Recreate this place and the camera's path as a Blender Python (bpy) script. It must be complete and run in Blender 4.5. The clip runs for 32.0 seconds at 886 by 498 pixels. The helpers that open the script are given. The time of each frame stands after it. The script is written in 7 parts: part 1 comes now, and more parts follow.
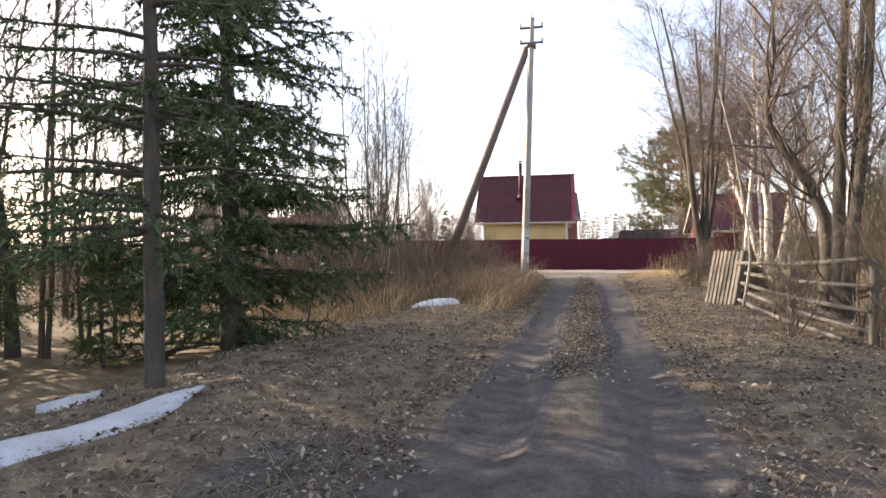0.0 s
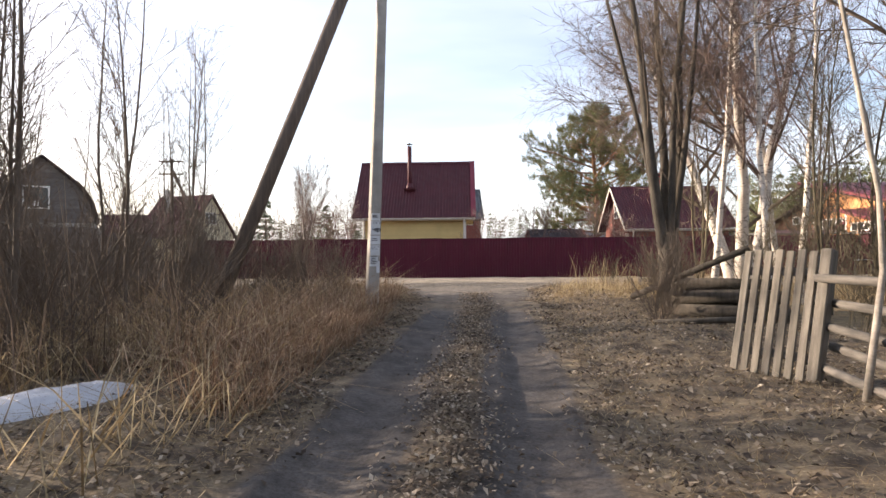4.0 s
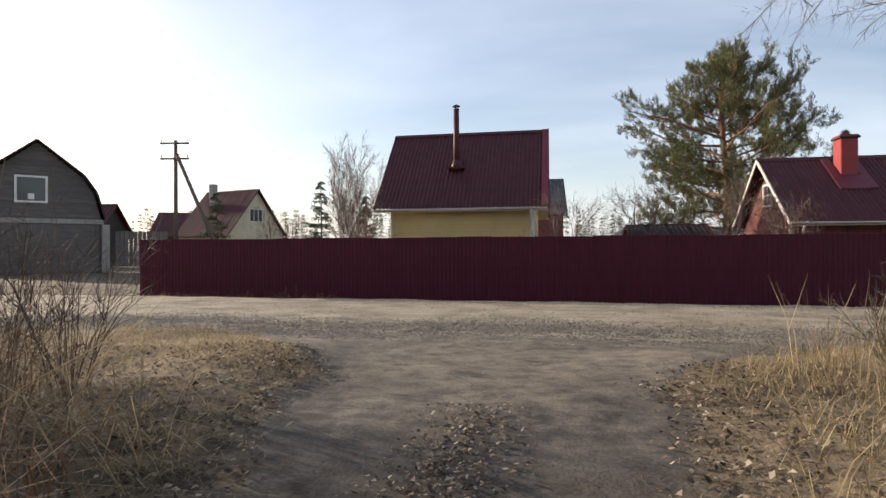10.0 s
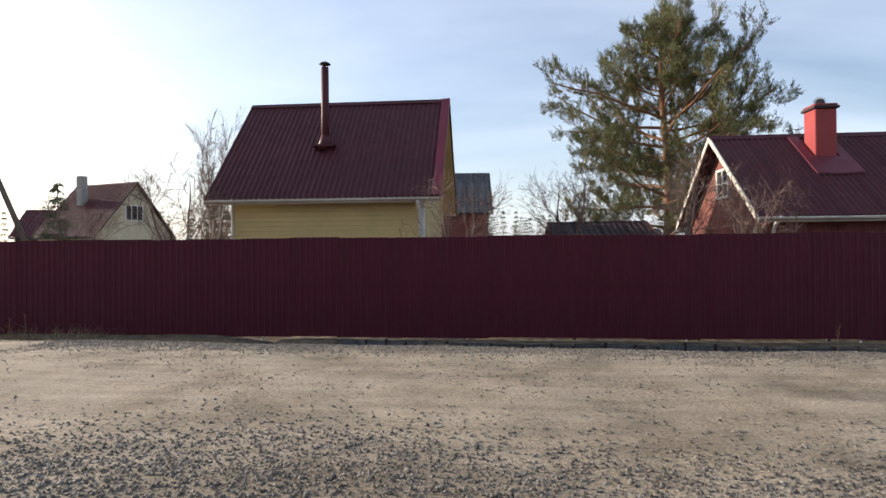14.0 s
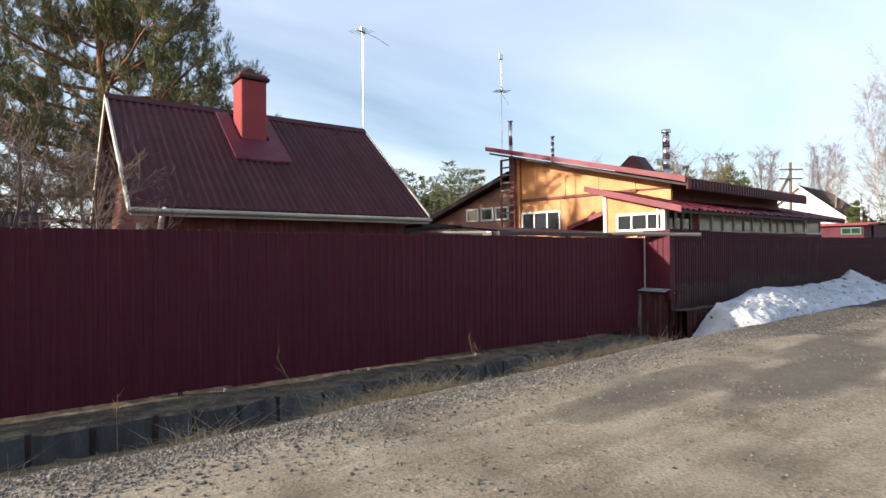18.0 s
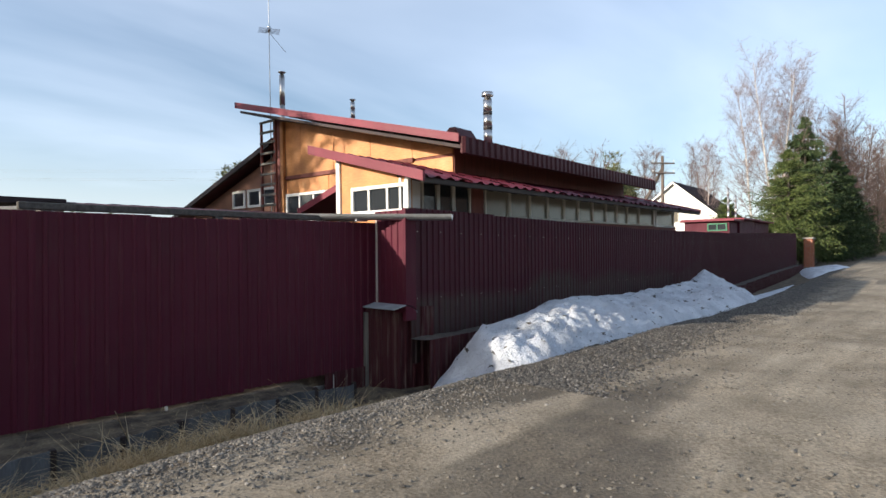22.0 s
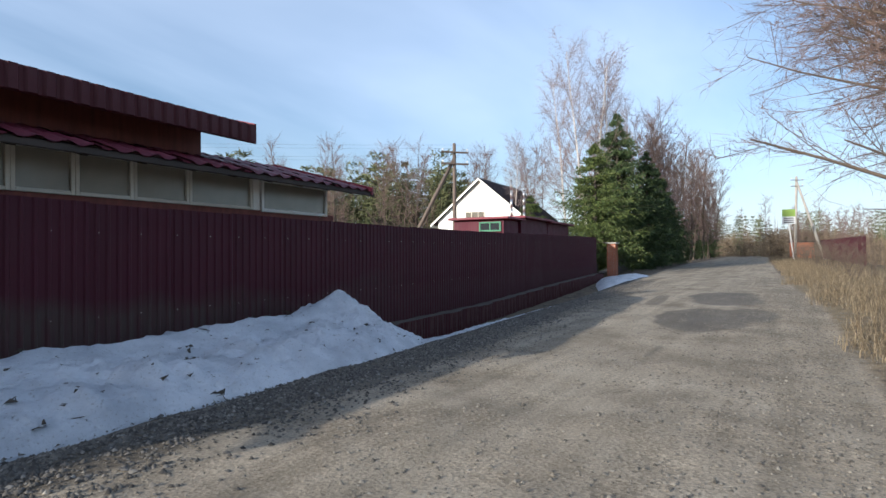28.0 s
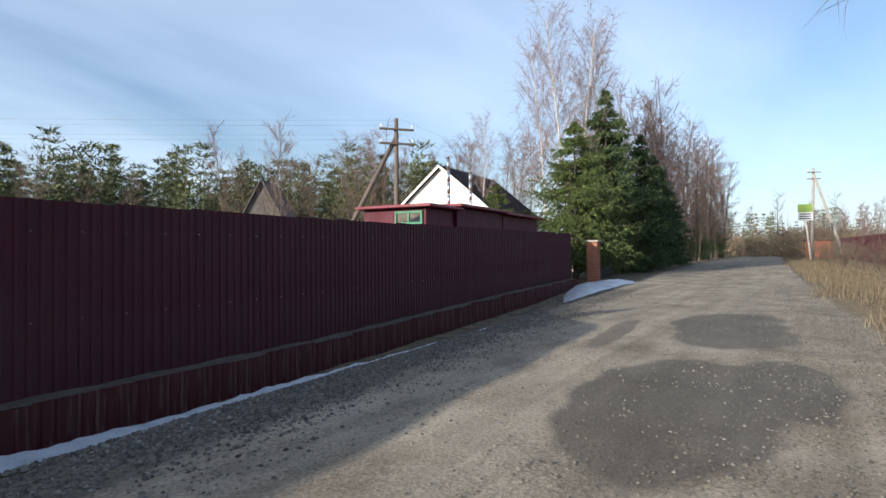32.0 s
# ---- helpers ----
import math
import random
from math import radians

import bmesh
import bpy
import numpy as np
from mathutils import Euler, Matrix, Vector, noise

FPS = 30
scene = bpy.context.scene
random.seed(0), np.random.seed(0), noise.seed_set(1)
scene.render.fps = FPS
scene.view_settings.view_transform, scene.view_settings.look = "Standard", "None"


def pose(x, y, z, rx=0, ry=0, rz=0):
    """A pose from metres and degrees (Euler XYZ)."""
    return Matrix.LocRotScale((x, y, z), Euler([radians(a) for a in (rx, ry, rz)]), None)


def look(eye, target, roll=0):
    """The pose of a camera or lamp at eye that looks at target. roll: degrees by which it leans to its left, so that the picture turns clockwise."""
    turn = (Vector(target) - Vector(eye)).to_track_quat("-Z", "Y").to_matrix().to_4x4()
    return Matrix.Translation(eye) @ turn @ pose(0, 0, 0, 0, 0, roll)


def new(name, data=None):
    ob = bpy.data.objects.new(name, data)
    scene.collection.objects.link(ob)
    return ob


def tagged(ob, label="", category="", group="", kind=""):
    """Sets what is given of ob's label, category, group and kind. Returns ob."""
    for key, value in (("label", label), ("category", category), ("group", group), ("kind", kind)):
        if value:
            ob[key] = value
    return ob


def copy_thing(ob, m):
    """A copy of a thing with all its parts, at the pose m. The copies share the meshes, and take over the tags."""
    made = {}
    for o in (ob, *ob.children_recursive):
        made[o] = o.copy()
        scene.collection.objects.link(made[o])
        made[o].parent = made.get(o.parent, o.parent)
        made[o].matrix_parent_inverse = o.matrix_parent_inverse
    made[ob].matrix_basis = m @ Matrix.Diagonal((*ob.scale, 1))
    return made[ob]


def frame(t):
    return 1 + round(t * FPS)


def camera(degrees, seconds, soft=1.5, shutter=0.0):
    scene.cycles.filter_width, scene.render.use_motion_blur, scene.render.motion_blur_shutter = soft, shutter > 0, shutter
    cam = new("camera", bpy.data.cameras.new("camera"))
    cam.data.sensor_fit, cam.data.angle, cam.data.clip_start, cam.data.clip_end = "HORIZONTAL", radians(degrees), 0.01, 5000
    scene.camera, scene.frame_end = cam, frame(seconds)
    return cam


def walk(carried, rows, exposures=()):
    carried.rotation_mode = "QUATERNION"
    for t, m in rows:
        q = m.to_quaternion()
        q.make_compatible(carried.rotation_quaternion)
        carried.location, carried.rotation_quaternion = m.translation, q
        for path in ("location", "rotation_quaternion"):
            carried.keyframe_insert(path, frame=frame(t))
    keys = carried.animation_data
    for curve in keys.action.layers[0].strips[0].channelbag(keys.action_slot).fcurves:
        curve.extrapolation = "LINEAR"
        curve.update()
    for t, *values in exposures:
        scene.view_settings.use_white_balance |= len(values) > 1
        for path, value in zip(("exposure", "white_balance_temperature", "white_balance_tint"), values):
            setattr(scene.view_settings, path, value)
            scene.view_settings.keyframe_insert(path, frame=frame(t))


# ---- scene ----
cam = camera(75.65, 32.0)
PATH = [
    (0, (0.861, -36.957, 1.365), (0.472, -34.995, 1.362), -0.44),
    (0.5, (0.927, -35.910, 1.366), (0.680, -33.925, 1.366), -0.53),
    (1, (1.050, -34.894, 1.361), (0.988, -32.895, 1.365), -0.37),
    (1.5, (1.168, -33.887, 1.337), (1.148, -31.887, 1.343), -0.33),
    (2, (1.303, -32.880, 1.301), (1.339, -30.880, 1.307), -0.26),
    (2.5, (1.372, -31.836, 1.265), (1.407, -29.836, 1.266), -0.41),
    (3, (1.449, -30.789, 1.269), (1.480, -28.789, 1.275), -0.19),
    (3.5, (1.472, -29.753, 1.283), (1.456, -27.754, 1.287), -0.35),
    (5.5, (1.839, -25.905, 1.258), (1.668, -23.912, 1.269), -0.22),
    (6, (1.857, -25.110, 1.259), (1.665, -23.120, 1.270), -0.33),
    (6.5, (1.870, -24.326, 1.264), (1.630, -22.341, 1.276), -0.30),
    (7, (1.902, -23.554, 1.272), (1.658, -21.569, 1.284), -0.35),
    (7.5, (1.954, -22.766, 1.284), (1.670, -20.787, 1.297), -0.36),
    (8, (2.020, -21.958, 1.302), (1.728, -19.980, 1.312), -0.26),
    (8.5, (2.094, -21.099, 1.327), (1.765, -19.126, 1.337), -0.19),
    (9, (2.203, -20.247, 1.343), (1.864, -18.276, 1.352), -0.21),
    (9.5, (2.310, -19.360, 1.382), (1.940, -17.395, 1.389), -0.21),
    (10, (2.413, -18.537, 1.418), (2.036, -16.573, 1.426), -0.24),
    (10.5, (2.477, -17.686, 1.445), (2.060, -15.730, 1.451), -0.23),
    (11, (2.498, -16.857, 1.464), (2.073, -14.902, 1.472), -0.21),
    (11.5, (2.529, -16.045, 1.477), (2.085, -14.095, 1.482), -0.21),
    (12, (2.637, -15.241, 1.494), (2.191, -13.291, 1.501), -0.30),
    (12.5, (2.809, -14.433, 1.516), (2.372, -12.481, 1.520), -0.39),
    (13, (3.095, -13.668, 1.537), (2.719, -11.704, 1.549), -0.33),
    (13.5, (3.453, -12.887, 1.550), (3.157, -10.909, 1.560), -0.36),
    (15.5, (5.159, -10.158, 1.603), (5.521, -8.191, 1.604), -0.64),
    (16, (5.804, -9.674, 1.611), (6.374, -7.757, 1.615), -0.57),
    (16.5, (6.533, -9.197, 1.605), (7.315, -7.356, 1.607), -0.54),
    (17, (7.248, -8.757, 1.604), (8.249, -7.026, 1.610), -0.50),
    (17.5, (8.033, -8.390, 1.597), (9.118, -6.710, 1.602), -0.45),
    (18, (8.843, -8.098, 1.570), (10.037, -6.493, 1.582), -0.39),
    (18.5, (9.733, -7.842, 1.539), (11.010, -6.302, 1.552), -0.44),
    (19, (10.561, -7.635, 1.512), (11.930, -6.176, 1.529), -0.53),
    (19.5, (11.373, -7.450, 1.495), (12.778, -6.026, 1.510), -0.41),
    (20, (12.224, -7.341, 1.488), (13.663, -5.953, 1.505), -0.53),
    (20.5, (13.094, -7.230, 1.480), (14.539, -5.847, 1.493), -0.56),
    (21, (13.864, -7.093, 1.470), (15.306, -5.707, 1.486), -0.55),
    (21.5, (14.664, -6.935, 1.457), (16.086, -5.529, 1.469), -0.45),
    (22, (15.515, -6.778, 1.443), (16.936, -5.370, 1.453), -0.48),
    (22.5, (16.423, -6.645, 1.427), (17.873, -5.267, 1.435), -0.35),
    (23, (17.359, -6.571, 1.408), (18.848, -5.236, 1.421), -0.46),
    (23.5, (18.299, -6.575, 1.396), (19.841, -5.302, 1.409), -0.53),
    (24, (19.190, -6.601, 1.386), (20.767, -5.371, 1.402), -0.51),
    (24.5, (20.087, -6.618, 1.370), (21.700, -5.435, 1.388), -0.50),
    (25, (20.991, -6.634, 1.353), (22.615, -5.466, 1.372), -0.47),
    (25.5, (21.862, -6.690, 1.348), (23.515, -5.565, 1.372), -0.66),
    (26, (22.753, -6.718, 1.350), (24.421, -5.614, 1.375), -0.60),
    (26.5, (23.666, -6.766, 1.356), (25.355, -5.696, 1.381), -0.61),
    (28.5, (27.221, -6.708, 1.380), (28.916, -5.647, 1.409), -0.26),
    (29, (28.135, -6.656, 1.393), (29.822, -5.583, 1.419), -0.16),
    (29.5, (29.031, -6.599, 1.408), (30.718, -5.525, 1.433), -0.17),
    (30, (29.966, -6.523, 1.414), (31.647, -5.439, 1.441), -0.10),
    (30.5, (30.849, -6.446, 1.407), (32.529, -5.361, 1.435), -0.27),
    (31, (31.685, -6.335, 1.422), (33.360, -5.244, 1.448), -0.36),
    (31.5, (32.602, -6.232, 1.415), (34.284, -5.151, 1.444), -0.42),
    (32, (33.619, -6.098, 1.398), (35.300, -5.014, 1.429), -0.43),
]

EXPOSURES = [(0, 1.7, 6950, 18), (1.0, 1.6, 6950, 18), (3, 1.3, 6900, 18), (8, 1.35, 6900, 16), (11, 0.40, 6600, 13), (13, 0.42, 6450, 13), (15.5, 1.25, 6500, 15), (17, 1.05, 6450, 13), (19, 0.75, 6400, 11),
             (20, 0.65, 6300, 10), (23, 0.6, 6100, 10), (26, 0.58, 5850, 9), (29, 0.52, 5700, 9), (32, 0.55, 5850, 9)]
walk(cam, [(t, look(eye, target, roll)) for t, eye, target, roll in PATH], EXPOSURES)

# ---- daylight: low spring sun from beyond the fence ----
SUN_AZ, SUN_EL = 71.0, 16.5          # degrees left of +y, degrees up
world = bpy.data.worlds.new("sky")
scene.world = world
world.use_nodes = True
wn = world.node_tree
sky = wn.nodes.new("ShaderNodeTexSky")
sky.sky_type = "NISHITA"
sky.sun_disc = False
sky.sun_elevation = radians(SUN_EL)
sky.sun_rotation = radians(-SUN_AZ)
sky.air_density, sky.dust_density, sky.ozone_density = 1.0, 1.8, 1.6
wn.nodes["Background"].inputs["Strength"].default_value = 0.125
# thin high cloud in streaks over the blue, thickening to a pale haze at the horizon
def world_node(kind, **values):
    nd = wn.nodes.new(kind)
    for key, value in values.items():
        nd.inputs[key.replace("_", " ")].default_value = value
    return nd


sky_co = world_node("ShaderNodeTexCoord")
split = world_node("ShaderNodeSeparateXYZ")
wn.links.new(sky_co.outputs["Generated"], split.inputs["Vector"])
lift = world_node("ShaderNodeMath")
lift.operation = "ADD"
lift.inputs[1].default_value = 0.22
wn.links.new(split.outputs["Z"], lift.inputs[0])
flat = world_node("ShaderNodeVectorMath")
flat.operation = "DIVIDE"
wn.links.new(sky_co.outputs["Generated"], flat.inputs[0])
wn.links.new(lift.outputs[0], flat.inputs[1])
turned = world_node("ShaderNodeMapping")
turned.inputs["Rotation"].default_value = (0, 0, radians(32))
turned.inputs["Scale"].default_value = (0.55, 1.25, 1.0)
wn.links.new(flat.outputs["Vector"], turned.inputs["Vector"])
cloud = world_node("ShaderNodeTexNoise", Scale=0.9, Detail=5.0, Roughness=0.5, Distortion=0.35)
wn.links.new(turned.outputs["Vector"], cloud.inputs["Vector"])
ramp = wn.nodes.new("ShaderNodeValToRGB")
ramp.color_ramp.elements[0].position, ramp.color_ramp.elements[0].color = 0.34, (0.03, 0.03, 0.03, 1)
ramp.color_ramp.elements[1].position, ramp.color_ramp.elements[1].color = 0.76, (0.44, 0.44, 0.44, 1)
wn.links.new(cloud.outputs["Fac"], ramp.inputs["Fac"])
haze = world_node("ShaderNodeMapRange", From_Min=0.0, From_Max=0.20, To_Min=0.55, To_Max=0.0)
wn.links.new(split.outputs["Z"], haze.inputs["Value"])
thick = world_node("ShaderNodeMath")
thick.operation = "MAXIMUM"
wn.links.new(ramp.outputs["Color"], thick.inputs[0])
wn.links.new(haze.outputs["Result"], thick.inputs[1])
veil = wn.nodes.new("ShaderNodeMix")
veil.data_type = "RGBA"
veil.inputs[7].default_value = (6.6, 7.2, 8.1, 1)
wn.links.new(thick.outputs[0], veil.inputs[0])
wn.links.new(sky.outputs["Color"], veil.inputs[6])
wn.links.new(veil.outputs[2], wn.nodes["Background"].inputs["Color"])
sun_data = bpy.data.lights.new("sun", "SUN")
sun_data.energy, sun_data.angle, sun_data.color = 5.0, radians(0.55), (1.0, 0.87, 0.70)
sun = new("sun", sun_data)
to_sun = Vector((-math.sin(radians(SUN_AZ)) * math.cos(radians(SUN_EL)),
                 math.cos(radians(SUN_AZ)) * math.cos(radians(SUN_EL)), math.sin(radians(SUN_EL))))
sun.matrix_world = look(to_sun * 60, (0, 0, 0))

# ---- mesh and material tools ----
class Geo:
    """Collects vertices and faces of one part."""

    def __init__(self):
        self.v, self.f, self.n = [], [], 0

    def add(self, verts, faces):
        verts = np.asarray(verts, float).reshape(-1, 3)
        self.v.append(verts)
        n = self.n
        self.f.extend([tuple(i + n for i in f) for f in faces])
        self.n += len(verts)
        return self

    def box(self, x0, x1, y0, y1, z0, z1, m=None, c=0.0):
        """A box, with its edges chamfered by c."""
        if c <= 0:
            v = [(x, y, z) for x in (x0, x1) for y in (y0, y1) for z in (z0, z1)]
            f = [(0, 1, 3, 2), (4, 6, 7, 5), (0, 4, 5, 1), (2, 3, 7, 6), (0, 2, 6, 4), (1, 5, 7, 3)]
        else:
            c = min(c, (x1 - x0) * 0.45, (y1 - y0) * 0.45, (z1 - z0) * 0.45)
            lo, hi = (x0, y0, z0), (x1, y1, z1)
            v, f, idx = [], [], {}
            for s in [(a, b, d) for a in (0, 1) for b in (0, 1) for d in (0, 1)]:
                for ax in range(3):
                    p = []
                    for k in range(3):
                        e = (lo, hi)[s[k]][k]
                        p.append(e if k == ax else e + (c if s[k] == 0 else -c))
                    idx[s, ax] = len(v)
                    v.append(p)
            for ax in range(3):
                a, b = (ax + 1) % 3, (ax + 2) % 3
                for side in (0, 1):
                    q = []
                    for sa, sb in ((0, 0), (1, 0), (1, 1), (0, 1)):
                        s = [0, 0, 0]
                        s[ax], s[a], s[b] = side, sa, sb
                        q.append(idx[tuple(s), ax])
                    f.append(tuple(q if side else q[::-1]))
                for sa in (0, 1):
                    for sb in (0, 1):
                        e = []
                        for t in (0, 1):
                            s = [0, 0, 0]
                            s[ax], s[a], s[b] = t, sa, sb
                            e.append(tuple(s))
                        q = [idx[e[0], a], idx[e[1], a], idx[e[1], b], idx[e[0], b]]
                        f.append(tuple(q if sa != sb else q[::-1]))
            for s in [(a, b, d) for a in (0, 1) for b in (0, 1) for d in (0, 1)]:
                q = [idx[s, 0], idx[s, 1], idx[s, 2]]
                f.append(tuple(q if sum(s) % 2 else q[::-1]))
        if m is not None:
            v = [tuple(m @ Vector(p)) for p in v]
        return self.add(v, f)

    def prism(self, outline, y0, y1, axis="y", m=None):
        """An outline pulled along an axis. For y the outline is (x, z), for x it is (y, z), for z it is (x, y)."""
        n = len(outline)
        put = {"y": lambda a, b, t: (a, t, b), "x": lambda a, b, t: (t, a, b), "z": lambda a, b, t: (a, b, t)}[axis]
        v = [put(a, b, t) for t in (y0, y1) for a, b in outline]
        f = [tuple(range(n)), tuple(range(2 * n - 1, n - 1, -1))]
        f += [(i, i + n, (i + 1) % n + n, (i + 1) % n) for i in range(n)]
        if m is not None:
            v = [tuple(m @ Vector(p)) for p in v]
        return self.add(v, f)

    def tube(self, pts, radii, sides=6, caps=True):
        pts = np.asarray(pts, float)
        radii = np.broadcast_to(np.asarray(radii, float), (len(pts),))
        d = np.gradient(pts, axis=0)
        d /= np.linalg.norm(d, axis=1)[:, None] + 1e-9
        up = np.array((0, 0, 1.0)) if abs(d[:, 2]).mean() < 0.8 else np.array((1.0, 0, 0))
        a = np.cross(d, up)
        a /= np.linalg.norm(a, axis=1)[:, None] + 1e-9
        b = np.cross(d, a)
        ang = np.arange(sides) * 2 * math.pi / sides
        ring = a[:, None] * np.cos(ang)[None, :, None] + b[:, None] * np.sin(ang)[None, :, None]
        v = (pts[:, None] + ring * radii[:, None, None]).reshape(-1, 3)
        f = []
        for i in range(len(pts) - 1):
            for j in range(sides):
                k = (j + 1) % sides
                f.append((i * sides + j, i * sides + k, (i + 1) * sides + k, (i + 1) * sides + j))
        if caps:
            f.append(tuple(range(sides - 1, -1, -1)))
            f.append(tuple(range((len(pts) - 1) * sides, len(pts) * sides)))
        return self.add(v, f)

    def grid(self, fn, us, vs):
        v = [fn(u, w) for u in us for w in vs]
        m = len(vs)
        f = [(i * m + j, (i + 1) * m + j, (i + 1) * m + j + 1, i * m + j + 1) for i in range(len(us) - 1) for j in range(m - 1)]
        return self.add(v, f)

    def mesh(self, name, smooth=False):
        me = bpy.data.meshes.new(name)
        v = np.concatenate(self.v) if self.v else np.zeros((0, 3))
        me.from_pydata(v.tolist(), [], self.f)
        me.polygons.foreach_set("use_smooth", [smooth] * len(me.polygons))
        me.update()
        return me

    def ob(self, name, mat, parent=None, label="", smooth=False, m=None):
        me = self.mesh(name, smooth)
        me.materials.append(mat)
        return place(name, me, parent, label, m)


def place(name, me, parent=None, label="", m=None):
    o = new(name, me)
    o.parent = parent
    if m is not None:
        o.matrix_basis = m
    if label:
        tagged(o, label)
    return o


def empty(name, m, label, category, group="", kind=""):
    o = new(name)
    o.empty_display_size = 0.2
    o.matrix_basis = m
    return tagged(o, label, category, group, kind)


def soup(name, tris, mat, label="", category="", kind="", parent=None, smooth=False, quads=None):
    """One mesh from an (n, 3, 3) array of loose triangles, or (n, 4, 3) of quads."""
    k = tris.shape[1]
    n = len(tris)
    me = bpy.data.meshes.new(name)
    me.vertices.add(n * k)
    me.vertices.foreach_set("co", np.ascontiguousarray(tris, np.float32).ravel())
    me.loops.add(n * k)
    me.loops.foreach_set("vertex_index", np.arange(n * k, dtype=np.int32))
    me.polygons.add(n)
    me.polygons.foreach_set("loop_start", np.arange(0, n * k, k, dtype=np.int32))
    me.polygons.foreach_set("loop_total", np.full(n, k, np.int32))
    me.update(calc_edges=True)
    me.materials.append(mat)
    o = place(name, me, parent)
    return tagged(o, label, category, "", kind)


class Mat:
    """A node material: colour by noise at two scales, with bump."""

    def __init__(self, name, rough=0.8, metal=0.0, spec=0.5):
        self.m = bpy.data.materials.new(name)
        self.m.use_nodes = True
        self.t = self.m.node_tree
        self.b = self.t.nodes["Principled BSDF"]
        self.b.inputs["Roughness"].default_value = rough
        self.b.inputs["Metallic"].default_value = metal
        self.b.inputs["Specular IOR Level"].default_value = spec
        self.co = self.node("ShaderNodeTexCoord").outputs["Object"]

    def node(self, kind, **values):
        n = self.t.nodes.new(kind)
        for key, value in values.items():
            n.inputs[key.replace("_", " ")].default_value = value
        return n

    def link(self, a, b):
        self.t.links.new(a, b)

    def noise(self, scale, detail=4.0, stretch=None, rough=0.55):
        n = self.node("ShaderNodeTexNoise", Scale=scale, Detail=detail, Roughness=rough)
        src = self.co
        if stretch:
            mp = self.node("ShaderNodeMapping")
            mp.inputs["Scale"].default_value = stretch
            self.link(src, mp.inputs["Vector"])
            src = mp.outputs["Vector"]
        self.link(src, n.inputs["Vector"])
        return n.outputs["Fac"]

    def ramp(self, fac, stops):
        r = self.t.nodes.new("ShaderNodeValToRGB")
        e = r.color_ramp.elements
        while len(e) < len(stops):
            e.new(0.5)
        for el, (p, c) in zip(e, stops):
            el.position, el.color = p, (*c, 1)
        self.link(fac, r.inputs["Fac"])
        return r.outputs["Color"]

    def mix(self, fac, a, b, mode="MIX"):
        n = self.t.nodes.new("ShaderNodeMix")
        n.data_type, n.blend_type = "RGBA", mode
        for src, k in ((fac, 0), (a, 6), (b, 7)):
            if isinstance(src, (int, float)):
                n.inputs[k].default_value = src
            elif isinstance(src, tuple):
                n.inputs[k].default_value = (*src, 1)
            else:
                self.link(src, n.inputs[k])
        return n.outputs[2]

    def math(self, op, a, b=0.0, c=None):
        n = self.t.nodes.new("ShaderNodeMath")
        n.operation = op
        for k, src in enumerate((a, b) if c is None else (a, b, c)):
            if isinstance(src, (int, float)):
                n.inputs[k].default_value = src
            else:
                self.link(src, n.inputs[k])
        return n.outputs[0]

    def color(self, c):
        if isinstance(c, tuple):
            self.b.inputs["Base Color"].default_value = (*c, 1)
        else:
            self.link(c, self.b.inputs["Base Color"])
        return self

    def rough(self, r):
        self.link(r, self.b.inputs["Roughness"])
        return self

    def bump(self, h, strength=0.3, dist=0.01):
        n = self.node("ShaderNodeBump", Strength=strength, Distance=dist)
        self.link(h, n.inputs["Height"])
        self.link(n.outputs["Normal"], self.b.inputs["Normal"])
        return self

    def random(self):
        return self.node("ShaderNodeObjectInfo").outputs["Random"]

    def island(self):
        return self.node("ShaderNodeNewGeometry").outputs["Random Per Island"]


def tint(c, k):
    return tuple(min(1.0, a * k) for a in c)


def plain(name, c, rough=0.8, metal=0.0, var=0.25, scale=3.0, fine=40.0, bump=0.15, dist=0.005, stretch=None, rnd=0.0, spec=0.5):
    """Colour c, varied by a wide and a fine noise."""
    m = Mat(name, rough, metal, spec)
    a = m.ramp(m.noise(scale, 5, stretch), [(0.3, tint(c, 1 - var)), (0.7, tint(c, 1 + var))])
    fine_n = m.noise(fine, 3, stretch)
    b = m.ramp(fine_n, [(0.3, tint((1, 1, 1), 1 - var * 0.7)), (0.7, (1, 1, 1))])
    col = m.mix(1.0, a, b, "MULTIPLY")
    if rnd:
        col = m.mix(1.0, col, m.ramp(m.random(), [(0, tint((1, 1, 1), 1 - rnd)), (1, (1, 1, 1))]), "MULTIPLY")
    m.color(col)
    m.bump(fine_n, bump, dist)
    return m.m

# ---- materials ----
def paint_metal(name, c, rough=0.42, dirt=0.5, dirt_c=(0.10, 0.075, 0.055)):
    """Coated sheet steel, dulled by dust and faint streaks."""
    m = Mat(name, rough, 0.0, 0.28)
    base = m.ramp(m.noise(0.7, 4), [(0.3, tint(c, 0.82)), (0.7, tint(c, 1.15))])
    streak = m.noise(6, 4, (3, 3, 0.25))
    col = m.mix(m.math("MULTIPLY", m.ramp(streak, [(0.5, (0, 0, 0)), (0.75, (1, 1, 1))]), dirt * 0.35), base, dirt_c)
    speck = m.ramp(m.noise(55, 2), [(0.74, (0, 0, 0)), (0.78, (1, 1, 1))])
    col = m.mix(m.math("MULTIPLY", speck, 0.12), col, (0.45, 0.38, 0.34))
    m.color(col)
    m.rough(m.math("MULTIPLY_ADD", m.noise(2.5, 3), 0.35, rough - 0.12))
    m.bump(m.noise(8, 2), 0.08, 0.01)
    return m.m


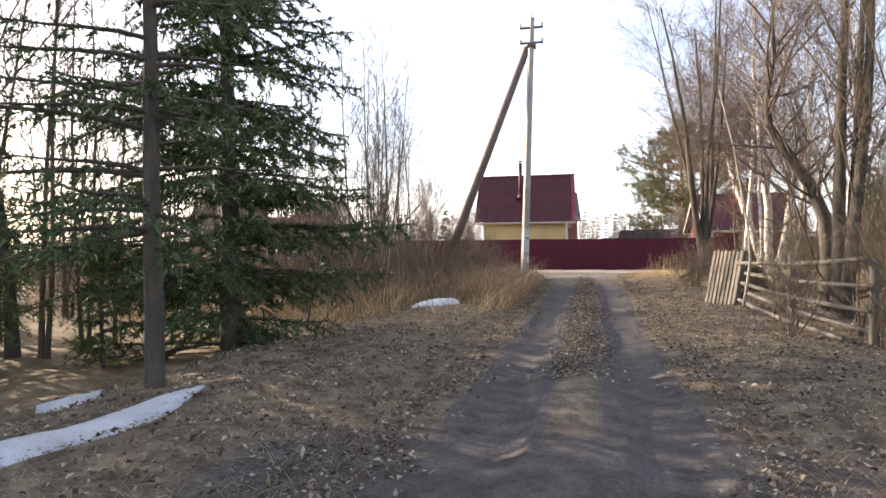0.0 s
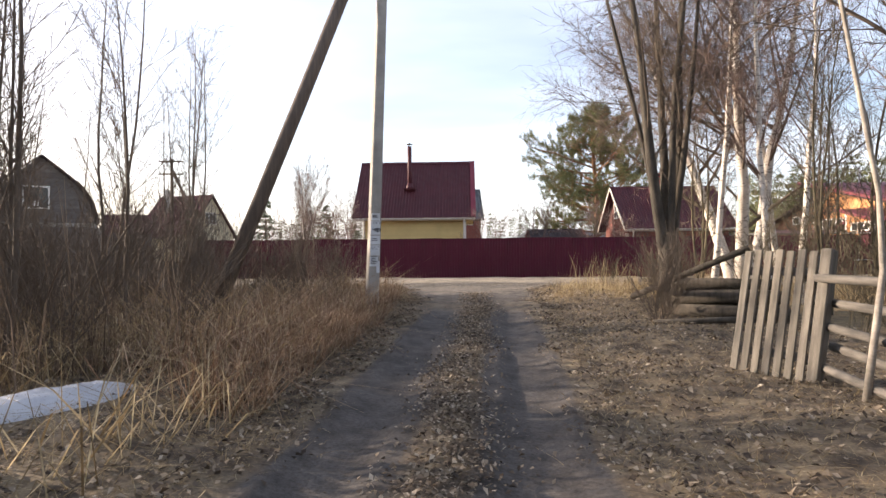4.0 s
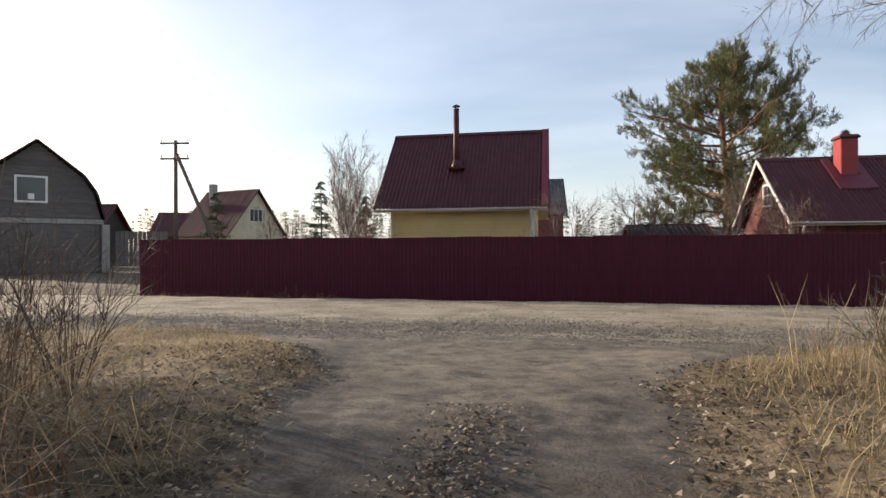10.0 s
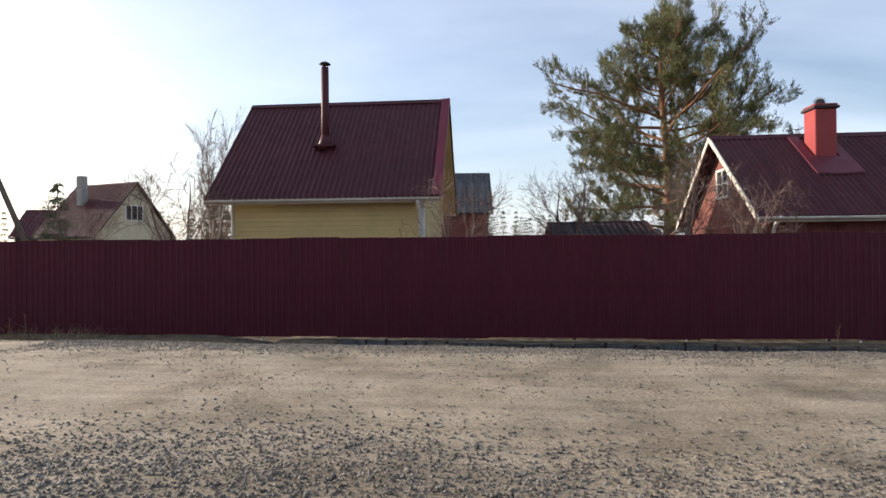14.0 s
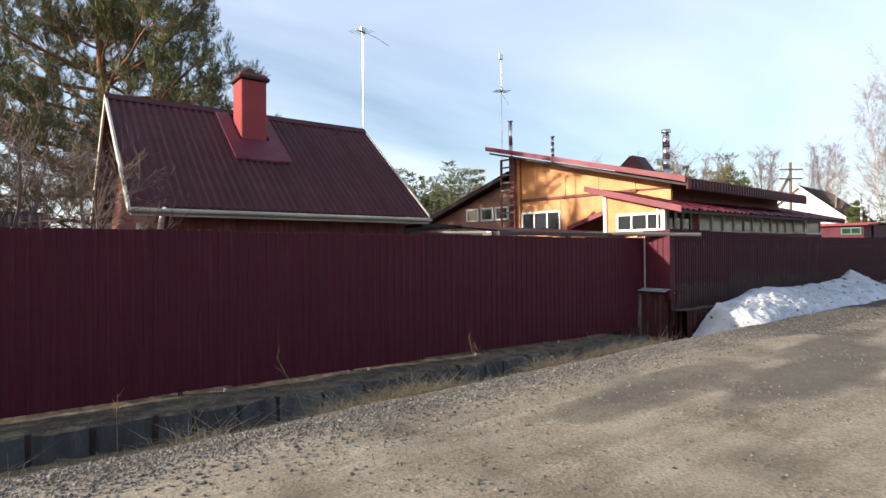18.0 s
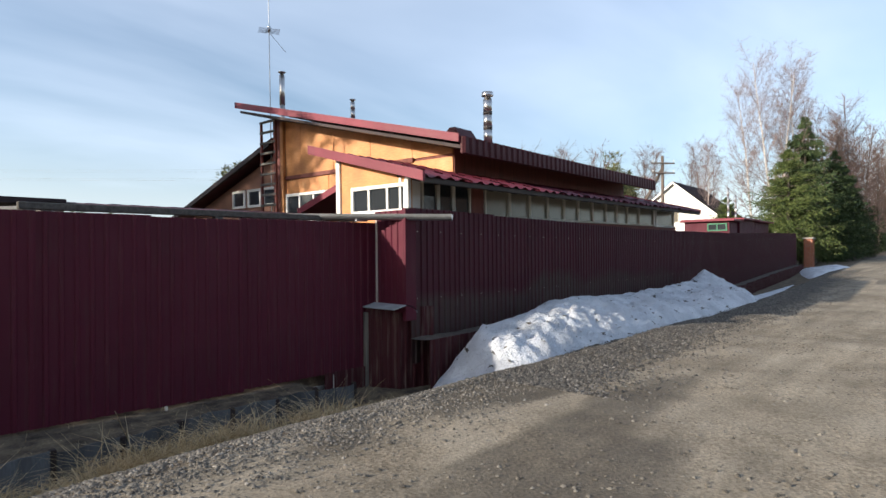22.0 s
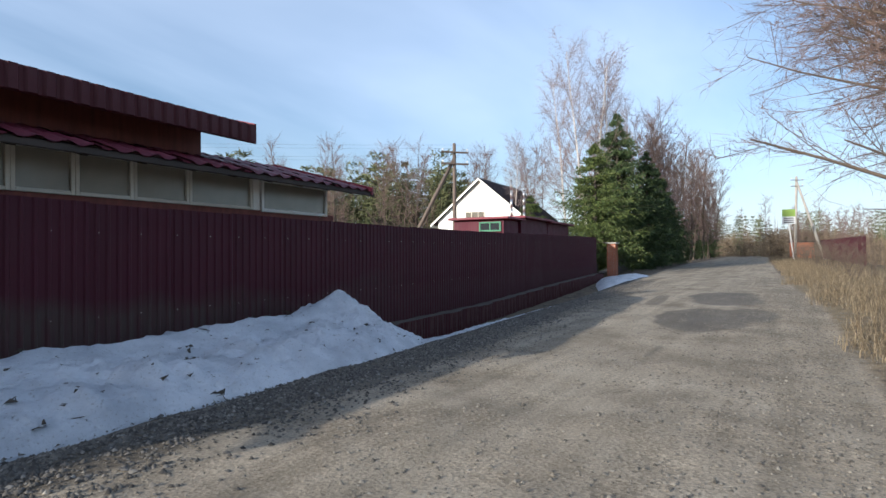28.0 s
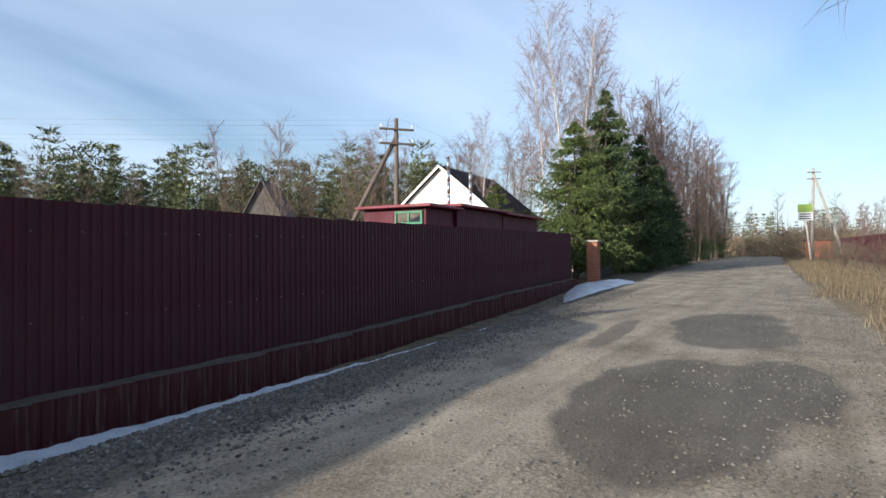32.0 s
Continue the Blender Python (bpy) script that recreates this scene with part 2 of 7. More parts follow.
M_fence = paint_metal("maroon_sheet", (0.082, 0.0078, 0.021), 0.58)
def stained_sheet():
    """The maroon sheet with a grey-green tide of old splash dirt along the roadside."""
    m = Mat("splashed_maroon_sheet", 0.6, 0.0, 0.28)
    c = (0.052, 0.0048, 0.014)
    base = m.ramp(m.noise(0.7, 4), [(0.3, tint(c, 0.82)), (0.7, tint(c, 1.15))])
    sep = m.node("ShaderNodeSeparateXYZ")
    m.link(m.node("ShaderNodeNewGeometry").outputs["Position"], sep.inputs["Vector"])
    big = m.node("ShaderNodeTexNoise", Scale=0.55, Detail=3.0)
    m.link(m.node("ShaderNodeNewGeometry").outputs["Position"], big.inputs["Vector"])
    h = m.math("MULTIPLY_ADD", m.math("SUBTRACT", big.outputs["Fac"], 0.5), 1.1, sep.outputs["Z"])
    tide = m.node("ShaderNodeMapRange", From_Min=0.98, From_Max=0.72)
    m.link(h, tide.inputs["Value"])
    east = m.node("ShaderNodeMapRange", From_Min=37.0, From_Max=31.0, To_Min=0.2)
    m.link(sep.outputs["X"], east.inputs["Value"])
    streak = m.ramp(m.noise(5, 4, (3, 3, 0.3)), [(0.35, (0.45, 0.45, 0.45)), (0.65, (1, 1, 1))])
    col = m.mix(m.math("MULTIPLY", m.math("MULTIPLY", m.math("MULTIPLY", tide.outputs["Result"], 0.75), east.outputs["Result"]), streak), base, (0.062, 0.052, 0.042))
    m.color(col)
    m.rough(m.math("MULTIPLY_ADD", m.noise(2.5, 3), 0.3, 0.42))
    m.bump(m.noise(8, 2), 0.08, 0.01)
    return m.m


M_fence_splash = stained_sheet()
M_roof = paint_metal("maroon_roof", (0.066, 0.013, 0.018), 0.55)
M_roof_tile = paint_metal("wine_tile_sheet", (0.12, 0.02, 0.034), 0.4)
M_fascia = paint_metal("wine_fascia", (0.18, 0.028, 0.045), 0.45)
M_redpaint = paint_metal("red_chimney_paint", (0.27, 0.04, 0.042), 0.5)
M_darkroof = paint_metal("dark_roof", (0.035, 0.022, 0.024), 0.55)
M_greyroof = plain("grey_slate_sheet", (0.105, 0.108, 0.115), 0.85, var=0.45, scale=1.5)
M_galv = plain("galvanised_steel", (0.48, 0.50, 0.52), 0.38, 0.85, 0.2, 2.0, 20, 0.05)
M_soot = plain("sooty_steel", (0.10, 0.085, 0.08), 0.6, 0.5, 0.4)
M_steel = plain("bright_steel", (0.62, 0.60, 0.58), 0.28, 0.95, 0.2, 2, 20, 0.04)
M_yellow = plain("yellow_siding", (0.62, 0.47, 0.20), 0.6, var=0.10, scale=1.2, bump=0.1, rnd=0.08)
M_pale_yellow = plain("pale_yellow_plaster", (0.60, 0.53, 0.36), 0.75, var=0.1, scale=1.5)
M_white = plain("white_paint", (0.75, 0.74, 0.70), 0.55, var=0.08, scale=2)
M_cream = plain("cream_frame_paint", (0.58, 0.54, 0.46), 0.6, var=0.15, scale=2)
M_redwood = plain("red_stained_boards", (0.20, 0.055, 0.04), 0.75, var=0.3, scale=2, stretch=(6, 6, 0.6), rnd=0.25)
M_darkwood = plain("dark_brown_boards", (0.045, 0.034, 0.028), 0.8, var=0.3, scale=2, rnd=0.2)
M_concrete = plain("pole_concrete", (0.33, 0.31, 0.28), 0.9, var=0.22, scale=2.5, fine=60, bump=0.35)
M_paper = plain("weathered_paper", (0.62, 0.64, 0.66), 0.85, var=0.15, scale=6)
M_ink = plain("dark_ink", (0.05, 0.05, 0.06), 0.8, var=0.1)
M_greywood = plain("weathered_grey_wood", (0.165, 0.15, 0.13), 0.9, var=0.4, scale=2.5, fine=30, bump=0.6, stretch=(8, 1, 8), rnd=0.35)
M_greywood_up = plain("weathered_grey_boards", (0.19, 0.17, 0.14), 0.9, var=0.4, scale=2.5, fine=30, bump=0.5, stretch=(8, 8, 0.7), rnd=0.35)
M_pole_wood = plain("tarred_pole_wood", (0.13, 0.10, 0.08), 0.85, var=0.3, scale=3, stretch=(6, 6, 0.5), bump=0.4)
M_bark = plain("grey_brown_bark", (0.082, 0.070, 0.055), 0.95, var=0.4, scale=4, fine=25, bump=0.9, dist=0.02, stretch=(3, 3, 0.6))
M_twig = plain("brown_twig", (0.115, 0.088, 0.066), 0.9, var=0.25, scale=3, bump=0.1)
M_twig_olive = plain("olive_twig", (0.105, 0.087, 0.055), 0.9, var=0.25, scale=3, bump=0.1)
M_twig_pale = plain("pale_birch_twig", (0.27, 0.205, 0.185), 0.9, var=0.2, scale=2, bump=0.1)
M_twig_red = plain("reddish_birch_twig", (0.175, 0.12, 0.10), 0.9, var=0.25, scale=2, bump=0.1)
M_pinebark = plain("orange_pine_bark", (0.24, 0.12, 0.06), 0.9, var=0.35, scale=4, bump=0.6, stretch=(2, 2, 0.6))
M_brick = plain("orange_brick", (0.42, 0.145, 0.075), 0.85, var=0.2, scale=4, bump=0.3, rnd=0.25)
M_edge = plain("old_grey_corrugated_sheet", (0.115, 0.118, 0.122), 0.8, var=0.45, scale=2.2, fine=25, bump=0.3, stretch=(3, 3, 0.5), rnd=0.45)
M_stake = plain("rusty_dark_stake", (0.035, 0.022, 0.018), 0.85, var=0.4, scale=6, bump=0.3)
M_grey_house = plain("weathered_grey_cladding", (0.15, 0.135, 0.125), 0.85, var=0.25, scale=1.5, stretch=(1, 1, 6), rnd=0.25)
M_mortar = plain("mortar", (0.35, 0.32, 0.28), 0.95, var=0.2)
M_stone = Mat("gravel_stone", 0.9)
M_stone.color(M_stone.ramp(M_stone.island(), [(0.0, (0.055, 0.048, 0.040)), (0.5, (0.135, 0.121, 0.101)), (0.9, (0.20, 0.181, 0.152)), (1.0, (0.31, 0.285, 0.25))]))
M_stone.bump(M_stone.noise(60, 3), 0.3, 0.004)
M_stone = M_stone.m


def islands(name, stops, rough=0.9, spec=0.3, thin=0.0):
    m = Mat(name, rough, 0, spec)
    m.color(m.mix(1.0, m.ramp(m.island(), stops), m.ramp(m.noise(14, 2), [(0.3, (0.72, 0.72, 0.72)), (0.7, (1, 1, 1))]), "MULTIPLY"))
    if thin:
        glow = m.t.nodes.new("ShaderNodeBsdfTranslucent")
        m.link(m.b.inputs["Base Color"].links[0].from_socket, glow.inputs["Color"])
        both = m.t.nodes.new("ShaderNodeMixShader")
        both.inputs[0].default_value = thin
        m.link(m.b.outputs[0], both.inputs[1])
        m.link(glow.outputs[0], both.inputs[2])
        m.link(both.outputs[0], m.t.nodes["Material Output"].inputs["Surface"])
    return m.m


M_straw = islands("dry_straw", [(0, (0.17, 0.12, 0.065)), (0.5, (0.37, 0.285, 0.165)), (1, (0.60, 0.50, 0.32))], thin=0.4)
M_reed = islands("dry_reddish_stalk", [(0, (0.085, 0.062, 0.048)), (0.5, (0.20, 0.145, 0.105)), (1, (0.42, 0.32, 0.225))], thin=0.15)
M_leaf = islands("dead_leaf", [(0, (0.045, 0.034, 0.027)), (0.4, (0.15, 0.115, 0.085)), (0.8, (0.33, 0.27, 0.20)), (1, (0.55, 0.48, 0.38))], thin=0.2)
M_moss = islands("green_moss_grass", [(0, (0.09, 0.10, 0.03)), (1, (0.19, 0.18, 0.06))], thin=0.35)
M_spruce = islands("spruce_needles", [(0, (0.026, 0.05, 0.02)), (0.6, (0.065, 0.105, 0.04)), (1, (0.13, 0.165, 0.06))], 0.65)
# Brighter, yellower copy of the spruce needles: sunlight put into the colour.
M_spruce_lit = islands("sunlit_spruce_needles", [(0, (0.04, 0.065, 0.018)), (0.6, (0.095, 0.135, 0.036)), (1, (0.19, 0.215, 0.065))], 0.65)
M_pine = islands("pine_needles", [(0, (0.06, 0.075, 0.025)), (0.5, (0.125, 0.14, 0.05)), (1, (0.23, 0.225, 0.10))], 0.65)
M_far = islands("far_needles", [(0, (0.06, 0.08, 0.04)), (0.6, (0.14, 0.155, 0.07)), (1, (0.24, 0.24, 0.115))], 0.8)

# birch bark: white with dark dashes
b = Mat("birch_bark", 0.7)
dash = b.ramp(b.noise(5, 4, (1.5, 1.5, 5.0)), [(0.56, (0, 0, 0)), (0.64, (1, 1, 1))])
b.color(b.mix(b.math("MULTIPLY", dash, 0.85), b.ramp(b.noise(2, 3), [(0.3, (0.52, 0.46, 0.40)), (0.7, (0.72, 0.68, 0.62))]), (0.06, 0.05, 0.045)))
b.bump(b.noise(20, 3, (1, 1, 4)), 0.3, 0.01)
M_birch = b.m

# weathered orange plywood
b = Mat("varnished_plywood", 0.6)
ply = b.ramp(b.noise(1.6, 5), [(0.25, (0.40, 0.16, 0.055)), (0.55, (0.62, 0.275, 0.09)), (0.8, (0.72, 0.40, 0.18))])
grain = b.ramp(b.noise(9, 4, (1, 1, 6)), [(0.3, (0.8, 0.75, 0.7)), (0.7, (1, 1, 1))])
b.color(b.mix(1.0, ply, grain, "MULTIPLY"))
b.bump(b.noise(30, 3), 0.1, 0.003)
M_ply = b.m

# snow: old, grey-white, with grit
b = Mat("old_snow", 0.55)
grit = b.ramp(b.noise(38, 4), [(0.60, (0, 0, 0)), (0.70, (1, 1, 1))])
wide = b.ramp(b.noise(2.2, 6), [(0.3, (0.46, 0.49, 0.54)), (0.65, (0.72, 0.75, 0.80))])
b.color(b.mix(b.math("MULTIPLY", grit, 0.5), wide, (0.20, 0.18, 0.16)))
b.bump(b.noise(9, 8, None, 0.7), 0.9, 0.09)
b.b.inputs["Subsurface Weight"].default_value = 0.0
M_snow = b.m

# window glass
b = Mat("window_glass", 0.04, 0.0, 0.6)
b.color((0.03, 0.035, 0.04))
M_glass = b.m
b = Mat("milky_greenhouse_glass", 0.22, 0.0, 0.5)
b.color(b.ramp(b.noise(1.2, 4), [(0.3, (0.20, 0.188, 0.155)), (0.7, (0.31, 0.29, 0.24))]))
M_milky = b.m


def ground_material():
    m = Mat("ground", 0.95, 0, 0.25)
    att = m.t.nodes.new("ShaderNodeAttribute")
    att.attribute_name = "mask"
    sep = m.t.nodes.new("ShaderNodeSeparateColor")
    m.link(att.outputs["Color"], sep.inputs["Color"])
    road, lane, straw = (sep.outputs[k] for k in ("Red", "Green", "Blue"))
    wet_shade = att.outputs["Alpha"]
    n1, n2, n3 = m.noise(0.5, 6), m.noise(4.0, 6, None, 0.65), m.noise(38, 5, None, 0.7)
    forest = m.ramp(n2, [(0.30, (0.05, 0.040, 0.032)), (0.5, (0.14, 0.112, 0.082)), (0.70, (0.29, 0.24, 0.175))])
    grass = m.ramp(n2, [(0.28, (0.115, 0.085, 0.05)), (0.55, (0.215, 0.165, 0.095)), (0.78, (0.31, 0.25, 0.15))])
    soil = m.ramp(n2, [(0.3, (0.048, 0.043, 0.040)), (0.7, (0.125, 0.113, 0.102))])
    grav = m.ramp(m.noise(0.9, 7, None, 0.6), [(0.3, (0.185, 0.156, 0.116)), (0.5, (0.305, 0.266, 0.205)), (0.75, (0.40, 0.355, 0.28))])
    track = m.ramp(m.noise(2.2, 5, (0.10, 1.6, 1.0)), [(0.35, (0.78, 0.77, 0.75)), (0.62, (1.08, 1.07, 1.06))])
    grav = m.mix(0.9, grav, m.mix(1.0, grav, track, "MULTIPLY"))
    peb = m.node("ShaderNodeTexVoronoi", Scale=42.0)
    m.link(m.co, peb.inputs["Vector"])
    pebc = m.ramp(peb.outputs["Color"], [(0.1, (0.62, 0.61, 0.60)), (0.9, (1.25, 1.23, 1.2))])
    loose = m.ramp(m.noise(1.4, 5), [(0.42, (0.15, 0.15, 0.15)), (0.62, (0.9, 0.9, 0.9))])
    grav = m.mix(loose, grav, m.mix(1.0, grav, pebc, "MULTIPLY"))

    def soft(mask, lo, hi, amp=0.5):
        k = m.math("MULTIPLY_ADD", m.math("SUBTRACT", n2, 0.5), amp, mask)
        mr = m.node("ShaderNodeMapRange", From_Min=lo, From_Max=hi)
        m.link(k, mr.inputs["Value"])
        return mr.outputs["Result"]

    col = m.mix(soft(straw, 0.3, 0.7, 0.9), forest, grass)
    col = m.mix(soft(lane, 0.35, 0.65), col, soil)
    col = m.mix(soft(road, 0.35, 0.65, 0.4), col, grav)
    w = soft(wet_shade, 0.35, 0.65, 0.35)
    col = m.mix(m.math("MULTIPLY", w, 0.72), col, (0.075, 0.062, 0.046))
    fine = m.ramp(n3, [(0.28, (0.50, 0.48, 0.46)), (0.58, (1.06, 1.06, 1.06))])
    m.color(m.mix(1.0, col, fine, "MULTIPLY"))
    m.rough(m.math("MULTIPLY_ADD", w, -0.25, 0.95))
    h = m.math("ADD", m.math("MULTIPLY", n3, 0.5), m.math("MULTIPLY", n2, 1.0))
    m.bump(m.math("ADD", h, m.math("MULTIPLY", peb.outputs["Distance"], 0.25)), 0.45, 0.018)
    return m.m


M_ground = ground_material()

# ---- the ground: one sheet out to the horizon ----
EDGE_X, EDGE_Y = (-1, 2.3, 6.2, 9.0, 12.5, 15.0, 17.5, 20.4), (-0.35, -0.42, -0.76, -0.84, -0.94, -0.88, -0.76, -0.55)
A2, B2 = Vector((21.14, -0.54, 0)), Vector((58.6, 3.2, 0))      # second fence
U2 = (B2 - A2).normalized()
V2 = Vector((-U2.y, U2.x, 0))
TURN2 = math.degrees(math.atan2(U2.y, U2.x))


def smooth(a, b, x):
    t = np.clip((x - a) / (b - a), 0, 1)
    return t * t * (3 - 2 * t)


def fence2_y(x):
    return A2.y + (x - A2.x) * (U2.y / U2.x)


def north_edge(x):
    return np.interp(x, (-60, -12, 3, 8, 15, 23, 32, 44, 58, 75, 110, 200), (-4.5, -2.6, -3.0, -3.4, -3.0, -2.4, -2.0, -1.0, 0.4, 2.0, 3.6, 6.6))


def south_edge(x):
    return np.interp(x, (-60, -8, 1, 8, 16, 24, 33, 44, 53, 75, 110, 200), (-10.5, -9.6, -9.4, -9.3, -8.6, -7.9, -7.35, -7.1, -6.3, -5.0, -3.4, 0.6))


def lane_centre(y):
    return np.interp(y, (-60, -37, -33, -27, -21, -16, -12), (-1.5, 0.6, 0.95, 1.28, 1.62, 1.87, 1.7))


def lane_half(y):
    return np.interp(y, (-60, -27, -21, -16, -13, -11, -9), (1.3, 1.2, 1.25, 1.35, 1.8, 3.2, 5.6)) + 0.10 * np.sin(y * 2.1) + 0.06 * np.sin(y * 5.3)


def wave(x, y, s, k=0.0):
    """A cheap smooth unevenness between -1 and 1."""
    return (np.sin(x * s + 1.7 * np.sin(y * s * 0.61 + k)) + np.sin(y * s * 1.27 + 1.3 * np.sin(x * s * 0.83 + k))) * 0.5


def ground_parts(x, y):
    x, y = np.asarray(x, float), np.asarray(y, float)
    n, s = north_edge(x), south_edge(x)
    road = smooth(n + 0.25, n - 0.25, y) * smooth(s - 0.5, s + 0.3, y)
    lane = smooth(0.35, -0.35, np.abs(x - lane_centre(y)) - lane_half(y)) * smooth(-8.6, -9.6, y)
    return road, lane


def ground_z(x, y):
    x, y = np.asarray(x, float), np.asarray(y, float)
    n, s = north_edge(x), south_edge(x)
    south = np.interp(y, (-60, -25, -20, -15, -11, -8), (0.0, 0.0, 0.07, 0.18, 0.12, 0.05))
    roadz = np.interp(x, (-60, 10, 34, 44, 58, 80, 200), (0.05, 0.04, 0.02, 0.10, 0.24, 0.5, 1.6)) + 0.03 * np.sin(math.pi * np.clip((y - s) / (n - s), 0, 1))
    z = np.where(y < s, south + (roadz - 0.05) * smooth(-16, -9, y), roadz)
    # shoulder and ditch along the fences
    wn = smooth(n - 0.1, n + 1.5 + 0.6 * smooth(20.5, 18.5, x), y)
    low = np.where(x < 20.6, -0.60 * smooth(-3, 2, x) - 0.25 * (1 - smooth(-3, 2, x)),
                   np.interp(x, (20.6, 36, 40, 53, 60, 75, 200), (-0.55, -0.60, -0.56, -0.25, 0.1, 0.45, 1.6)))
    z = z * (1 - wn) + low * wn
    ey = np.interp(x, EDGE_X, EDGE_Y)
    strip = smooth(ey + 0.02, ey + 0.12, y) * smooth(20.0, 19.6, x) * (x > -1)
    z = np.where(strip > 0, z * (1 - strip) + (-0.30 - 0.04 * np.clip((y - ey), 0, 1)) * strip, z)
    # beyond the fences the plots lie a little higher
    back = np.where(x < 22.2, 0.25, fence2_y(x) + 0.1)
    z = np.where(y > back, np.interp(y - back, (0, 2, 60, 400), (-0.3, 0.0, 0.3, 1.0)) * np.where(x < 22.2, 1, 0.4), z)
    road, lane = ground_parts(x, y)
    near = smooth(75, 55, np.abs(x - 20))
    # wheel ruts of the lane
    c = lane_centre(y)
    rut = np.exp(-((x - c + 0.62) / 0.30) ** 2) + np.exp(-((x - c - 0.62) / 0.30) ** 2)
    z = z - 0.06 * rut * lane * smooth(-15, -19, y) + 0.03 * np.exp(-((x - c) / 0.28) ** 2) * lane * smooth(-14, -17, y)
    # narrow ridges pressed up beside the wheel tracks
    sway = 0.05 * np.sin(y * 1.3) + 0.03 * np.sin(y * 3.1)
    for off, hgt, wid in ((-0.30, 0.045, 0.055), (-0.92, 0.030, 0.06), (0.34, 0.035, 0.05), (0.52, -0.025, 0.04), (0.95, 0.03, 0.06), (-0.50, -0.03, 0.05)):
        z = z + hgt * np.exp(-((x - c - off - sway) / wid) ** 2) * lane * smooth(-15.5, -19, y) * (0.55 + 0.45 * wave(x * 0.3, y, 2.2, off))
    rough = (1 - road) * (1 - 0.6 * lane)
    z = z + near * rough * (0.05 * wave(x, y, 1.1) + 0.03 * wave(x, y, 2.9, 2.0)) * (y < n)
    z = z + near * (0.012 * wave(x, y, 2.3, 1.0) + 0.006 * wave(x, y, 7.0, 3.0))
    # banks beside the lane and a hollow under the left thicket
    side = x - c
    z = z + near * 0.09 * smooth(1.4, 2.4, np.abs(side)) * smooth(4.5, 2.6, np.abs(side)) * smooth(-9.5, -12, y) * (y > -36)
    z = z - near * 0.30 * smooth(-4.0, -5.5, side) * smooth(-12, -16, y) * (y > -34)
    # low straw-covered mound at the mouth
    z = z + 0.10 * np.exp(-((x + 0.9) / 0.9) ** 2 - ((y + 13.2) / 1.7) ** 2)
    # spilt gravel ridge along the south side of the road
    z = z + near * 0.05 * np.exp(-((y - s - 0.6 - 0.25 * wave(x, y * 0, 0.9)) / 0.35) ** 2) * (np.abs(x - 2) < 9)
    return z


def axis(lo, a, b, hi, step, more=()):
    mid = list(np.arange(a, b + 1e-6, step))
    left, right, d = [], [], step
    while not left or left[-1] > lo:
        d *= 1.22
        left.append((left[-1] if left else a) - d)
    d = step
    while not right or right[-1] < hi:
        d *= 1.22
        right.append((right[-1] if right else b) + d)
    return np.unique(np.round(np.array(left[::-1] + mid + right + list(more)), 4))


gx = axis(-700, -7, 48, 900, 0.2, np.arange(-0.6, 3.6, 0.05))
gy = axis(-700, -38, 3.4, 900, 0.2, np.arange(-4.0, 0.4, 0.07))
GX, GY = np.meshgrid(gx, gy, indexing="ij")
GZ = ground_z(GX, GY)
gm = bpy.data.meshes.new("ground")
nx, ny = GX.shape
idx = np.arange(nx * ny).reshape(nx, ny)
quads = np.stack([idx[:-1, :-1], idx[1:, :-1], idx[1:, 1:], idx[:-1, 1:]], -1).reshape(-1, 4)
gm.vertices.add(nx * ny)
gm.vertices.foreach_set("co", np.stack([GX, GY, GZ], -1).astype(np.float32).ravel())
gm.loops.add(quads.size)
gm.loops.foreach_set("vertex_index", quads.astype(np.int32).ravel())
gm.polygons.add(len(quads))
gm.polygons.foreach_set("loop_start", np.arange(0, quads.size, 4, dtype=np.int32))
gm.polygons.foreach_set("loop_total", np.full(len(quads), 4, np.int32))
gm.polygons.foreach_set("use_smooth", [True] * len(quads))
gm.update(calc_edges=True)
R_, L_ = ground_parts(GX, GY)
c_ = lane_centre(GY)
ruts = np.exp(-((GX - c_ + 0.62) / 0.42) ** 4) + np.exp(-((GX - c_ - 0.62) / 0.42) ** 4)
mouth = smooth(-20.5, -12.5, GY)
lane_m = L_ * np.clip(ruts * (1 - mouth) + 0.10, 0, 1) * (1 - mouth)
lane_m = np.maximum(lane_m, smooth(-31.5, -34.0, GY) * smooth(2.6, 1.4, np.abs(GX - c_)))
lane_m = np.maximum(lane_m, 0.85 * L_ * mouth * (GY < south_edge(GX) + 0.4))
road_m = np.maximum(R_, L_ * mouth * 0.44)
straw_m = 0.36 + 0.54 * smooth(-14, -11, GY) * smooth(-8.5, -9.5, GY) + 0.5 * smooth(4.5, 7, np.abs(GX - c_)) * (GY < -10)
straw_m = np.maximum(straw_m, 0.9 * smooth(28, 40, GX) * (GY < -6))
straw_m = np.maximum(straw_m, 0.62 * (GY > np.interp(GX, EDGE_X, EDGE_Y) - 0.8) * (GY < np.interp(GX, EDGE_X, EDGE_Y)) * (GX < 21))


def dark_patch(x0, y0, rx, ry, k=1.0):
    dx, dy = GX - x0, GY - y0 - (GX - x0) * 0.09
    return k * smooth(1.25, 0.75, np.sqrt((dx / rx) ** 2 + (dy / ry) ** 2) + 0.16 * wave(GX, GY, 2.3) + 0.08 * wave(GX, GY, 6.1, 2.0))


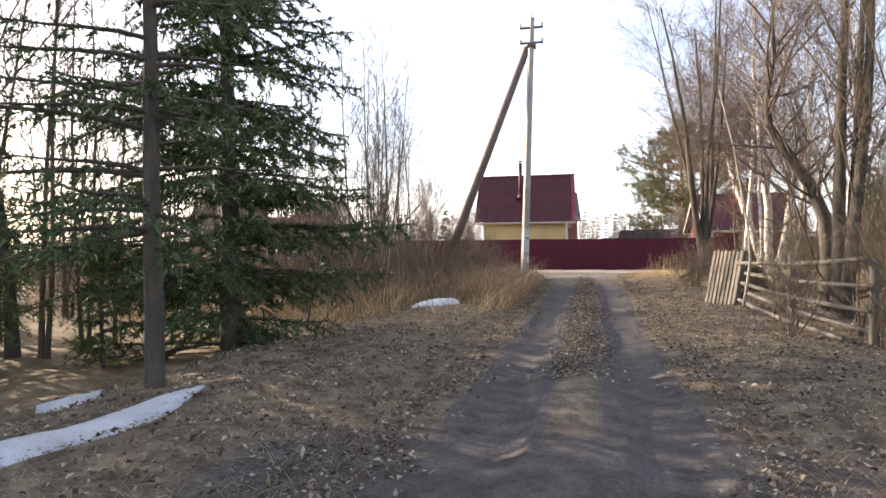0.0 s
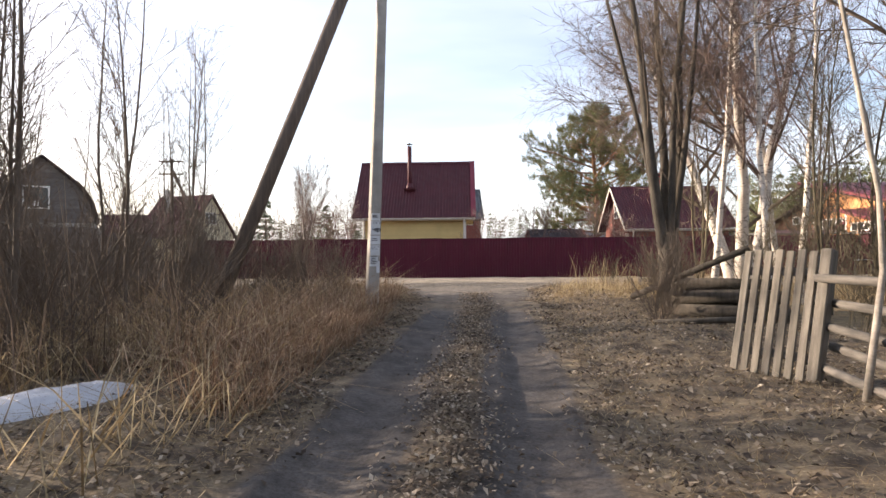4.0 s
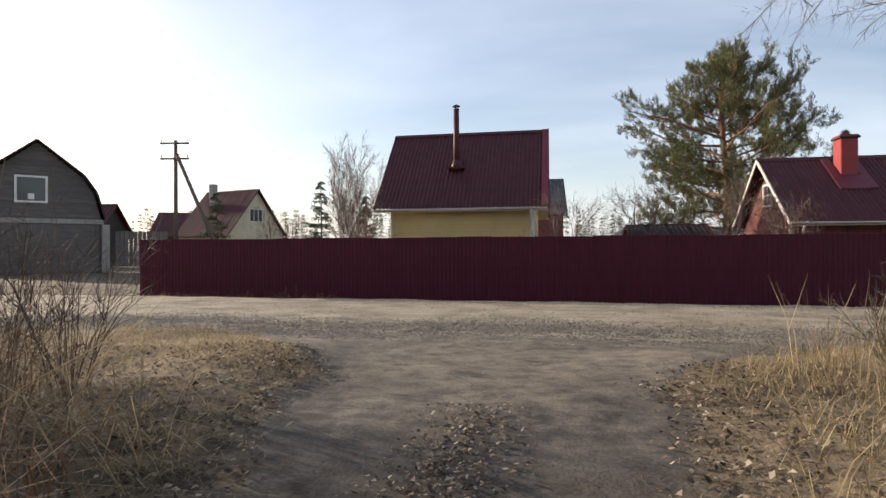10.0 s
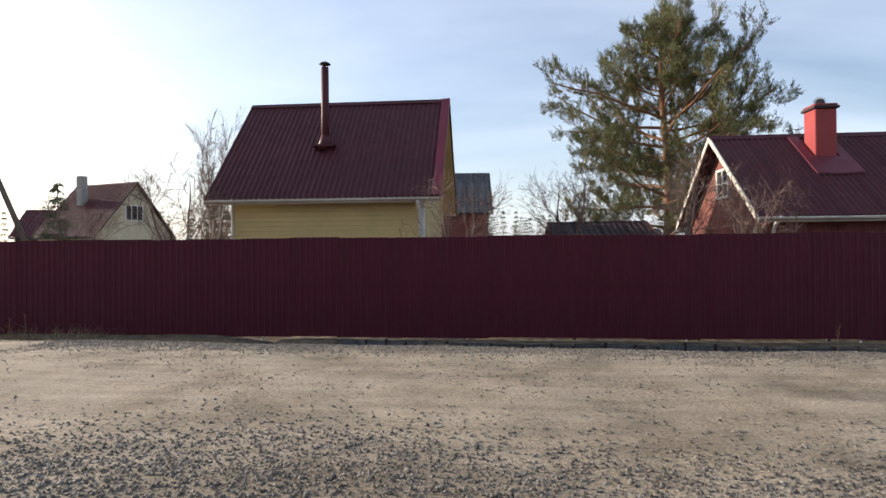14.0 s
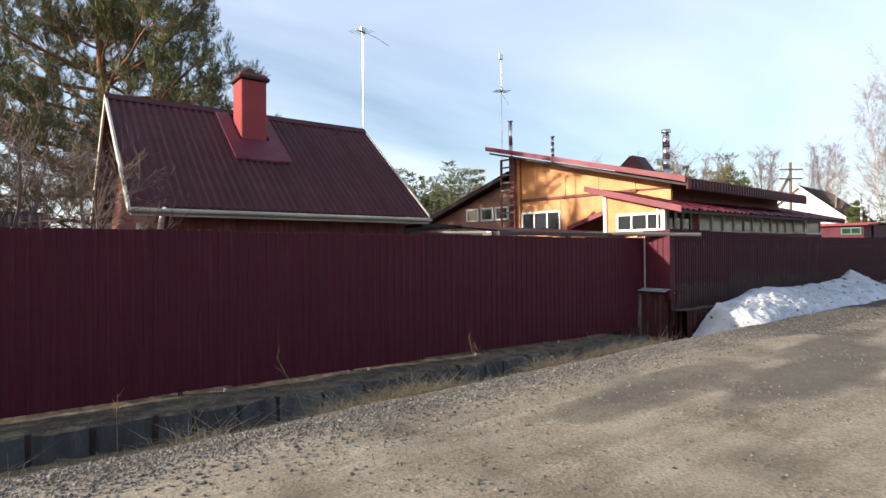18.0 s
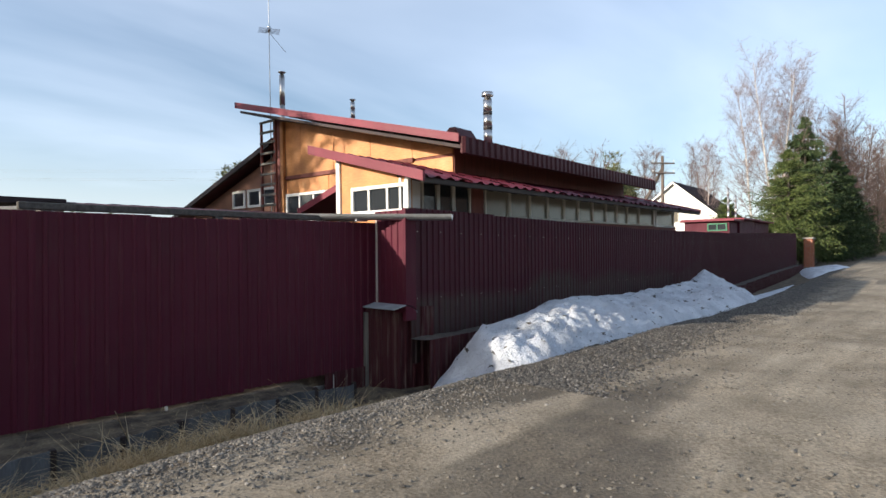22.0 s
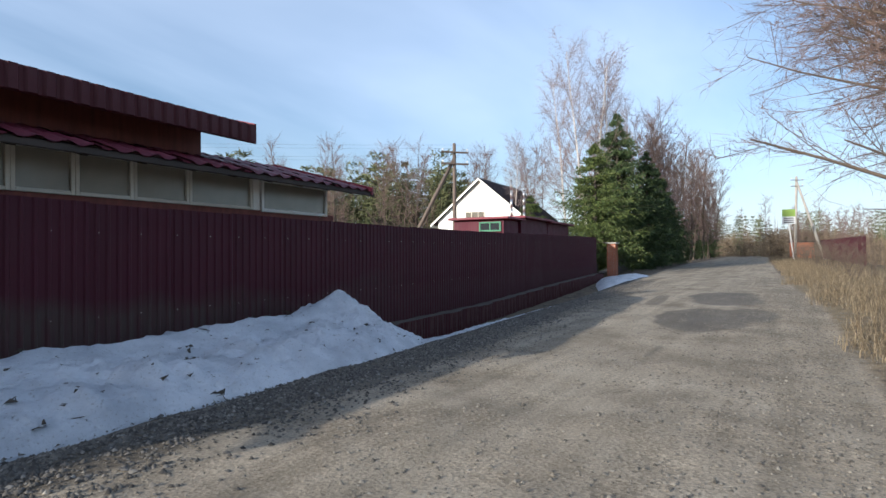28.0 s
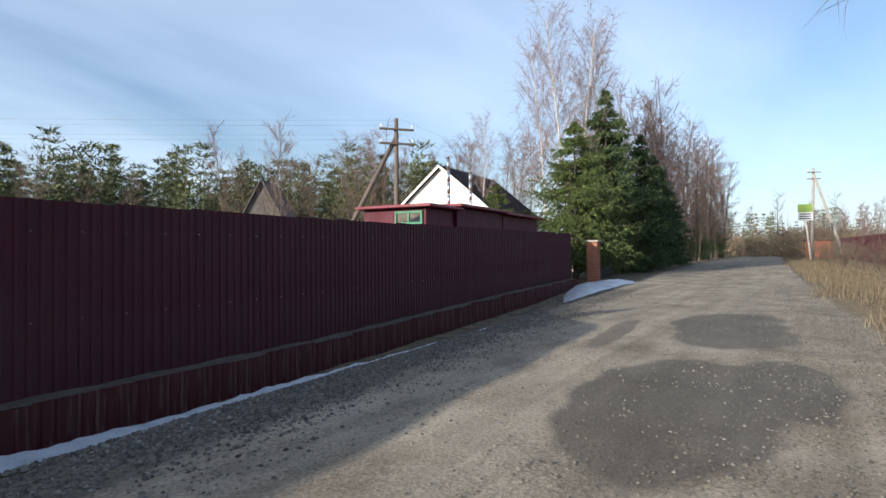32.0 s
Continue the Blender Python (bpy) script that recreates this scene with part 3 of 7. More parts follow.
# Wet patches; the damp band by the second fence also paints its shadow.
wet_shade_m = np.maximum.reduce([dark_patch(39.0, -5.0, 2.1, 0.85), dark_patch(40.3, -5.9, 1.5, 0.5), dark_patch(44.8, -4.9, 2.6, 1.0), dark_patch(43.4, -3.3, 2.2, 0.25, 0.6), dark_patch(34.8, -4.95, 0.7, 0.10, 0.6),
                           dark_patch(23.5, -2.75, 5.5, 0.75, 0.85), dark_patch(34, -1.95, 12, 0.7, 0.85), dark_patch(17, -5.2, 3.0, 0.6, 0.65), dark_patch(14.8, -4.4, 2.2, 0.5, 0.6), dark_patch(19.5, -4.4, 2.6, 0.45, 0.6),
                           dark_patch(8, -6.0, 2.0, 0.4, 0.5), dark_patch(70, -0.2, 8, 0.9, 0.5), dark_patch(52, -0.9, 4, 0.4, 0.6), dark_patch(84, -0.5, 5, 2.0, 0.5)])
col = gm.color_attributes.new("mask", "FLOAT_COLOR", "POINT")
col.data.foreach_set("color", np.stack([road_m, lane_m, straw_m, wet_shade_m], -1).astype(np.float32).ravel())
gm.materials.append(M_ground)
tagged(new("ground", gm), "rutted dirt lane, gravel road and leaf-strewn verges", "ground", kind="structure")


def gz(x, y):
    return float(ground_z(x, y))

# ---- profiled sheet fences ----
def sheet_mesh(name, width, height, pitch, depth, rib, flip=False):
    """A trapezoid-profiled steel sheet, standing, 0.6 mm thick walls shown as a folded skin with its back."""
    prof = []
    n = round(width / pitch)
    for i in range(n):
        x = i * pitch
        for dx, d in ((0, 0), (pitch - rib - 0.024, 0), (pitch - rib - 0.008, -depth), (pitch - 0.016, -depth)):
            prof.append((x + dx, d))
    prof.append((n * pitch + 0.012, 0))
    g = Geo()
    m = len(prof)
    v = [(x, d + t, z) for t in (0, 0.004) for x, d in prof for z in (0, height)]
    f = []
    for i in range(m - 1):
        a = 2 * i
        f.append((a, a + 2, a + 3, a + 1))
        c = 2 * m + 2 * i
        f.append((c, c + 1, c + 3, c + 2))
        f.append((a + 1, a + 3, c + 3, c + 1))
        f.append((a, c, c + 2, a + 2))
    f.append((0, 1, 2 * m + 1, 2 * m))
    e = 2 * (m - 1)
    f.append((e, 2 * m + e, 2 * m + e + 1, e + 1))
    g.add(v, f)
    me = g.mesh(name)
    me.materials.append(M_fence)
    return me


PW = 1.10
panel = sheet_mesh("fence_panel", PW, 2.17, 0.1375, 0.018, 0.035)
fence = empty("sheet_fence", pose(-12.6, 0.1, -0.28), "long maroon profiled sheet-metal fence standing on a low dirt strip", "fence")
for i in range(31):
    lift = 0.012 * math.sin(i * 1.3) + 0.006 * math.sin(i * 3.1)
    place("fence_panel", panel, fence, m=pose(i * 1.084, 0.006 * (i % 2), lift - 0.004 * i / 31))
for z in (0.45, 1.72):
    Geo().box(0, 33.55, 0.030, 0.060, z - 0.02, z + 0.02).ob("rail", M_soot, fence)
for i in range(14):
    Geo().box(i * 2.55 + 0.2, i * 2.55 + 0.26, 0.062, 0.122, -0.35, 2.12).ob("post", M_soot, fence)
for i in (3, 6, 10, 14, 18, 21, 23, 25, 27, 29):
    Geo().box(i * 1.13 - 0.016, i * 1.13 + 0.016, -0.055, -0.025, -0.22, -0.01, c=0.006).ob("foot_stake", M_cream, fence)
# pale strip of plastic showing under the sheets
Geo().grid(lambda u, w: (u, -0.02 + 0.012 * math.sin(u * 3) + w, -0.10 + 0.04 * math.sin(u * 0.9) - w), list(np.arange(14, 33, 0.3)), [0.0, 0.05, 0.09]).ob(
    "plastic_strip", M_paper, fence, "pale plastic strip under the sheets")

# second fence, a step forward, along the road
L2 = (B2 - A2).length
fence2 = empty("sheet_fence", pose(A2.x, A2.y, 0, 0, 0, TURN2), "maroon profiled sheet fence on a sheeted plinth beside the road", "fence")
panel2 = sheet_mesh("fence_panel", PW, 2.30, 0.1375, 0.020, 0.040)
panel2.materials[0] = M_fence_splash


def top2(u):
    return float(np.interp(u, (0, 9, 15, 21, 27, 38), (2.10, 2.03, 2.07, 2.15, 2.28, 2.47)))


n2 = int(L2 / 1.085) + 1
for i in range(n2):
    place("fence_panel", panel2, fence2, m=pose(i * 1.085, 0.005 * (i % 2), top2(i * 1.085 + 0.5) - 2.30 + 0.006 * math.sin(i * 2.1)))
for i in range(0, n2, 2):
    u = i * 1.085 + 0.5
    Geo().box(u, u + 0.06, 0.04, 0.10, -0.3, top2(u) - 0.05).ob("post", M_soot, fence2)
for i in range(n2 - 1):
    u = i * 1.085
    z = top2(u)
    Geo().box(u + 0.004, u + 1.080, 0.010, 0.040, z - 0.45, z - 0.41).ob("rail", M_soot, fence2)
# white-headed screws along the sheets
sc = Geo()
for i in range(n2):
    for k in (0, 4):
        for dz in (0.35, 1.35):
            u = i * 1.085 + k * 0.1375 + 0.118
            sc.box(u - 0.005, u + 0.005, -0.026, -0.0195, top2(u) - dz - 0.005, top2(u) - dz + 0.005)
sc.ob("screws", M_cream, fence2, "pale screw heads")
tagged(fence2.children[-1], kind="stuff")

# plinth of the second fence: a boxed ledge faced with short sheets
plinth = empty("fence_plinth", pose(A2.x, A2.y, 0, 0, 0, TURN2), "low retaining ledge faced with rusty maroon sheets under the fence", "retaining wall")


def ledge2(u):
    return float(np.interp(u, (0, 2, 8, 14, 20, 30, 38), (0.20, 0.18, 0.03, -0.06, -0.03, 0.26, 0.42)))


M_rusty = paint_metal("rusty_maroon_sheet", (0.055, 0.010, 0.013), 0.6, 1.8, (0.17, 0.13, 0.105))
short = sheet_mesh("plinth_sheet", PW, 0.95, 0.1375, 0.022, 0.04)
short.materials[0] = M_rusty
for i in range(int(L2 / 1.085) + 1):
    place("plinth_sheet", short, plinth, m=pose(i * 1.085 - 0.05, -0.40 + 0.01 * math.sin(i * 1.9), ledge2(i * 1.085 + 0.5) - 0.95 + 0.02 * math.sin(i * 2.7)))
us = list(np.arange(-0.05, L2 + 0.2, 0.35))
Geo().grid(lambda u, w: (u, w, ledge2(u) - 0.015 + 0.012 * math.sin(u * 5 + w * 9)), us, [-0.385, -0.25, -0.12, -0.022]).ob(
    "ledge_top", plain("damp_ledge_earth", (0.10, 0.08, 0.065), 0.95, var=0.4, scale=5, bump=0.6), plinth, "damp earth and boards on the ledge", True)

# corner: lit return sheet, boxed pillar with a tin cap
corner = empty("fence_corner", pose(20.98, 0.08, 0), "boxed maroon fence corner with a bent tin cap", "fence corner")
ret = sheet_mesh("return_sheet", 0.6875, 1.50, 0.1375, 0.018, 0.035)
place("return_sheet", ret, corner, m=pose(0.0, 0.02, 0.56, 0, 0, -90))
place("plinth_sheet", short, corner, m=pose(-0.95, -0.03, -1.20))
Geo().box(-0.02, 0.005, -0.045, -0.015, 0.5, 1.98, c=0.004).ob("post", M_cream, corner, "pale edge strip")
Geo().box(20.965 - 20.98, 0.19, -0.70, -0.62, 0.45, 2.08, c=0.006).ob("corner_trim", M_fence, corner)
box = sheet_mesh("pillar_sheet", 0.55, 1.25, 0.1375, 0.016, 0.04)
box.materials[0] = M_rusty
place("pillar_sheet", box, corner, m=pose(-0.22, -0.02, -0.62, 0, 0, -62))
place("pillar_sheet", box, corner, m=pose(0.03, -0.50, -0.62, 0, 0, -18))
Geo().box(-0.24, -0.16, -0.06, 0.02, -0.62, 0.55, c=0.01).ob("board", M_greywood_up, corner, "split pale timber")
Geo().prism([(-0.24, 0.62), (-0.02, 0.67), (0.10, 0.65), (0.20, 0.56), (0.21, 0.57), (0.11, 0.665), (-0.02, 0.685), (-0.24, 0.635)], -0.70, 0.05).ob(
    "cap", plain("dull_tin", (0.42, 0.45, 0.47), 0.5, 0.25, 0.25, 3.0, 25, 0.1), corner, "bent galvanised tin cap")

# old corrugated sheet edging between strip and ditch
edging = empty("sheet_edging", pose(0, 0, 0), "old grey corrugated sheet edging holding back the dirt strip", "edging")
rng = random.Random(5)
x0 = 0.6
while x0 < 19.5:
    g = Geo()
    wide = rng.choice((0.42, 0.50, 0.56, 0.62))
    top = -0.275 + rng.uniform(-0.03, 0.025)
    lean, off = rng.uniform(-0.02, 0.05), rng.uniform(-0.02, 0.02)
    waves = rng.choice((0.5, 0.5, 1.5)) if x0 < 14 else 1.5

    def at(u, w, x0=x0, top=top, lean=lean, off=off, wide=wide, waves=waves):
        x = x0 + u
        y = float(np.interp(x, EDGE_X, EDGE_Y)) - 0.045 * abs(math.sin(u * math.pi * (waves + 0.5) / wide)) + off - lean * w
        return (x, y, top - 0.40 * w + 0.010 * math.sin(u * 9 + x0))
    us_e = list(np.linspace(0, wide - 0.05, 15))
    g.grid(at, us_e, [0, 0.5, 1.0])
    g.grid(lambda u, w: tuple(np.add(at(u, w), (0, 0.010, 0))), us_e, [0, 0.5, 1.0])
    g.grid(lambda u, w: tuple(np.add(at(u, 0), (0, 0.010 * w, 0))), us_e, [0, 1.0])
    g.ob("edging_sheet", M_edge, edging, smooth=True)
    xs_ = x0 + wide - 0.022
    ys_ = float(np.interp(xs_, EDGE_X, EDGE_Y))
    Geo().box(xs_ - 0.03, xs_ + 0.03, ys_ - 0.015, ys_ + 0.045, -0.75, top + rng.uniform(-0.03, 0.03), c=0.008).ob("stake", M_stake, edging)
    x0 += wide

# ---- houses ----
def corrugated(x0, x1, p0, p1, pitch, amp, mat, parent, name="roof_sheet", width=1.0, rows=2, m=None, step=0.0, thick=0.012, label=""):
    """Wavy roof sheets between the eave p0 = (y, z) and the ridge p1, laid side by side along x."""
    n = max(1, round((x1 - x0) / width))
    w = (x1 - x0) / n
    dy, dz = p1[0] - p0[0], p1[1] - p0[1]
    ln = math.hypot(dy, dz)
    ny, nz = -dz / ln, dy / ln
    if nz < 0:
        ny, nz = -ny, -nz
    us = np.linspace(0, w + 0.02, max(3, int(w / pitch * 6)))
    vs = np.linspace(0, 1, rows)
    if step:
        k = max(2, int(ln / 0.35))
        vs = np.repeat(np.linspace(0, 1, k + 1), 2)[1:-1]
    obs = []
    g = Geo()
    for t in (0.0, -thick):
        def at(u, q):
            i, v = q
            a = amp * math.cos(u * 2 * math.pi / pitch) + t
            if step:
                a += step * (0 if i % 2 else -1)
            return (u, p0[0] + dy * v + ny * a, p0[1] + dz * v + nz * a)
        g.grid(at, list(us), list(enumerate(vs)))
    me = g.mesh(name, not step)
    me.materials.append(mat)
    for i in range(n):
        o = place(name, me, parent, label, pose(x0 + i * w, 0, 0.001 * (i % 2)))
        obs.append(o)
    return obs


def board_wall(parent, x0, x1, y, z0, z1, mat, axis="x", vertical=False, w=0.14, top=None, hole=None, t=0.02):
    """Boards, each its own mesh, on a wall along x (at y) or along y (at x); top(s) gives the height of a gable; hole = (s0, s1, z0, z1)."""
    name = "board"

    def put(a0, a1, b0, b1):
        if a1 - a0 < 0.02 or b1 - b0 < 0.02:
            return
        g = Geo()
        if axis == "x":
            g.box(a0, a1, y - t, y, b0, b1, c=0.006)
        else:
            g.box(y, y + t, a0, a1, b0, b1, c=0.006)
        g.ob(name, mat, parent)
    if vertical:
        s = x0
        while s < x1 - 0.01:
            e = min(s + w, x1)
            zt = z1 if top is None else min(top(s), top(e))
            if hole and e > hole[0] and s < hole[1]:
                put(s + 0.004, e - 0.004, z0, min(hole[2], zt))
                put(s + 0.004, e - 0.004, hole[3], zt)
            else:
                put(s + 0.004, e - 0.004, z0, zt)
            s = e
    else:
        z = z0
        while z < z1 - 0.03:
            e = min(z + w, z1)
            a0, a1 = x0, x1
            if top is not None:
                mid = (x0 + x1) / 2
                while top(a0) < e and a0 < mid:
                    a0 += 0.02
                while top(a1) < e and a1 > mid:
                    a1 -= 0.02
            if hole and e > hole[2] and z < hole[3]:
                put(a0, min(hole[0], a1), z + 0.003, e - 0.003)
                put(max(hole[1], a0), a1, z + 0.003, e - 0.003)
            else:
                put(a0, a1, z + 0.003, e - 0.003)
            z = e


def window(parent, m, w, h, frame_mat, glass_mat, bars=1, cross=0, t=0.07, name="window"):
    """A framed window in the local x-z plane, looking to -y."""
    f = Geo()
    for x0, x1, z0, z1 in ((-w / 2, -w / 2 + t, 0, h), (w / 2 - t, w / 2, 0, h), (-w / 2 + t, w / 2 - t, 0, t), (-w / 2 + t, w / 2 - t, h - t, h)):
        f.box(x0, x1, -0.045, 0.03, z0, z1, c=0.006)
    for i in range(1, bars + 1):
        x = -w / 2 + w * i / (bars + 1)
        f.box(x - t * 0.4, x + t * 0.4, -0.035, 0.02, t, h - t, c=0.005)
    for i in range(1, cross + 1):
        z = h * i / (cross + 1)
        f.box(-w / 2 + t, w / 2 - t, -0.030, 0.015, z - t * 0.3, z + t * 0.3, c=0.004)
    fr = f.ob(name, frame_mat, parent, m=m)
    Geo().box(-w / 2 + t * 0.5, w / 2 - t * 0.5, -0.006, 0.004, t * 0.5, h - t * 0.5).ob("pane", glass_mat, fr)
    return fr


def gable_house(name, label, m, L, W, ze, zr, oy, ox, wall, roof, style="h", pitch=0.17, amp=0.022, trim=M_white, gutter=True, board=0.14, holes=(None, None),
                boards_from=0.0, front_boards=True, wide=1.0, rows=2):
    """Ridge along local x; ze: height of the eave's edge, oy: its overhang, ox: the overhang of the gables."""
    h = empty(name, m, label, "house")
    half = W / 2
    slope = (zr - ze) / (half + oy)

    def under(y):
        return zr - abs(y) * slope - 0.10
    zw = under(half)
    core = [(-half, 0), (half, 0), (half, zw), (0, zr - 0.10), (-half, zw)]
    Geo().prism(core, -L / 2, L / 2, "x").ob("wall", wall, h)
    if style:
        vert = style == "v"
        if front_boards:
            board_wall(h, -L / 2, L / 2, -half, boards_from, zw, wall, "x", vert, board)
        board_wall(h, -half, half, L / 2, boards_from, zr - 0.12, wall, "y", vert, board, under, holes[1])
        g2 = holes[0]
        if g2 != "skip":
            board_wall(h, -half, half, -L / 2 - 0.02, boards_from, zr - 0.12, wall, "y", vert, board, under, g2)
    for s in (-1, 1):
        corrugated(-L / 2 - ox, L / 2 + ox, (s * (half + oy), ze), (0, zr), pitch, amp, roof, h, width=wide, rows=rows)
    Geo().prism([(-0.16, zr - 0.10), (0, zr + 0.045), (0.16, zr - 0.10), (0.15, zr - 0.12), (0, zr + 0.02), (-0.15, zr - 0.12)], -L / 2 - ox - 0.02, L / 2 + ox + 0.02, "x").ob("ridge_cap", roof, h)
    for sx in (-1, 1):
        for s in (-1, 1):
            x = sx * (L / 2 + ox)
            pts = [(s * (half + oy + 0.02), ze - 0.14), (s * (half + oy + 0.02), ze + 0.03), (0, zr + 0.03), (0, zr - 0.14)]
            Geo().prism(pts if s > 0 else pts[::-1], x - 0.02, x + 0.02, "x").ob("bargeboard", trim, h)
    for s in (-1, 1):
        y = s * (half + oy)
        Geo().box(-L / 2 - ox + 0.02, L / 2 + ox - 0.02, y - 0.02, y + 0.02, ze - 0.17, ze - 0.03, c=0.008).ob("fascia", trim, h)
        if gutter:
            a = np.linspace(math.pi, 2 * math.pi, 7)
            o = [(y + s * 0.08 + 0.06 * math.cos(t), ze - 0.06 + 0.06 * math.sin(t)) for t in a]
            o += [(y + s * 0.08 + 0.052 * math.cos(t), ze - 0.06 + 0.052 * math.sin(t)) for t in a[::-1]]
            Geo().prism(o, -L / 2 - ox, L / 2 + ox, "x").ob("gutter", trim, h)
    return h


# yellow house with a maroon roof
yh = gable_house("house", "yellow boarded house with a steep maroon corrugated roof", pose(-1.38, 8.2, 0), 6.1, 6.0, 3.22, 6.98, 0.55, 0.58,
                 M_yellow, M_roof, "h", 0.17, 0.022, M_cream, True, 0.15, (None, (0.75, 1.65, 4.2, 5.75)), 1.2)
window(yh, pose(3.09, 1.2, 4.2, 0, 0, 90), 0.90, 1.55, M_yellow, M_glass, 0, 0, 0.05)
for piece in yh.children:
    if piece.name.startswith("bargeboard"):
        piece.data.materials[0] = M_roof
for s in (-1, 1):
    pts = [(s * 3.46, 3.17), (0, 6.86), (0, 6.82), (s * 3.46, 3.13)]
    Geo().prism(pts if s > 0 else pts[::-1], 3.06, 3.60, "x").ob("soffit", M_yellow, yh, "yellow boarded soffit under the gable eave")
    pts = [(s * 3.56, 3.25), (s * 3.56, 3.275), (0, 7.045), (0, 7.02)]
    Geo().prism(pts if s > 0 else pts[::-1], 3.36, 3.62, "x").ob("verge_sheet", M_fascia, yh, "flat wine-coloured verge sheet")
Geo().tube([(2.95, -3.62, 3.1), (2.95, -3.40, 2.85), (2.95, -3.08, 2.65), (2.95, -3.08, 0.4)], 0.055, 8).ob("downpipe", M_white, yh, "white downpipe", True)
for s in (-1, 1):
    Geo().box(-3.05 if s < 0 else 2.96, -2.96 if s < 0 else 3.075, -3.045, -2.96, 0.3, 3.6, c=0.01).ob("corner_trim", M_white if s > 0 else M_cream, yh)
# wine-coloured verge strip on the east gable
for s in (-1, 1):
    Geo().prism([(s * 3.56, 3.20), (s * 3.56, 3.30), (0, 7.06), (0, 6.96)], 3.60, 3.655, "x").ob("verge_strip", M_fascia, yh, "wine-coloured verge strip")
Geo().box(-0.72, 0.02, -2.10, -1.55, 5.05, 5.12, m=pose(0, 0, 0)).ob("flashing", M_roof, yh)
flue = empty("flue", pose(-1.75, 6.4, 0), "tall maroon flue pipe through the roof of the yellow house", "chimney")
Geo().tube([(0, 0, 4.9), (0, 0, 6.2), (0, 0, 7.72)], [0.135, 0.13, 0.125], 12).ob("pipe", M_roof, flue, "", True)
Geo().tube([(0, 0, 4.98), (0, 0, 5.45)], [0.30, 0.14], 12).ob("skirt", M_roof, flue, "", True)
for k in range(3):
    Geo().box(0.1 * math.cos(k * 2.1) - 0.008, 0.1 * math.cos(k * 2.1) + 0.008, 0.1 * math.sin(k * 2.1) - 0.008, 0.1 * math.sin(k * 2.1) + 0.008, 7.70, 7.83).ob("strut", M_soot, flue)
Geo().tube([(0, 0, 7.82), (0, 0, 7.84), (0, 0, 7.92)], [0.19, 0.19, 0.03], 12).ob("cap", M_soot, flue, "", True)

# red house with a brick-red chimney
rh = gable_house("house", "red boarded cottage with a maroon corrugated roof", pose(13.42, 5.87, 0), 5.3, 5.5, 2.40, 4.97, 0.38, 0.44,
                 M_redwood, M_roof, "v", 0.15, 0.020, M_cream, True, 0.12, ((-0.45, 0.45, 3.1, 4.0), None), 0.9)
window(rh, pose(-2.69, 0, 3.1, 0, 0, -90), 0.90, 0.90, M_white, M_glass, 1, 1)
Geo().tube([(-2.55, -3.2, 2.35), (-2.55, -2.95, 2.2), (-2.55, -2.82, 2.05), (-2.55, -2.82, 0.4)], 0.05, 8).ob("downpipe", M_white, rh, "", True)
Geo().box(-2.88, -2.70, -2.6, -2.4, 1.95, 2.15, c=0.03).ob("floodlight", M_cream, rh, "pale floodlight on the gable")
# lean-to roof that carries the eave on to the east
Geo().box(2.9, 4.1, -3.1, -0.5, 2.16, 2.24, m=pose(0, 0, 0)).ob("lean_to_roof", M_darkroof, rh)
Geo().box(3.95, 4.08, -3.05, -2.92, 0, 2.16).ob("lean_to_post", M_white, rh)
ch = empty("chimney", pose(13.15, 5.15, 0), "red painted chimney with a spiked cowl on the cottage roof", "chimney")
Geo().box(-0.29, 0.29, -0.30, 0.30, 3.6, 5.52, c=0.02).ob("shaft", M_redpaint, ch)
Geo().box(-0.35, 0.35, -0.36, 0.36, 5.52, 5.60, c=0.015).ob("crown", M_darkroof, ch)
Geo().box(-0.31, 0.31, -0.32, 0.32, 5.60, 5.66, c=0.015).ob("crown_slab", M_redpaint, ch)
fl = Geo()
sl = 2.57 / 3.13
for s in (-1, 1):
    fl.prism([(-1.0, 4.375 - 1.0 * sl + 0.07), (0.55, 4.375 + 0.55 * sl + 0.07), (0.55, 4.375 + 0.55 * sl + 0.03), (-1.0, 4.375 - 1.0 * sl + 0.03)], s * 0.62 - 0.28 * (s > 0), s * 0.62 + 0.28 * (s < 0), "x")
fl.prism([(-1.02, 4.375 - 1.02 * sl + 0.07), (-0.35, 4.375 - 0.35 * sl + 0.075), (-0.35, 4.375 - 0.35 * sl + 0.03), (-1.02, 4.375 - 1.02 * sl + 0.03)], -0.34, 0.34, "x")
fl.ob("apron", M_roof_tile, ch)
for k in range(9):
    a = math.pi * k / 8
    Geo().tube([(0.10 * math.cos(a), 0, 5.72 + 0.10 * math.sin(a)), (0.21 * math.cos(a), 0, 5.72 + 0.21 * math.sin(a))], [0.025, 0.006], 5).ob("cowl_spike", M_soot, ch)
Geo().tube([(0, -0.03, 5.74), (0, 0.03, 5.74)], 0.12, 12).ob("cowl", M_soot, ch, "dark round cowl")


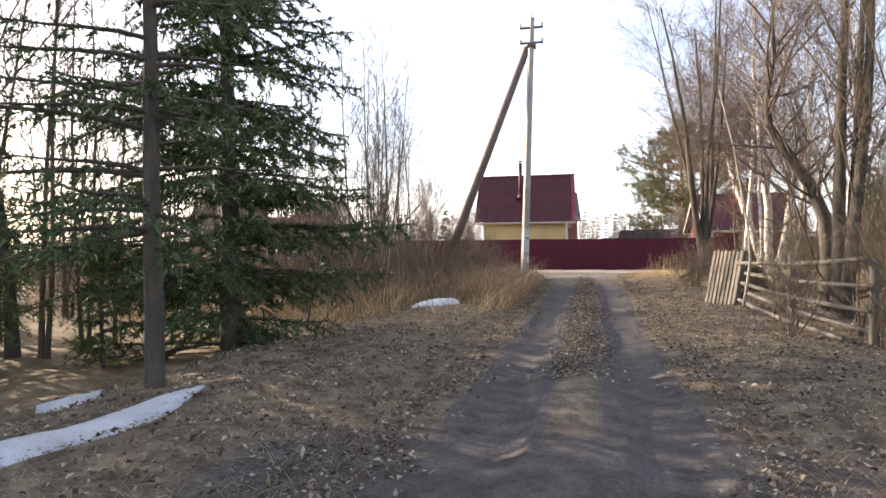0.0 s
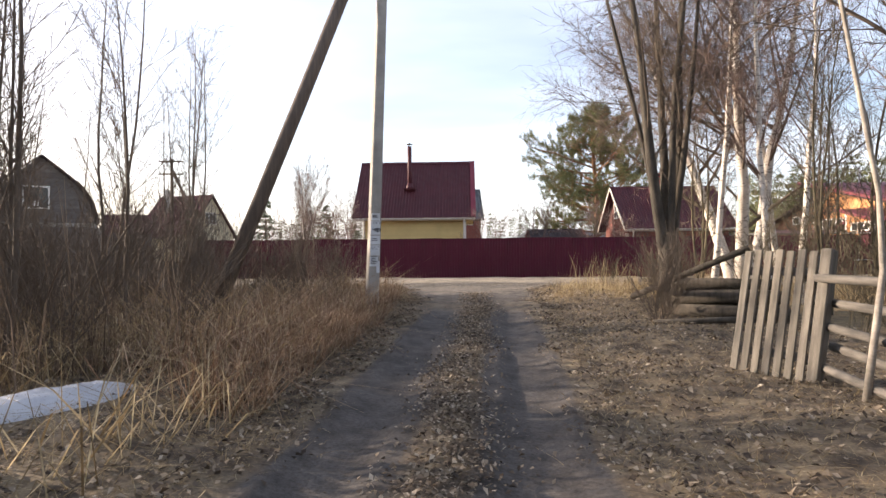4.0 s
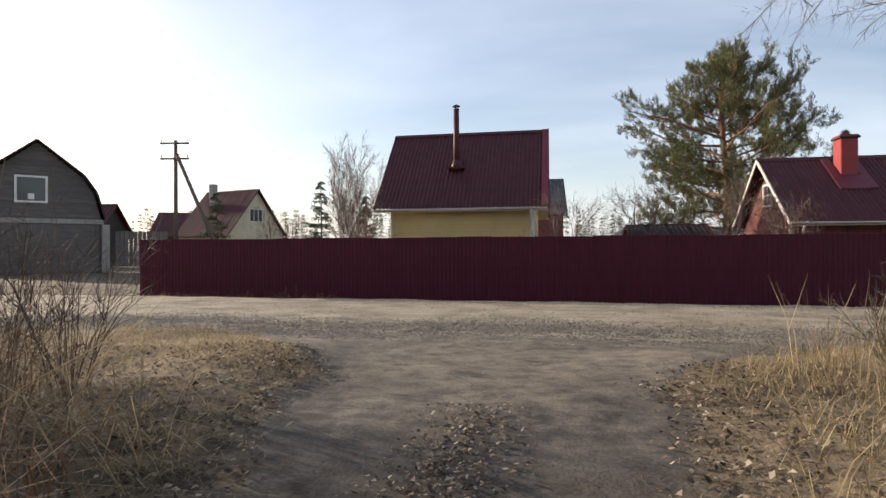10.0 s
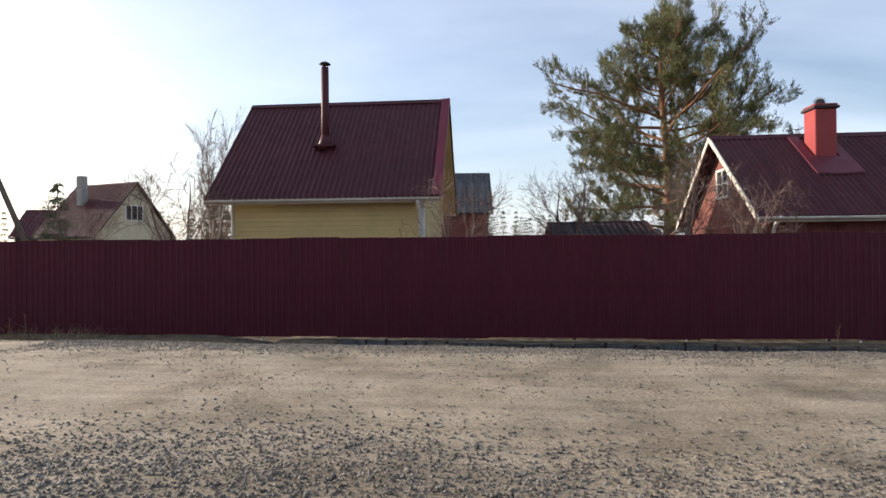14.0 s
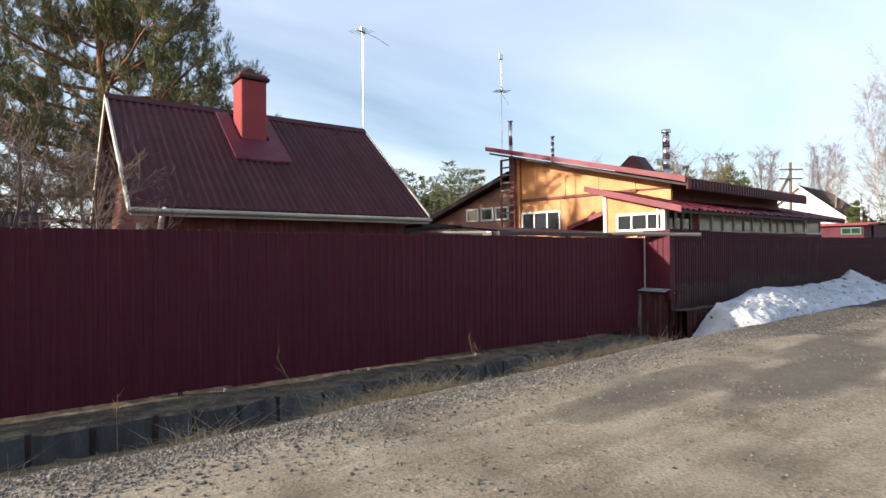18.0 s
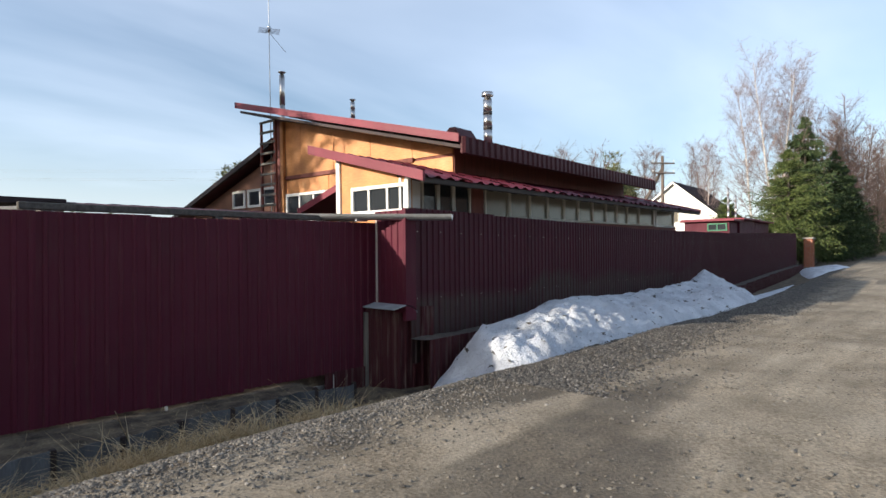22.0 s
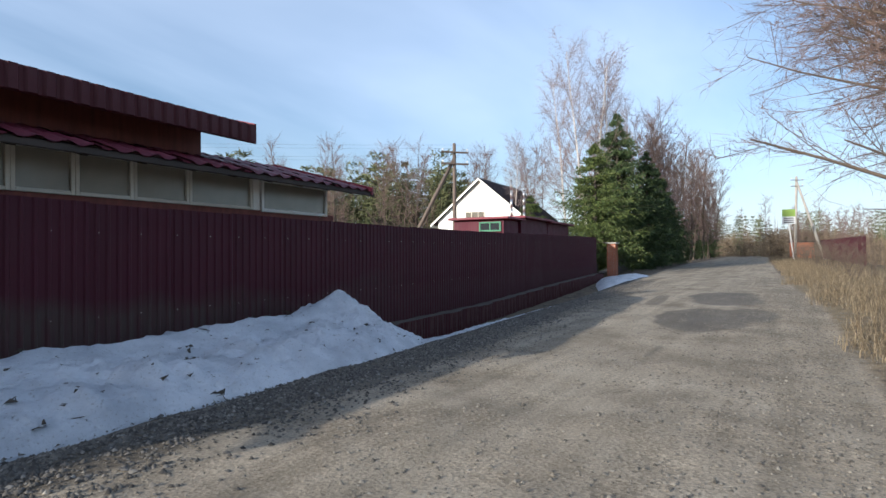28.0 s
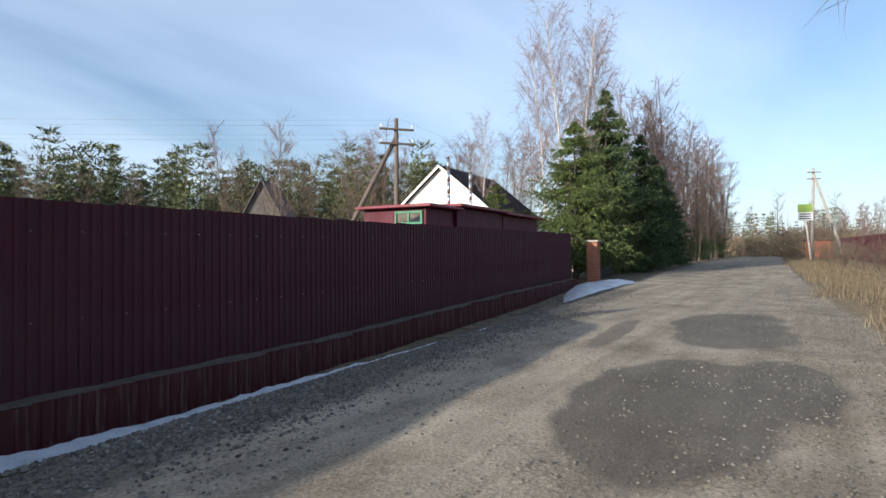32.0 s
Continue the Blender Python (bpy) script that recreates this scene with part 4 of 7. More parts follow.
def antenna(m, h, label, arm=0.9):
    a = empty("antenna_mast", m, label, "antenna")
    Geo().tube([(0, 0, 0), (0.02, 0, h * 0.5), (0, 0, h)], [0.022, 0.018, 0.014], 6).ob("mast", M_galv, a)
    Geo().tube([(-0.3, 0, h - 0.05), (0.25, 0.1, h + 0.02)], 0.012, 5).ob("boom", M_galv, a)
    for k in range(5):
        x = -0.28 + k * 0.12
        Geo().tube([(x, -0.28, h - 0.04 + k * 0.012), (x, 0.28, h - 0.04 + k * 0.012)], 0.007, 4).ob("element", M_galv, a)
    Geo().box(-0.10, 0.10, -0.04, 0.04, h - 0.02, h + 0.10, c=0.01).ob("box", M_galv, a)
    Geo().tube([(0.1, 0, h), (0.35, -0.2, h - 0.12), (0.6, -0.5, h - 0.35)], 0.008, 4).ob("stay", M_galv, a)
    return a


antenna(pose(16.8, 6.4, 0, 0, 0, 20), 7.95, "thin television antenna on a tall mast behind the cottage")

# gambrel house with a garage, far left
gh = empty("house", pose(-29.0, 11.5, 0, 0, 0, 46) @ Matrix.Diagonal((1.2, 1.2, 1.2, 1)), "grey boarded gambrel house over a garage", "house")
prof = [(-3.0, 3.0), (-2.62, 4.42), (-2.05, 5.3), (0, 7.0), (2.05, 5.3), (2.62, 4.42), (3.0, 3.0)]
Geo().prism([(-2.9, 0), (2.9, 0), (2.9, 2.98)] + [(x * 0.96, z - 0.08) for x, z in prof[::-1]] + [(-2.9, 2.98)], 0.05, 3.0, "y").ob("wall", M_grey_house, gh)
for i in range(len(prof) - 1):
    (a, za), (c2, zc) = prof[i], prof[i + 1]
    d = Vector((c2 - a, 0, zc - za)).normalized()
    nrm = Vector((-d.z, 0, d.x)) * 0.06
    Geo().prism([(a, za), (c2, zc), (c2 + nrm.x, zc + nrm.z), (a + nrm.x, za + nrm.z)], -0.35, 3.2, "y").ob("roof_slope", M_darkroof, gh)
z = 3.05
while z < 6.7:
    wdt = float(np.interp(z + 0.2, (3.0, 4.42, 5.3, 7.0), (2.85, 2.5, 1.95, 0.05)))
    for a, c2 in (((-wdt, wdt),) if not (z + 0.2 > 3.75 and z < 5.2) else ((-wdt, -0.95), (0.45, wdt))):
        Geo().box(a, c2, 0.02, 0.05, z, z + 0.19, c=0.006).ob("board", M_grey_house, gh)
    z += 0.2
window(gh, pose(-0.25, 0.04, 3.78), 1.4, 1.4, M_white, M_glass, 0, 0, 0.10)
Geo().box(-0.40, -0.12, 0.0, 0.03, 3.95, 4.25, c=0.01).ob("window_ornament", M_white, gh)
Geo().box(-2.95, 2.95, -0.06, 0.045, 2.72, 2.98, c=0.02).ob("lintel", M_concrete, gh)
Geo().box(-1.5, 2.75, 0.0, 0.045, 0.15, 2.70, c=0.01).ob("garage_door", M_grey_house, gh)
for x in (-2.3, 3.05):
    Geo().box(x - 0.18, x + 0.18, -0.35, 0.0, 0.1, 2.7, c=0.02).ob("pier", M_concrete, gh)
for i in range(12):
    Geo().box(3.5 + i * 0.22, 3.5 + i * 0.22 + 0.20, -0.3, -0.27, 0.4, 2.35 + 0.02 * (i % 3), c=0.005).ob("fence_board", M_grey_house, gh)

gable_house("house", "low brown house with a dark maroon roof", pose(-36.5, 23, 0.2, 0, 0, 12), 5.0, 5.0, 2.6, 5.3, 0.4, 0.4, M_darkwood, M_roof, None, 0.3, 0.03, M_darkwood, False)
gable_house("house", "low house with a faded maroon roof among trees", pose(-40, 44, 0.3, 0, 0, 20), 8, 7, 3.0, 5.9, 0.4, 0.4, M_darkwood, M_roof, None, 0.3, 0.03, M_darkwood, False)
lh = gable_house("house", "pale gabled house with a steep dark maroon roof", pose(-29.6, 34.5, 0.3, 0, 0, -16), 6.6, 7.4, 2.7, 7.35, 0.3, 0.35, M_pale_yellow, M_roof, None, 0.3, 0.03, M_darkwood, False)
window(lh, pose(3.33, -0.1, 4.1, 0, 0, 90), 1.7, 1.3, M_white, M_glass, 2)
Geo().box(-1.2, -0.6, -1.9, -1.3, 5.4, 7.9, c=0.03).ob("chimney", M_concrete, lh)
gable_house("house", "grey corrugated-roofed house with a brick chimney", pose(0.6, 36, 0.3, 0, 0, 4), 5.0, 7.5, 4.3, 7.85, 0.3, 0.35, M_redwood, M_greyroof, None, 0.36, 0.06, M_darkwood, False)
gc = empty("chimney", pose(-0.2, 35.7, 0), "buff chimney on the grey roof", "chimney")
Geo().box(-0.4, 0.4, -0.4, 0.4, 6.8, 8.7, c=0.03).ob("shaft", M_mortar, gc)
Geo().box(-0.5, 0.5, -0.5, 0.5, 8.7, 8.85, c=0.03).ob("crown", M_mortar, gc)
Geo().box(-0.3, 0.3, -0.3, 0.3, 8.85, 9.15, c=0.03).ob("pot", M_mortar, gc)
sh = gable_house("shed", "low dark shed with a maroon roof behind the fence", pose(7.6, 9.5, 0), 3.2, 3.0, 2.0, 2.6, 0.25, 0.2, M_redwood, M_darkroof, None, 0.2, 0.02, M_redwood, False)
sh["category"] = "shed"
gable_house("house", "small pale-gabled hut far behind the fence", pose(10.5, 48, 0.3, 0, 0, 80), 5, 4, 2.2, 3.6, 0.3, 0.3, M_white, M_greyroof, None, 0.3, 0.03, M_white, False)
gable_house("house", "long grey-roofed outbuilding far behind the fence", pose(17, 52, 0.3, 0, 0, 3), 9, 5, 2.2, 3.6, 0.3, 0.3, M_darkwood, M_greyroof, None, 0.3, 0.03, M_darkwood, False)
wh = gable_house("house", "white gabled house with a dark brown roof", pose(67.4, 13.5, 0.4, 0, 0, 4), 8.0, 7.0, 3.4, 6.75, 0.5, 0.3, M_white, M_darkroof, None, 0.3, 0.03, M_white, False)
window(wh, pose(-4.02, 0.4, 3.35, 0, 0, -90), 1.6, 1.0, M_cream, M_glass, 2)
gable_house("house", "old grey timber cabin with a steep gable", pose(73.5, 40.7, 0.3, 0, 0, 35), 7, 6.0, 2.6, 8.9, 0.3, 0.3, M_greywood, M_greyroof, None, 0.3, 0.03, M_greywood, False)

# ---- orange-walled workshop with a glazed veranda beside the road ----
MB = pose(A2.x, A2.y, 0, 0, 0, TURN2) @ pose(0, 0, 0, 0, -0.7, 0)
barn = empty("workshop", MB, "orange plywood workshop with a mono-pitch maroon roof", "house")
Geo().prism([(1.25, 0), (7.3, 0), (7.3, 4.98), (1.25, 3.48)], 2.72, 11.4, "x").ob("wall", M_redwood, barn)
# plywood sheets on the end wall
sh_y = [1.27, 2.35, 3.6, 4.85, 6.1, 6.72]
for a, c2 in zip(sh_y, sh_y[1:]):
    zt = [3.48 + (s - 1.25) * 0.248 - 0.02 for s in (a, c2)]
    Geo().prism([(a + 0.006, 3.36), (c2 - 0.006, 3.36), (c2 - 0.006, zt[1]), (a + 0.006, zt[0])], 2.69, 2.717, "x").ob("plywood_sheet", M_ply, barn)
for a, c2, z0, z1 in ((1.27, 3.0, 2.0, 3.30), (3.0, 5.04, 1.5, 3.30), (5.04, 6.72, 2.93, 3.30), (5.04, 6.72, 1.5, 2.13)):
    Geo().box(2.69, 2.717, a + 0.006, c2 - 0.006, z0, z1, c=0.004).ob("plywood_sheet", M_ply, barn)
Geo().box(2.65, 2.70, 2.3, 6.72, 3.28, 3.38, c=0.01).ob("batten", M_redwood, barn, m=None)
window(barn, pose(2.70, 5.88, 2.14, 0, 0, -90), 1.66, 0.78, M_white, M_glass, 2)
Geo().box(2.60, 2.69, 6.72, 6.84, 1.6, 4.78, c=0.01).ob("corner_board", M_ply, barn)
# mono-pitch roof
corrugated(1.85, 11.8, (0.45, 3.44), (7.60, 5.21), 0.35, 0.028, M_roof_tile, barn, width=1.1, rows=2)
Geo().prism([(0.45, 3.36), (7.60, 5.13), (7.60, 5.28), (0.45, 3.51)], 1.80, 1.86, "x").ob("verge_board", M_fascia, barn, "bright wine verge board")
Geo().prism([(0.45, 3.36), (7.60, 5.13), (7.60, 5.28), (0.45, 3.51)], 11.8, 11.86, "x").ob("verge_board", M_fascia, barn)
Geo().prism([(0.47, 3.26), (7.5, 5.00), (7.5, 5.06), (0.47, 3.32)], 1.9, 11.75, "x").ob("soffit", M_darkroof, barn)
Geo().box(1.86, 11.82, 0.40, 0.46, 3.16, 3.47, c=0.01).ob("fascia", M_roof, barn, "maroon fascia board")
rib_me = Geo().prism([(0, 0.398), (0.03, 0.365), (0.125, 0.365), (0.155, 0.398)], 3.17, 3.46, "z").mesh("eave_rib")
rib_me.materials.append(M_roof)
for k in range(50):
    place("eave_rib", rib_me, barn, m=pose(1.87 + k * 0.199, 0, 0))
# glazed veranda
VL = 14.3
ver = empty("veranda", MB, "glazed veranda with cream frames under a wine tile roof", "veranda")
corrugated(0.05, VL, (-0.27, 2.57), (2.35, 3.25), 0.30, 0.024, M_roof_tile, ver, width=1.12, step=0.02)
Geo().prism([(-0.27, 2.47), (2.35, 3.15), (2.35, 3.30), (-0.27, 2.62)], 0.0, 0.05, "x").ob("verge_board", M_fascia, ver, "bright wine verge board")
Geo().prism([(-0.27, 2.47), (2.35, 3.15), (2.35, 3.30), (-0.27, 2.62)], VL, VL + 0.05, "x").ob("verge_board", M_fascia, ver)
Geo().box(0.05, VL, -0.24, -0.19, 2.45, 2.535, c=0.01).ob("fascia", M_darkwood, ver)
for i in range(20):
    u = 0.4 + i * 0.74
    Geo().prism([(-0.18, 2.52), (0.5, 2.69), (0.5, 2.61), (-0.18, 2.44)], u, u + 0.06, "x").ob("rafter_tail", M_darkwood, ver)
Geo().box(0.3, VL - 0.3, 0.46, 0.52, 0.0, 2.06, c=0.01).ob("wall", M_redwood, ver)
Geo().box(0.3, VL - 0.3, 0.44, 0.54, 2.62, 2.74, c=0.01).ob("plate", M_darkwood, ver)
edges = [0.78, 1.20, 1.62, 2.12]
for a, c2 in zip(edges, edges[1:]):
    window(ver, pose((a + c2) / 2, 0.47, 2.06), c2 - a, 0.55, M_cream, M_glass, 0, 0, 0.045)
Geo().box(0.30, 0.76, 0.44, 0.50, 2.06, 2.61, c=0.01).ob("panel", M_white, ver)
Geo().box(2.14, 2.54, 0.44, 0.50, 2.06, 2.61, c=0.01).ob("panel", M_redwood, ver)
edges = [2.56, 3.42, 4.20, 4.97, 5.75, 6.48, 7.29, 8.11, 8.82, 9.59, 10.48, 11.74]
for a, c2 in zip(edges, edges[1:]):
    window(ver, pose((a + c2) / 2, 0.47, 2.04), c2 - a - 0.004, 0.57, M_cream, M_milky, 0, 0, 0.05)
Geo().box(11.76, 11.92, 0.44, 0.52, 2.04, 2.61, c=0.01).ob("panel", M_white, ver)
window(ver, pose(12.85, 0.47, 2.02), 1.80, 0.58, M_white, M_milky, 0, 0, 0.06)
# veranda end wall
Geo().prism([(0.3, 0), (1.95, 0), (1.95, 3.06), (0.3, 2.64)], 0.32, 0.40, "x").ob("end_wall", M_ply, ver)
window(ver, pose(0.31, 0.94, 2.06, 0, 0, -90), 1.26, 0.46, M_white, M_glass, 2, 0, 0.06)
Geo().box(0.28, 0.33, 1.86, 1.96, 1.6, 3.05, c=0.01).ob("corner_board", M_white, ver)
Geo().box(0.26, 0.34, 0.26, 0.34, 1.6, 2.6, c=0.01).ob("corner_board", M_white, ver)
# steep wine gusset beside the end wall
Geo().prism([(1.98, 2.55), (3.2, 2.15), (3.2, 2.27), (1.98, 2.67)], 0.4, 2.6, "x").ob("porch_roof", M_fascia, ver)

# flues and ladder
def steel_flue(u, v, z0, z1, r, label, sooty=True):
    f = empty("flue", MB @ pose(u, v, 0), label, "chimney")
    n = 4
    for i in range(n):
        a, c2 = z0 + (z1 - z0) * i / n, z0 + (z1 - z0) * (i + 1) / n
        Geo().tube([(0, 0, a), (0, 0, c2 - 0.02)], r, 14).ob("pipe", M_steel, f, "", True)
        if sooty and i in (2, 3):
            Geo().tube([(0, 0, a - 0.05), (0, 0, a + 0.05)], r * 1.04, 14).ob("collar", M_soot, f, "", True)
    Geo().tube([(0, 0, z1), (0, 0, z1 + 0.07)], r * 0.7, 10).ob("neck", M_soot, f)
    Geo().tube([(0, 0, z1 + 0.06), (0, 0, z1 + 0.08), (0, 0, z1 + r * 1.3)], [r * 1.35, r * 1.35, r * 1.3] if sooty else [r * 1.4, r * 1.4, 0.02], 14).ob("cowl", M_steel, f, "", True)
    return f


steel_flue(7.7, 3.85, 4.1, 5.85, 0.13, "stained steel double-wall flue with sooty joints")
steel_flue(6.0, 7.8, 5.1, 6.1, 0.07, "short steel stove pipe with a dark cap", False)
steel_flue(3.35, 7.75, 3.0, 6.35, 0.075, "tall grey vent pipe beside the workshop wall", False)
steel_flue(12.3, 5.5, 3.6, 4.9, 0.06, "small pale roof vent", False)
antenna(MB @ pose(3.1, 7.95, 0, 0, 0, 60), 7.55, "television antenna on a mast lashed to the workshop")
mast2 = empty("antenna_mast", MB @ pose(3.1, 7.95, 0), "upper antenna mast with a small panel aerial", "antenna")
Geo().tube([(0, 0, 7.5), (0, 0, 8.85)], 0.013, 6).ob("mast", M_galv, mast2)
Geo().box(-0.10, 0.10, -0.03, 0.03, 8.72, 8.95, c=0.02).ob("panel_aerial", M_steel, mast2)
lad = empty("ladder", MB @ pose(2.50, 6.86, 0), "wooden ladder fixed upright against the workshop wall", "ladder")
for y in (0, 0.62):
    Geo().box(-0.04, 0.02, y - 0.03, y + 0.03, 1.4, 4.85, c=0.008).ob("stile", M_redwood, lad)
for k in range(13):
    Geo().box(-0.06, -0.02, -0.02, 0.64, 1.55 + k * 0.27, 1.61 + k * 0.27, c=0.008).ob("rung", M_greywood, lad)
# brown side wing behind
wing = empty("house_wing", MB, "brown plastered wing with a low gable behind the workshop", "house")
M_brown = plain("brown_stucco", (0.30, 0.155, 0.105), 0.85, var=0.15, scale=2)
Geo().prism([(7.4, 0), (12.2, 0), (12.2, 2.65), (7.4, 4.22)], 3.1, 12, "x").ob("wall", M_brown, wing)
Geo().prism([(7.35, 4.34), (13.0, 2.48), (13.0, 2.60), (7.35, 4.46)], 2.7, 12.3, "x").ob("roof_slope", M_roof, wing)
Geo().prism([(7.35, 4.26), (13.0, 2.40), (13.0, 2.53), (7.35, 4.39)], 2.62, 2.70, "x").ob("verge_board", M_darkroof, wing)
for v in (8.0, 8.75, 9.55):
    window(wing, pose(3.09, v, 2.72, 0, 0, -90), 0.66, 0.52, M_white, M_glass, 0, 0, 0.07)
# small hipped roof over the ridge
Geo().prism([(4.7, 4.35), (6.3, 4.70), (5.6, 5.30), (5.4, 5.30)], 8.1, 9.0, "x", None).ob("dormer_roof", M_roof, barn, m=None)

# canopies of bent sheets and gutters behind the first fence
can = empty("canopy", pose(0, 0, 0), "low canopy of tin sheets and gutters behind the fence", "canopy")
corrugated(17.3, 20.9, (0.5, 1.98), (3.2, 2.22), 0.3, 0.02, M_roof, can, width=0.9)
Geo().box(16.6, 20.9, 0.42, 0.50, 1.92, 2.0, c=0.01).ob("beam", M_greywood, can)
for x in (16.7, 18.7, 20.7):
    Geo().box(x - 0.05, x + 0.05, 0.42, 0.52, -0.2, 1.92).ob("post", M_greywood, can)
gut = empty("gutter_pipe", pose(0, 0, 0), "pale tin gutter jutting over the fence corner", "gutter")
a = np.linspace(math.pi, 2 * math.pi, 8)
o = [(0.09 * math.cos(t), 0.09 * math.sin(t)) for t in a] + [(0.08 * math.cos(t), 0.08 * math.sin(t)) for t in a[::-1]]
Geo().prism(o, 0, 3.25, "y", pose(21.42, -1.12, 1.98, 1.2, 0, 36)).ob("trough", M_galv, gut)
Geo().box(20.55, 20.75, -0.02, 0.02, 1.90, 2.0).ob("bracket", M_galv, gut)
gut2 = empty("gutter_pipe", pose(0, 0, 0), "long tin gutter lying along the canopy", "gutter")
Geo().prism(o, 0, 3.6, "y", pose(17.0, 1.2, 2.02, 1.5, 0, 20)).ob("trough", M_galv, gut2)
Geo().box(16.9, 17.0, 1.0, 1.3, 0.0, 2.0).ob("post", M_greywood, gut2)

# maroon outbuilding behind the far end of the fence
ob_ = empty("outbuilding", MB, "low maroon outbuilding with pink-edged flat roofs", "shed")
for u0, u1, v0, v1, zt in ((27.3, 29.2, 1.7, 4.0, 2.74), (29.3, 33.5, 1.6, 4.5, 2.86), (33.6, 38.0, 1.6, 4.0, 2.80)):
    Geo().box(u0, u1, v0, v1, 0, zt - 0.12).ob("wall", M_fence, ob_)
    Geo().box(u0 - 0.25, u1 + 0.25, v0 - 0.3, v1 + 0.2, zt - 0.10, zt, c=0.02).ob("roof_slab", M_fascia, ob_)
window(ob_, pose(27.28, 2.3, 2.12, 0, 0, -90), 1.0, 0.42, plain("green_frame_paint", (0.04, 0.18, 0.10), 0.6, var=0.15), M_glass, 1)
for u, z1 in ((30.3, 4.6), (32.2, 4.3)):
    steel_flue(u, 2.4, 2.9, z1, 0.06, "thin steel flue on the outbuilding", False)

# ---- poles ----
def lettering(word, size, m, parent):
    """Flat letters from the built-in font, as a mesh."""
    cu = bpy.data.curves.new("lettering", "FONT")
    cu.body, cu.size = word, size
    tmp = new("lettering", cu)
    me = bpy.data.meshes.new_from_object(tmp.evaluated_get(bpy.context.evaluated_depsgraph_get()))
    bpy.data.objects.remove(tmp)
    me.materials.append(M_ink)
    return place("lettering", me, parent, "", m)


def concrete_pole():
    p = empty("utility_pole", pose(-0.17, -18.28, 0), "tapered concrete utility pole with paper notices, braced by a strut", "utility pole")
    b, t, H = 0.115, 0.075, 8.95
    lean = (0.30, 0.42)
    cr, sr = math.cos(radians(26)), math.sin(radians(26))
    sq = lambda r, z: [((x * cr - y * sr) * r * 0.94 + lean[0] * z / H, (x * sr + y * cr) * r * 0.94 + lean[1] * z / H, z) for x, y in ((-1, -0.8), (-0.8, -1), (0.8, -1), (1, -0.8), (1, 0.8), (0.8, 1), (-0.8, 1), (-1, 0.8))]
    g = Geo()
    rings = 9
    v = []
    for i in range(rings):
        z = -0.3 + (H + 0.3) * i / (rings - 1)
        v += sq(b + (t - b) * i / (rings - 1), z)
    f = [(i * 8 + j, i * 8 + (j + 1) % 8, (i + 1) * 8 + (j + 1) % 8, (i + 1) * 8 + j) for i in range(rings - 1) for j in range(8)] + [tuple(range((rings - 1) * 8, rings * 8))]
    g.add(v, f)
    g.ob("shaft", M_concrete, p)
    Geo().tube([(-2.90, -0.57, -0.3), (-1.38, 0.08, 3.9), (0.14, 0.62, 8.05)], [0.15, 0.135, 0.115], 8).ob("strut", M_pole_wood, p, "dark timber strut", True)
    Geo().box(0.14, 0.42, 0.27, 0.52, 7.95, 8.10, c=0.01).ob("clamp", M_soot, p)
    for z in (8.12, 8.62):
        Geo().box(-0.10, 0.66, 0.36, 0.42, z - 0.03, z + 0.03, c=0.008).ob("crossarm", M_soot, p)
        for x in (-0.07, 0.63):
            ins = Geo()
            ins.tube([(x, 0.39, z), (x, 0.39, z + 0.07)], 0.012, 6)
            ins.tube([(x, 0.39, z + 0.06), (x, 0.39, z + 0.10), (x, 0.39, z + 0.12), (x, 0.39, z + 0.16)], [0.045, 0.05, 0.03, 0.035], 8)
            ins.ob("insulator", M_white, p)
    Geo().tube([(0.30, 0.42, 8.9), (0.30, 0.42, 9.1)], 0.012, 6).ob("pin", M_soot, p)
    # pasted notices with their lettering on the near face
    def face(z):
        k = z / H
        return pose(lean[0] * k, lean[1] * k, z, 0, 0, 26), -(b + (t - b) * k) * 0.94 - 0.001

    rng = random.Random(3)
    for z0, z1, x0, x1 in ((1.84, 1.98, -0.085, 0.07), (1.58, 1.83, -0.10, 0.085), (1.40, 1.57, -0.10, 0.085), (1.20, 1.39, -0.10, 0.085), (1.00, 1.19, -0.09, 0.06), (0.88, 1.10, 0.035, 0.095)):
        cx, fy = face(z0)
        Geo().box(x0, x1, fy - 0.006, fy + 0.004, 0, z1 - z0 - 0.006, m=cx).ob("notice", M_paper, p, "peeling pale paper notice")
    for z in (1.93, 1.90, 1.50, 1.47, 1.17, 1.14, 1.11, 1.08, 1.05):
        cx, fy = face(z)
        Geo().box(-0.075, rng.uniform(0.0, 0.05), fy - 0.024, fy - 0.0065, 0, 0.012, m=cx).ob("text_bar", M_ink, p)
    for word, z, size, x in (("\u0418\u041d\u0422\u0415\u0420\u041d\u0415\u0422", 1.78, 0.034, -0.085), ("\u0422\u0412", 1.67, 0.042, -0.085),
                             ("\u0421\u0422\u0420\u041e\u0418\u0422\u0415\u041b\u042c\u041d\u0410\u042f", 1.345, 0.024, -0.092), ("\u0411\u0420\u0418\u0413\u0410\u0414\u0410", 1.31, 0.028, -0.092)):
        cx, fy = face(z)
        lettering(word, size, cx @ pose(x, fy - 0.020, 0, 90, 0, 0), p)
    for j in range(4):
        cx, fy = face(1.68)
        r = 0.012 + 0.022 * j
        arc = [tuple(cx @ Vector((0.025 + r * 1.0 * math.cos(a), fy - 0.014, -0.06 + r * math.sin(a)))) for a in np.linspace(0.55, 2.6, 9)]
        Geo().tube(arc, 0.007, 4).ob("wave_mark", M_ink, p)
    return p


concrete_pole()


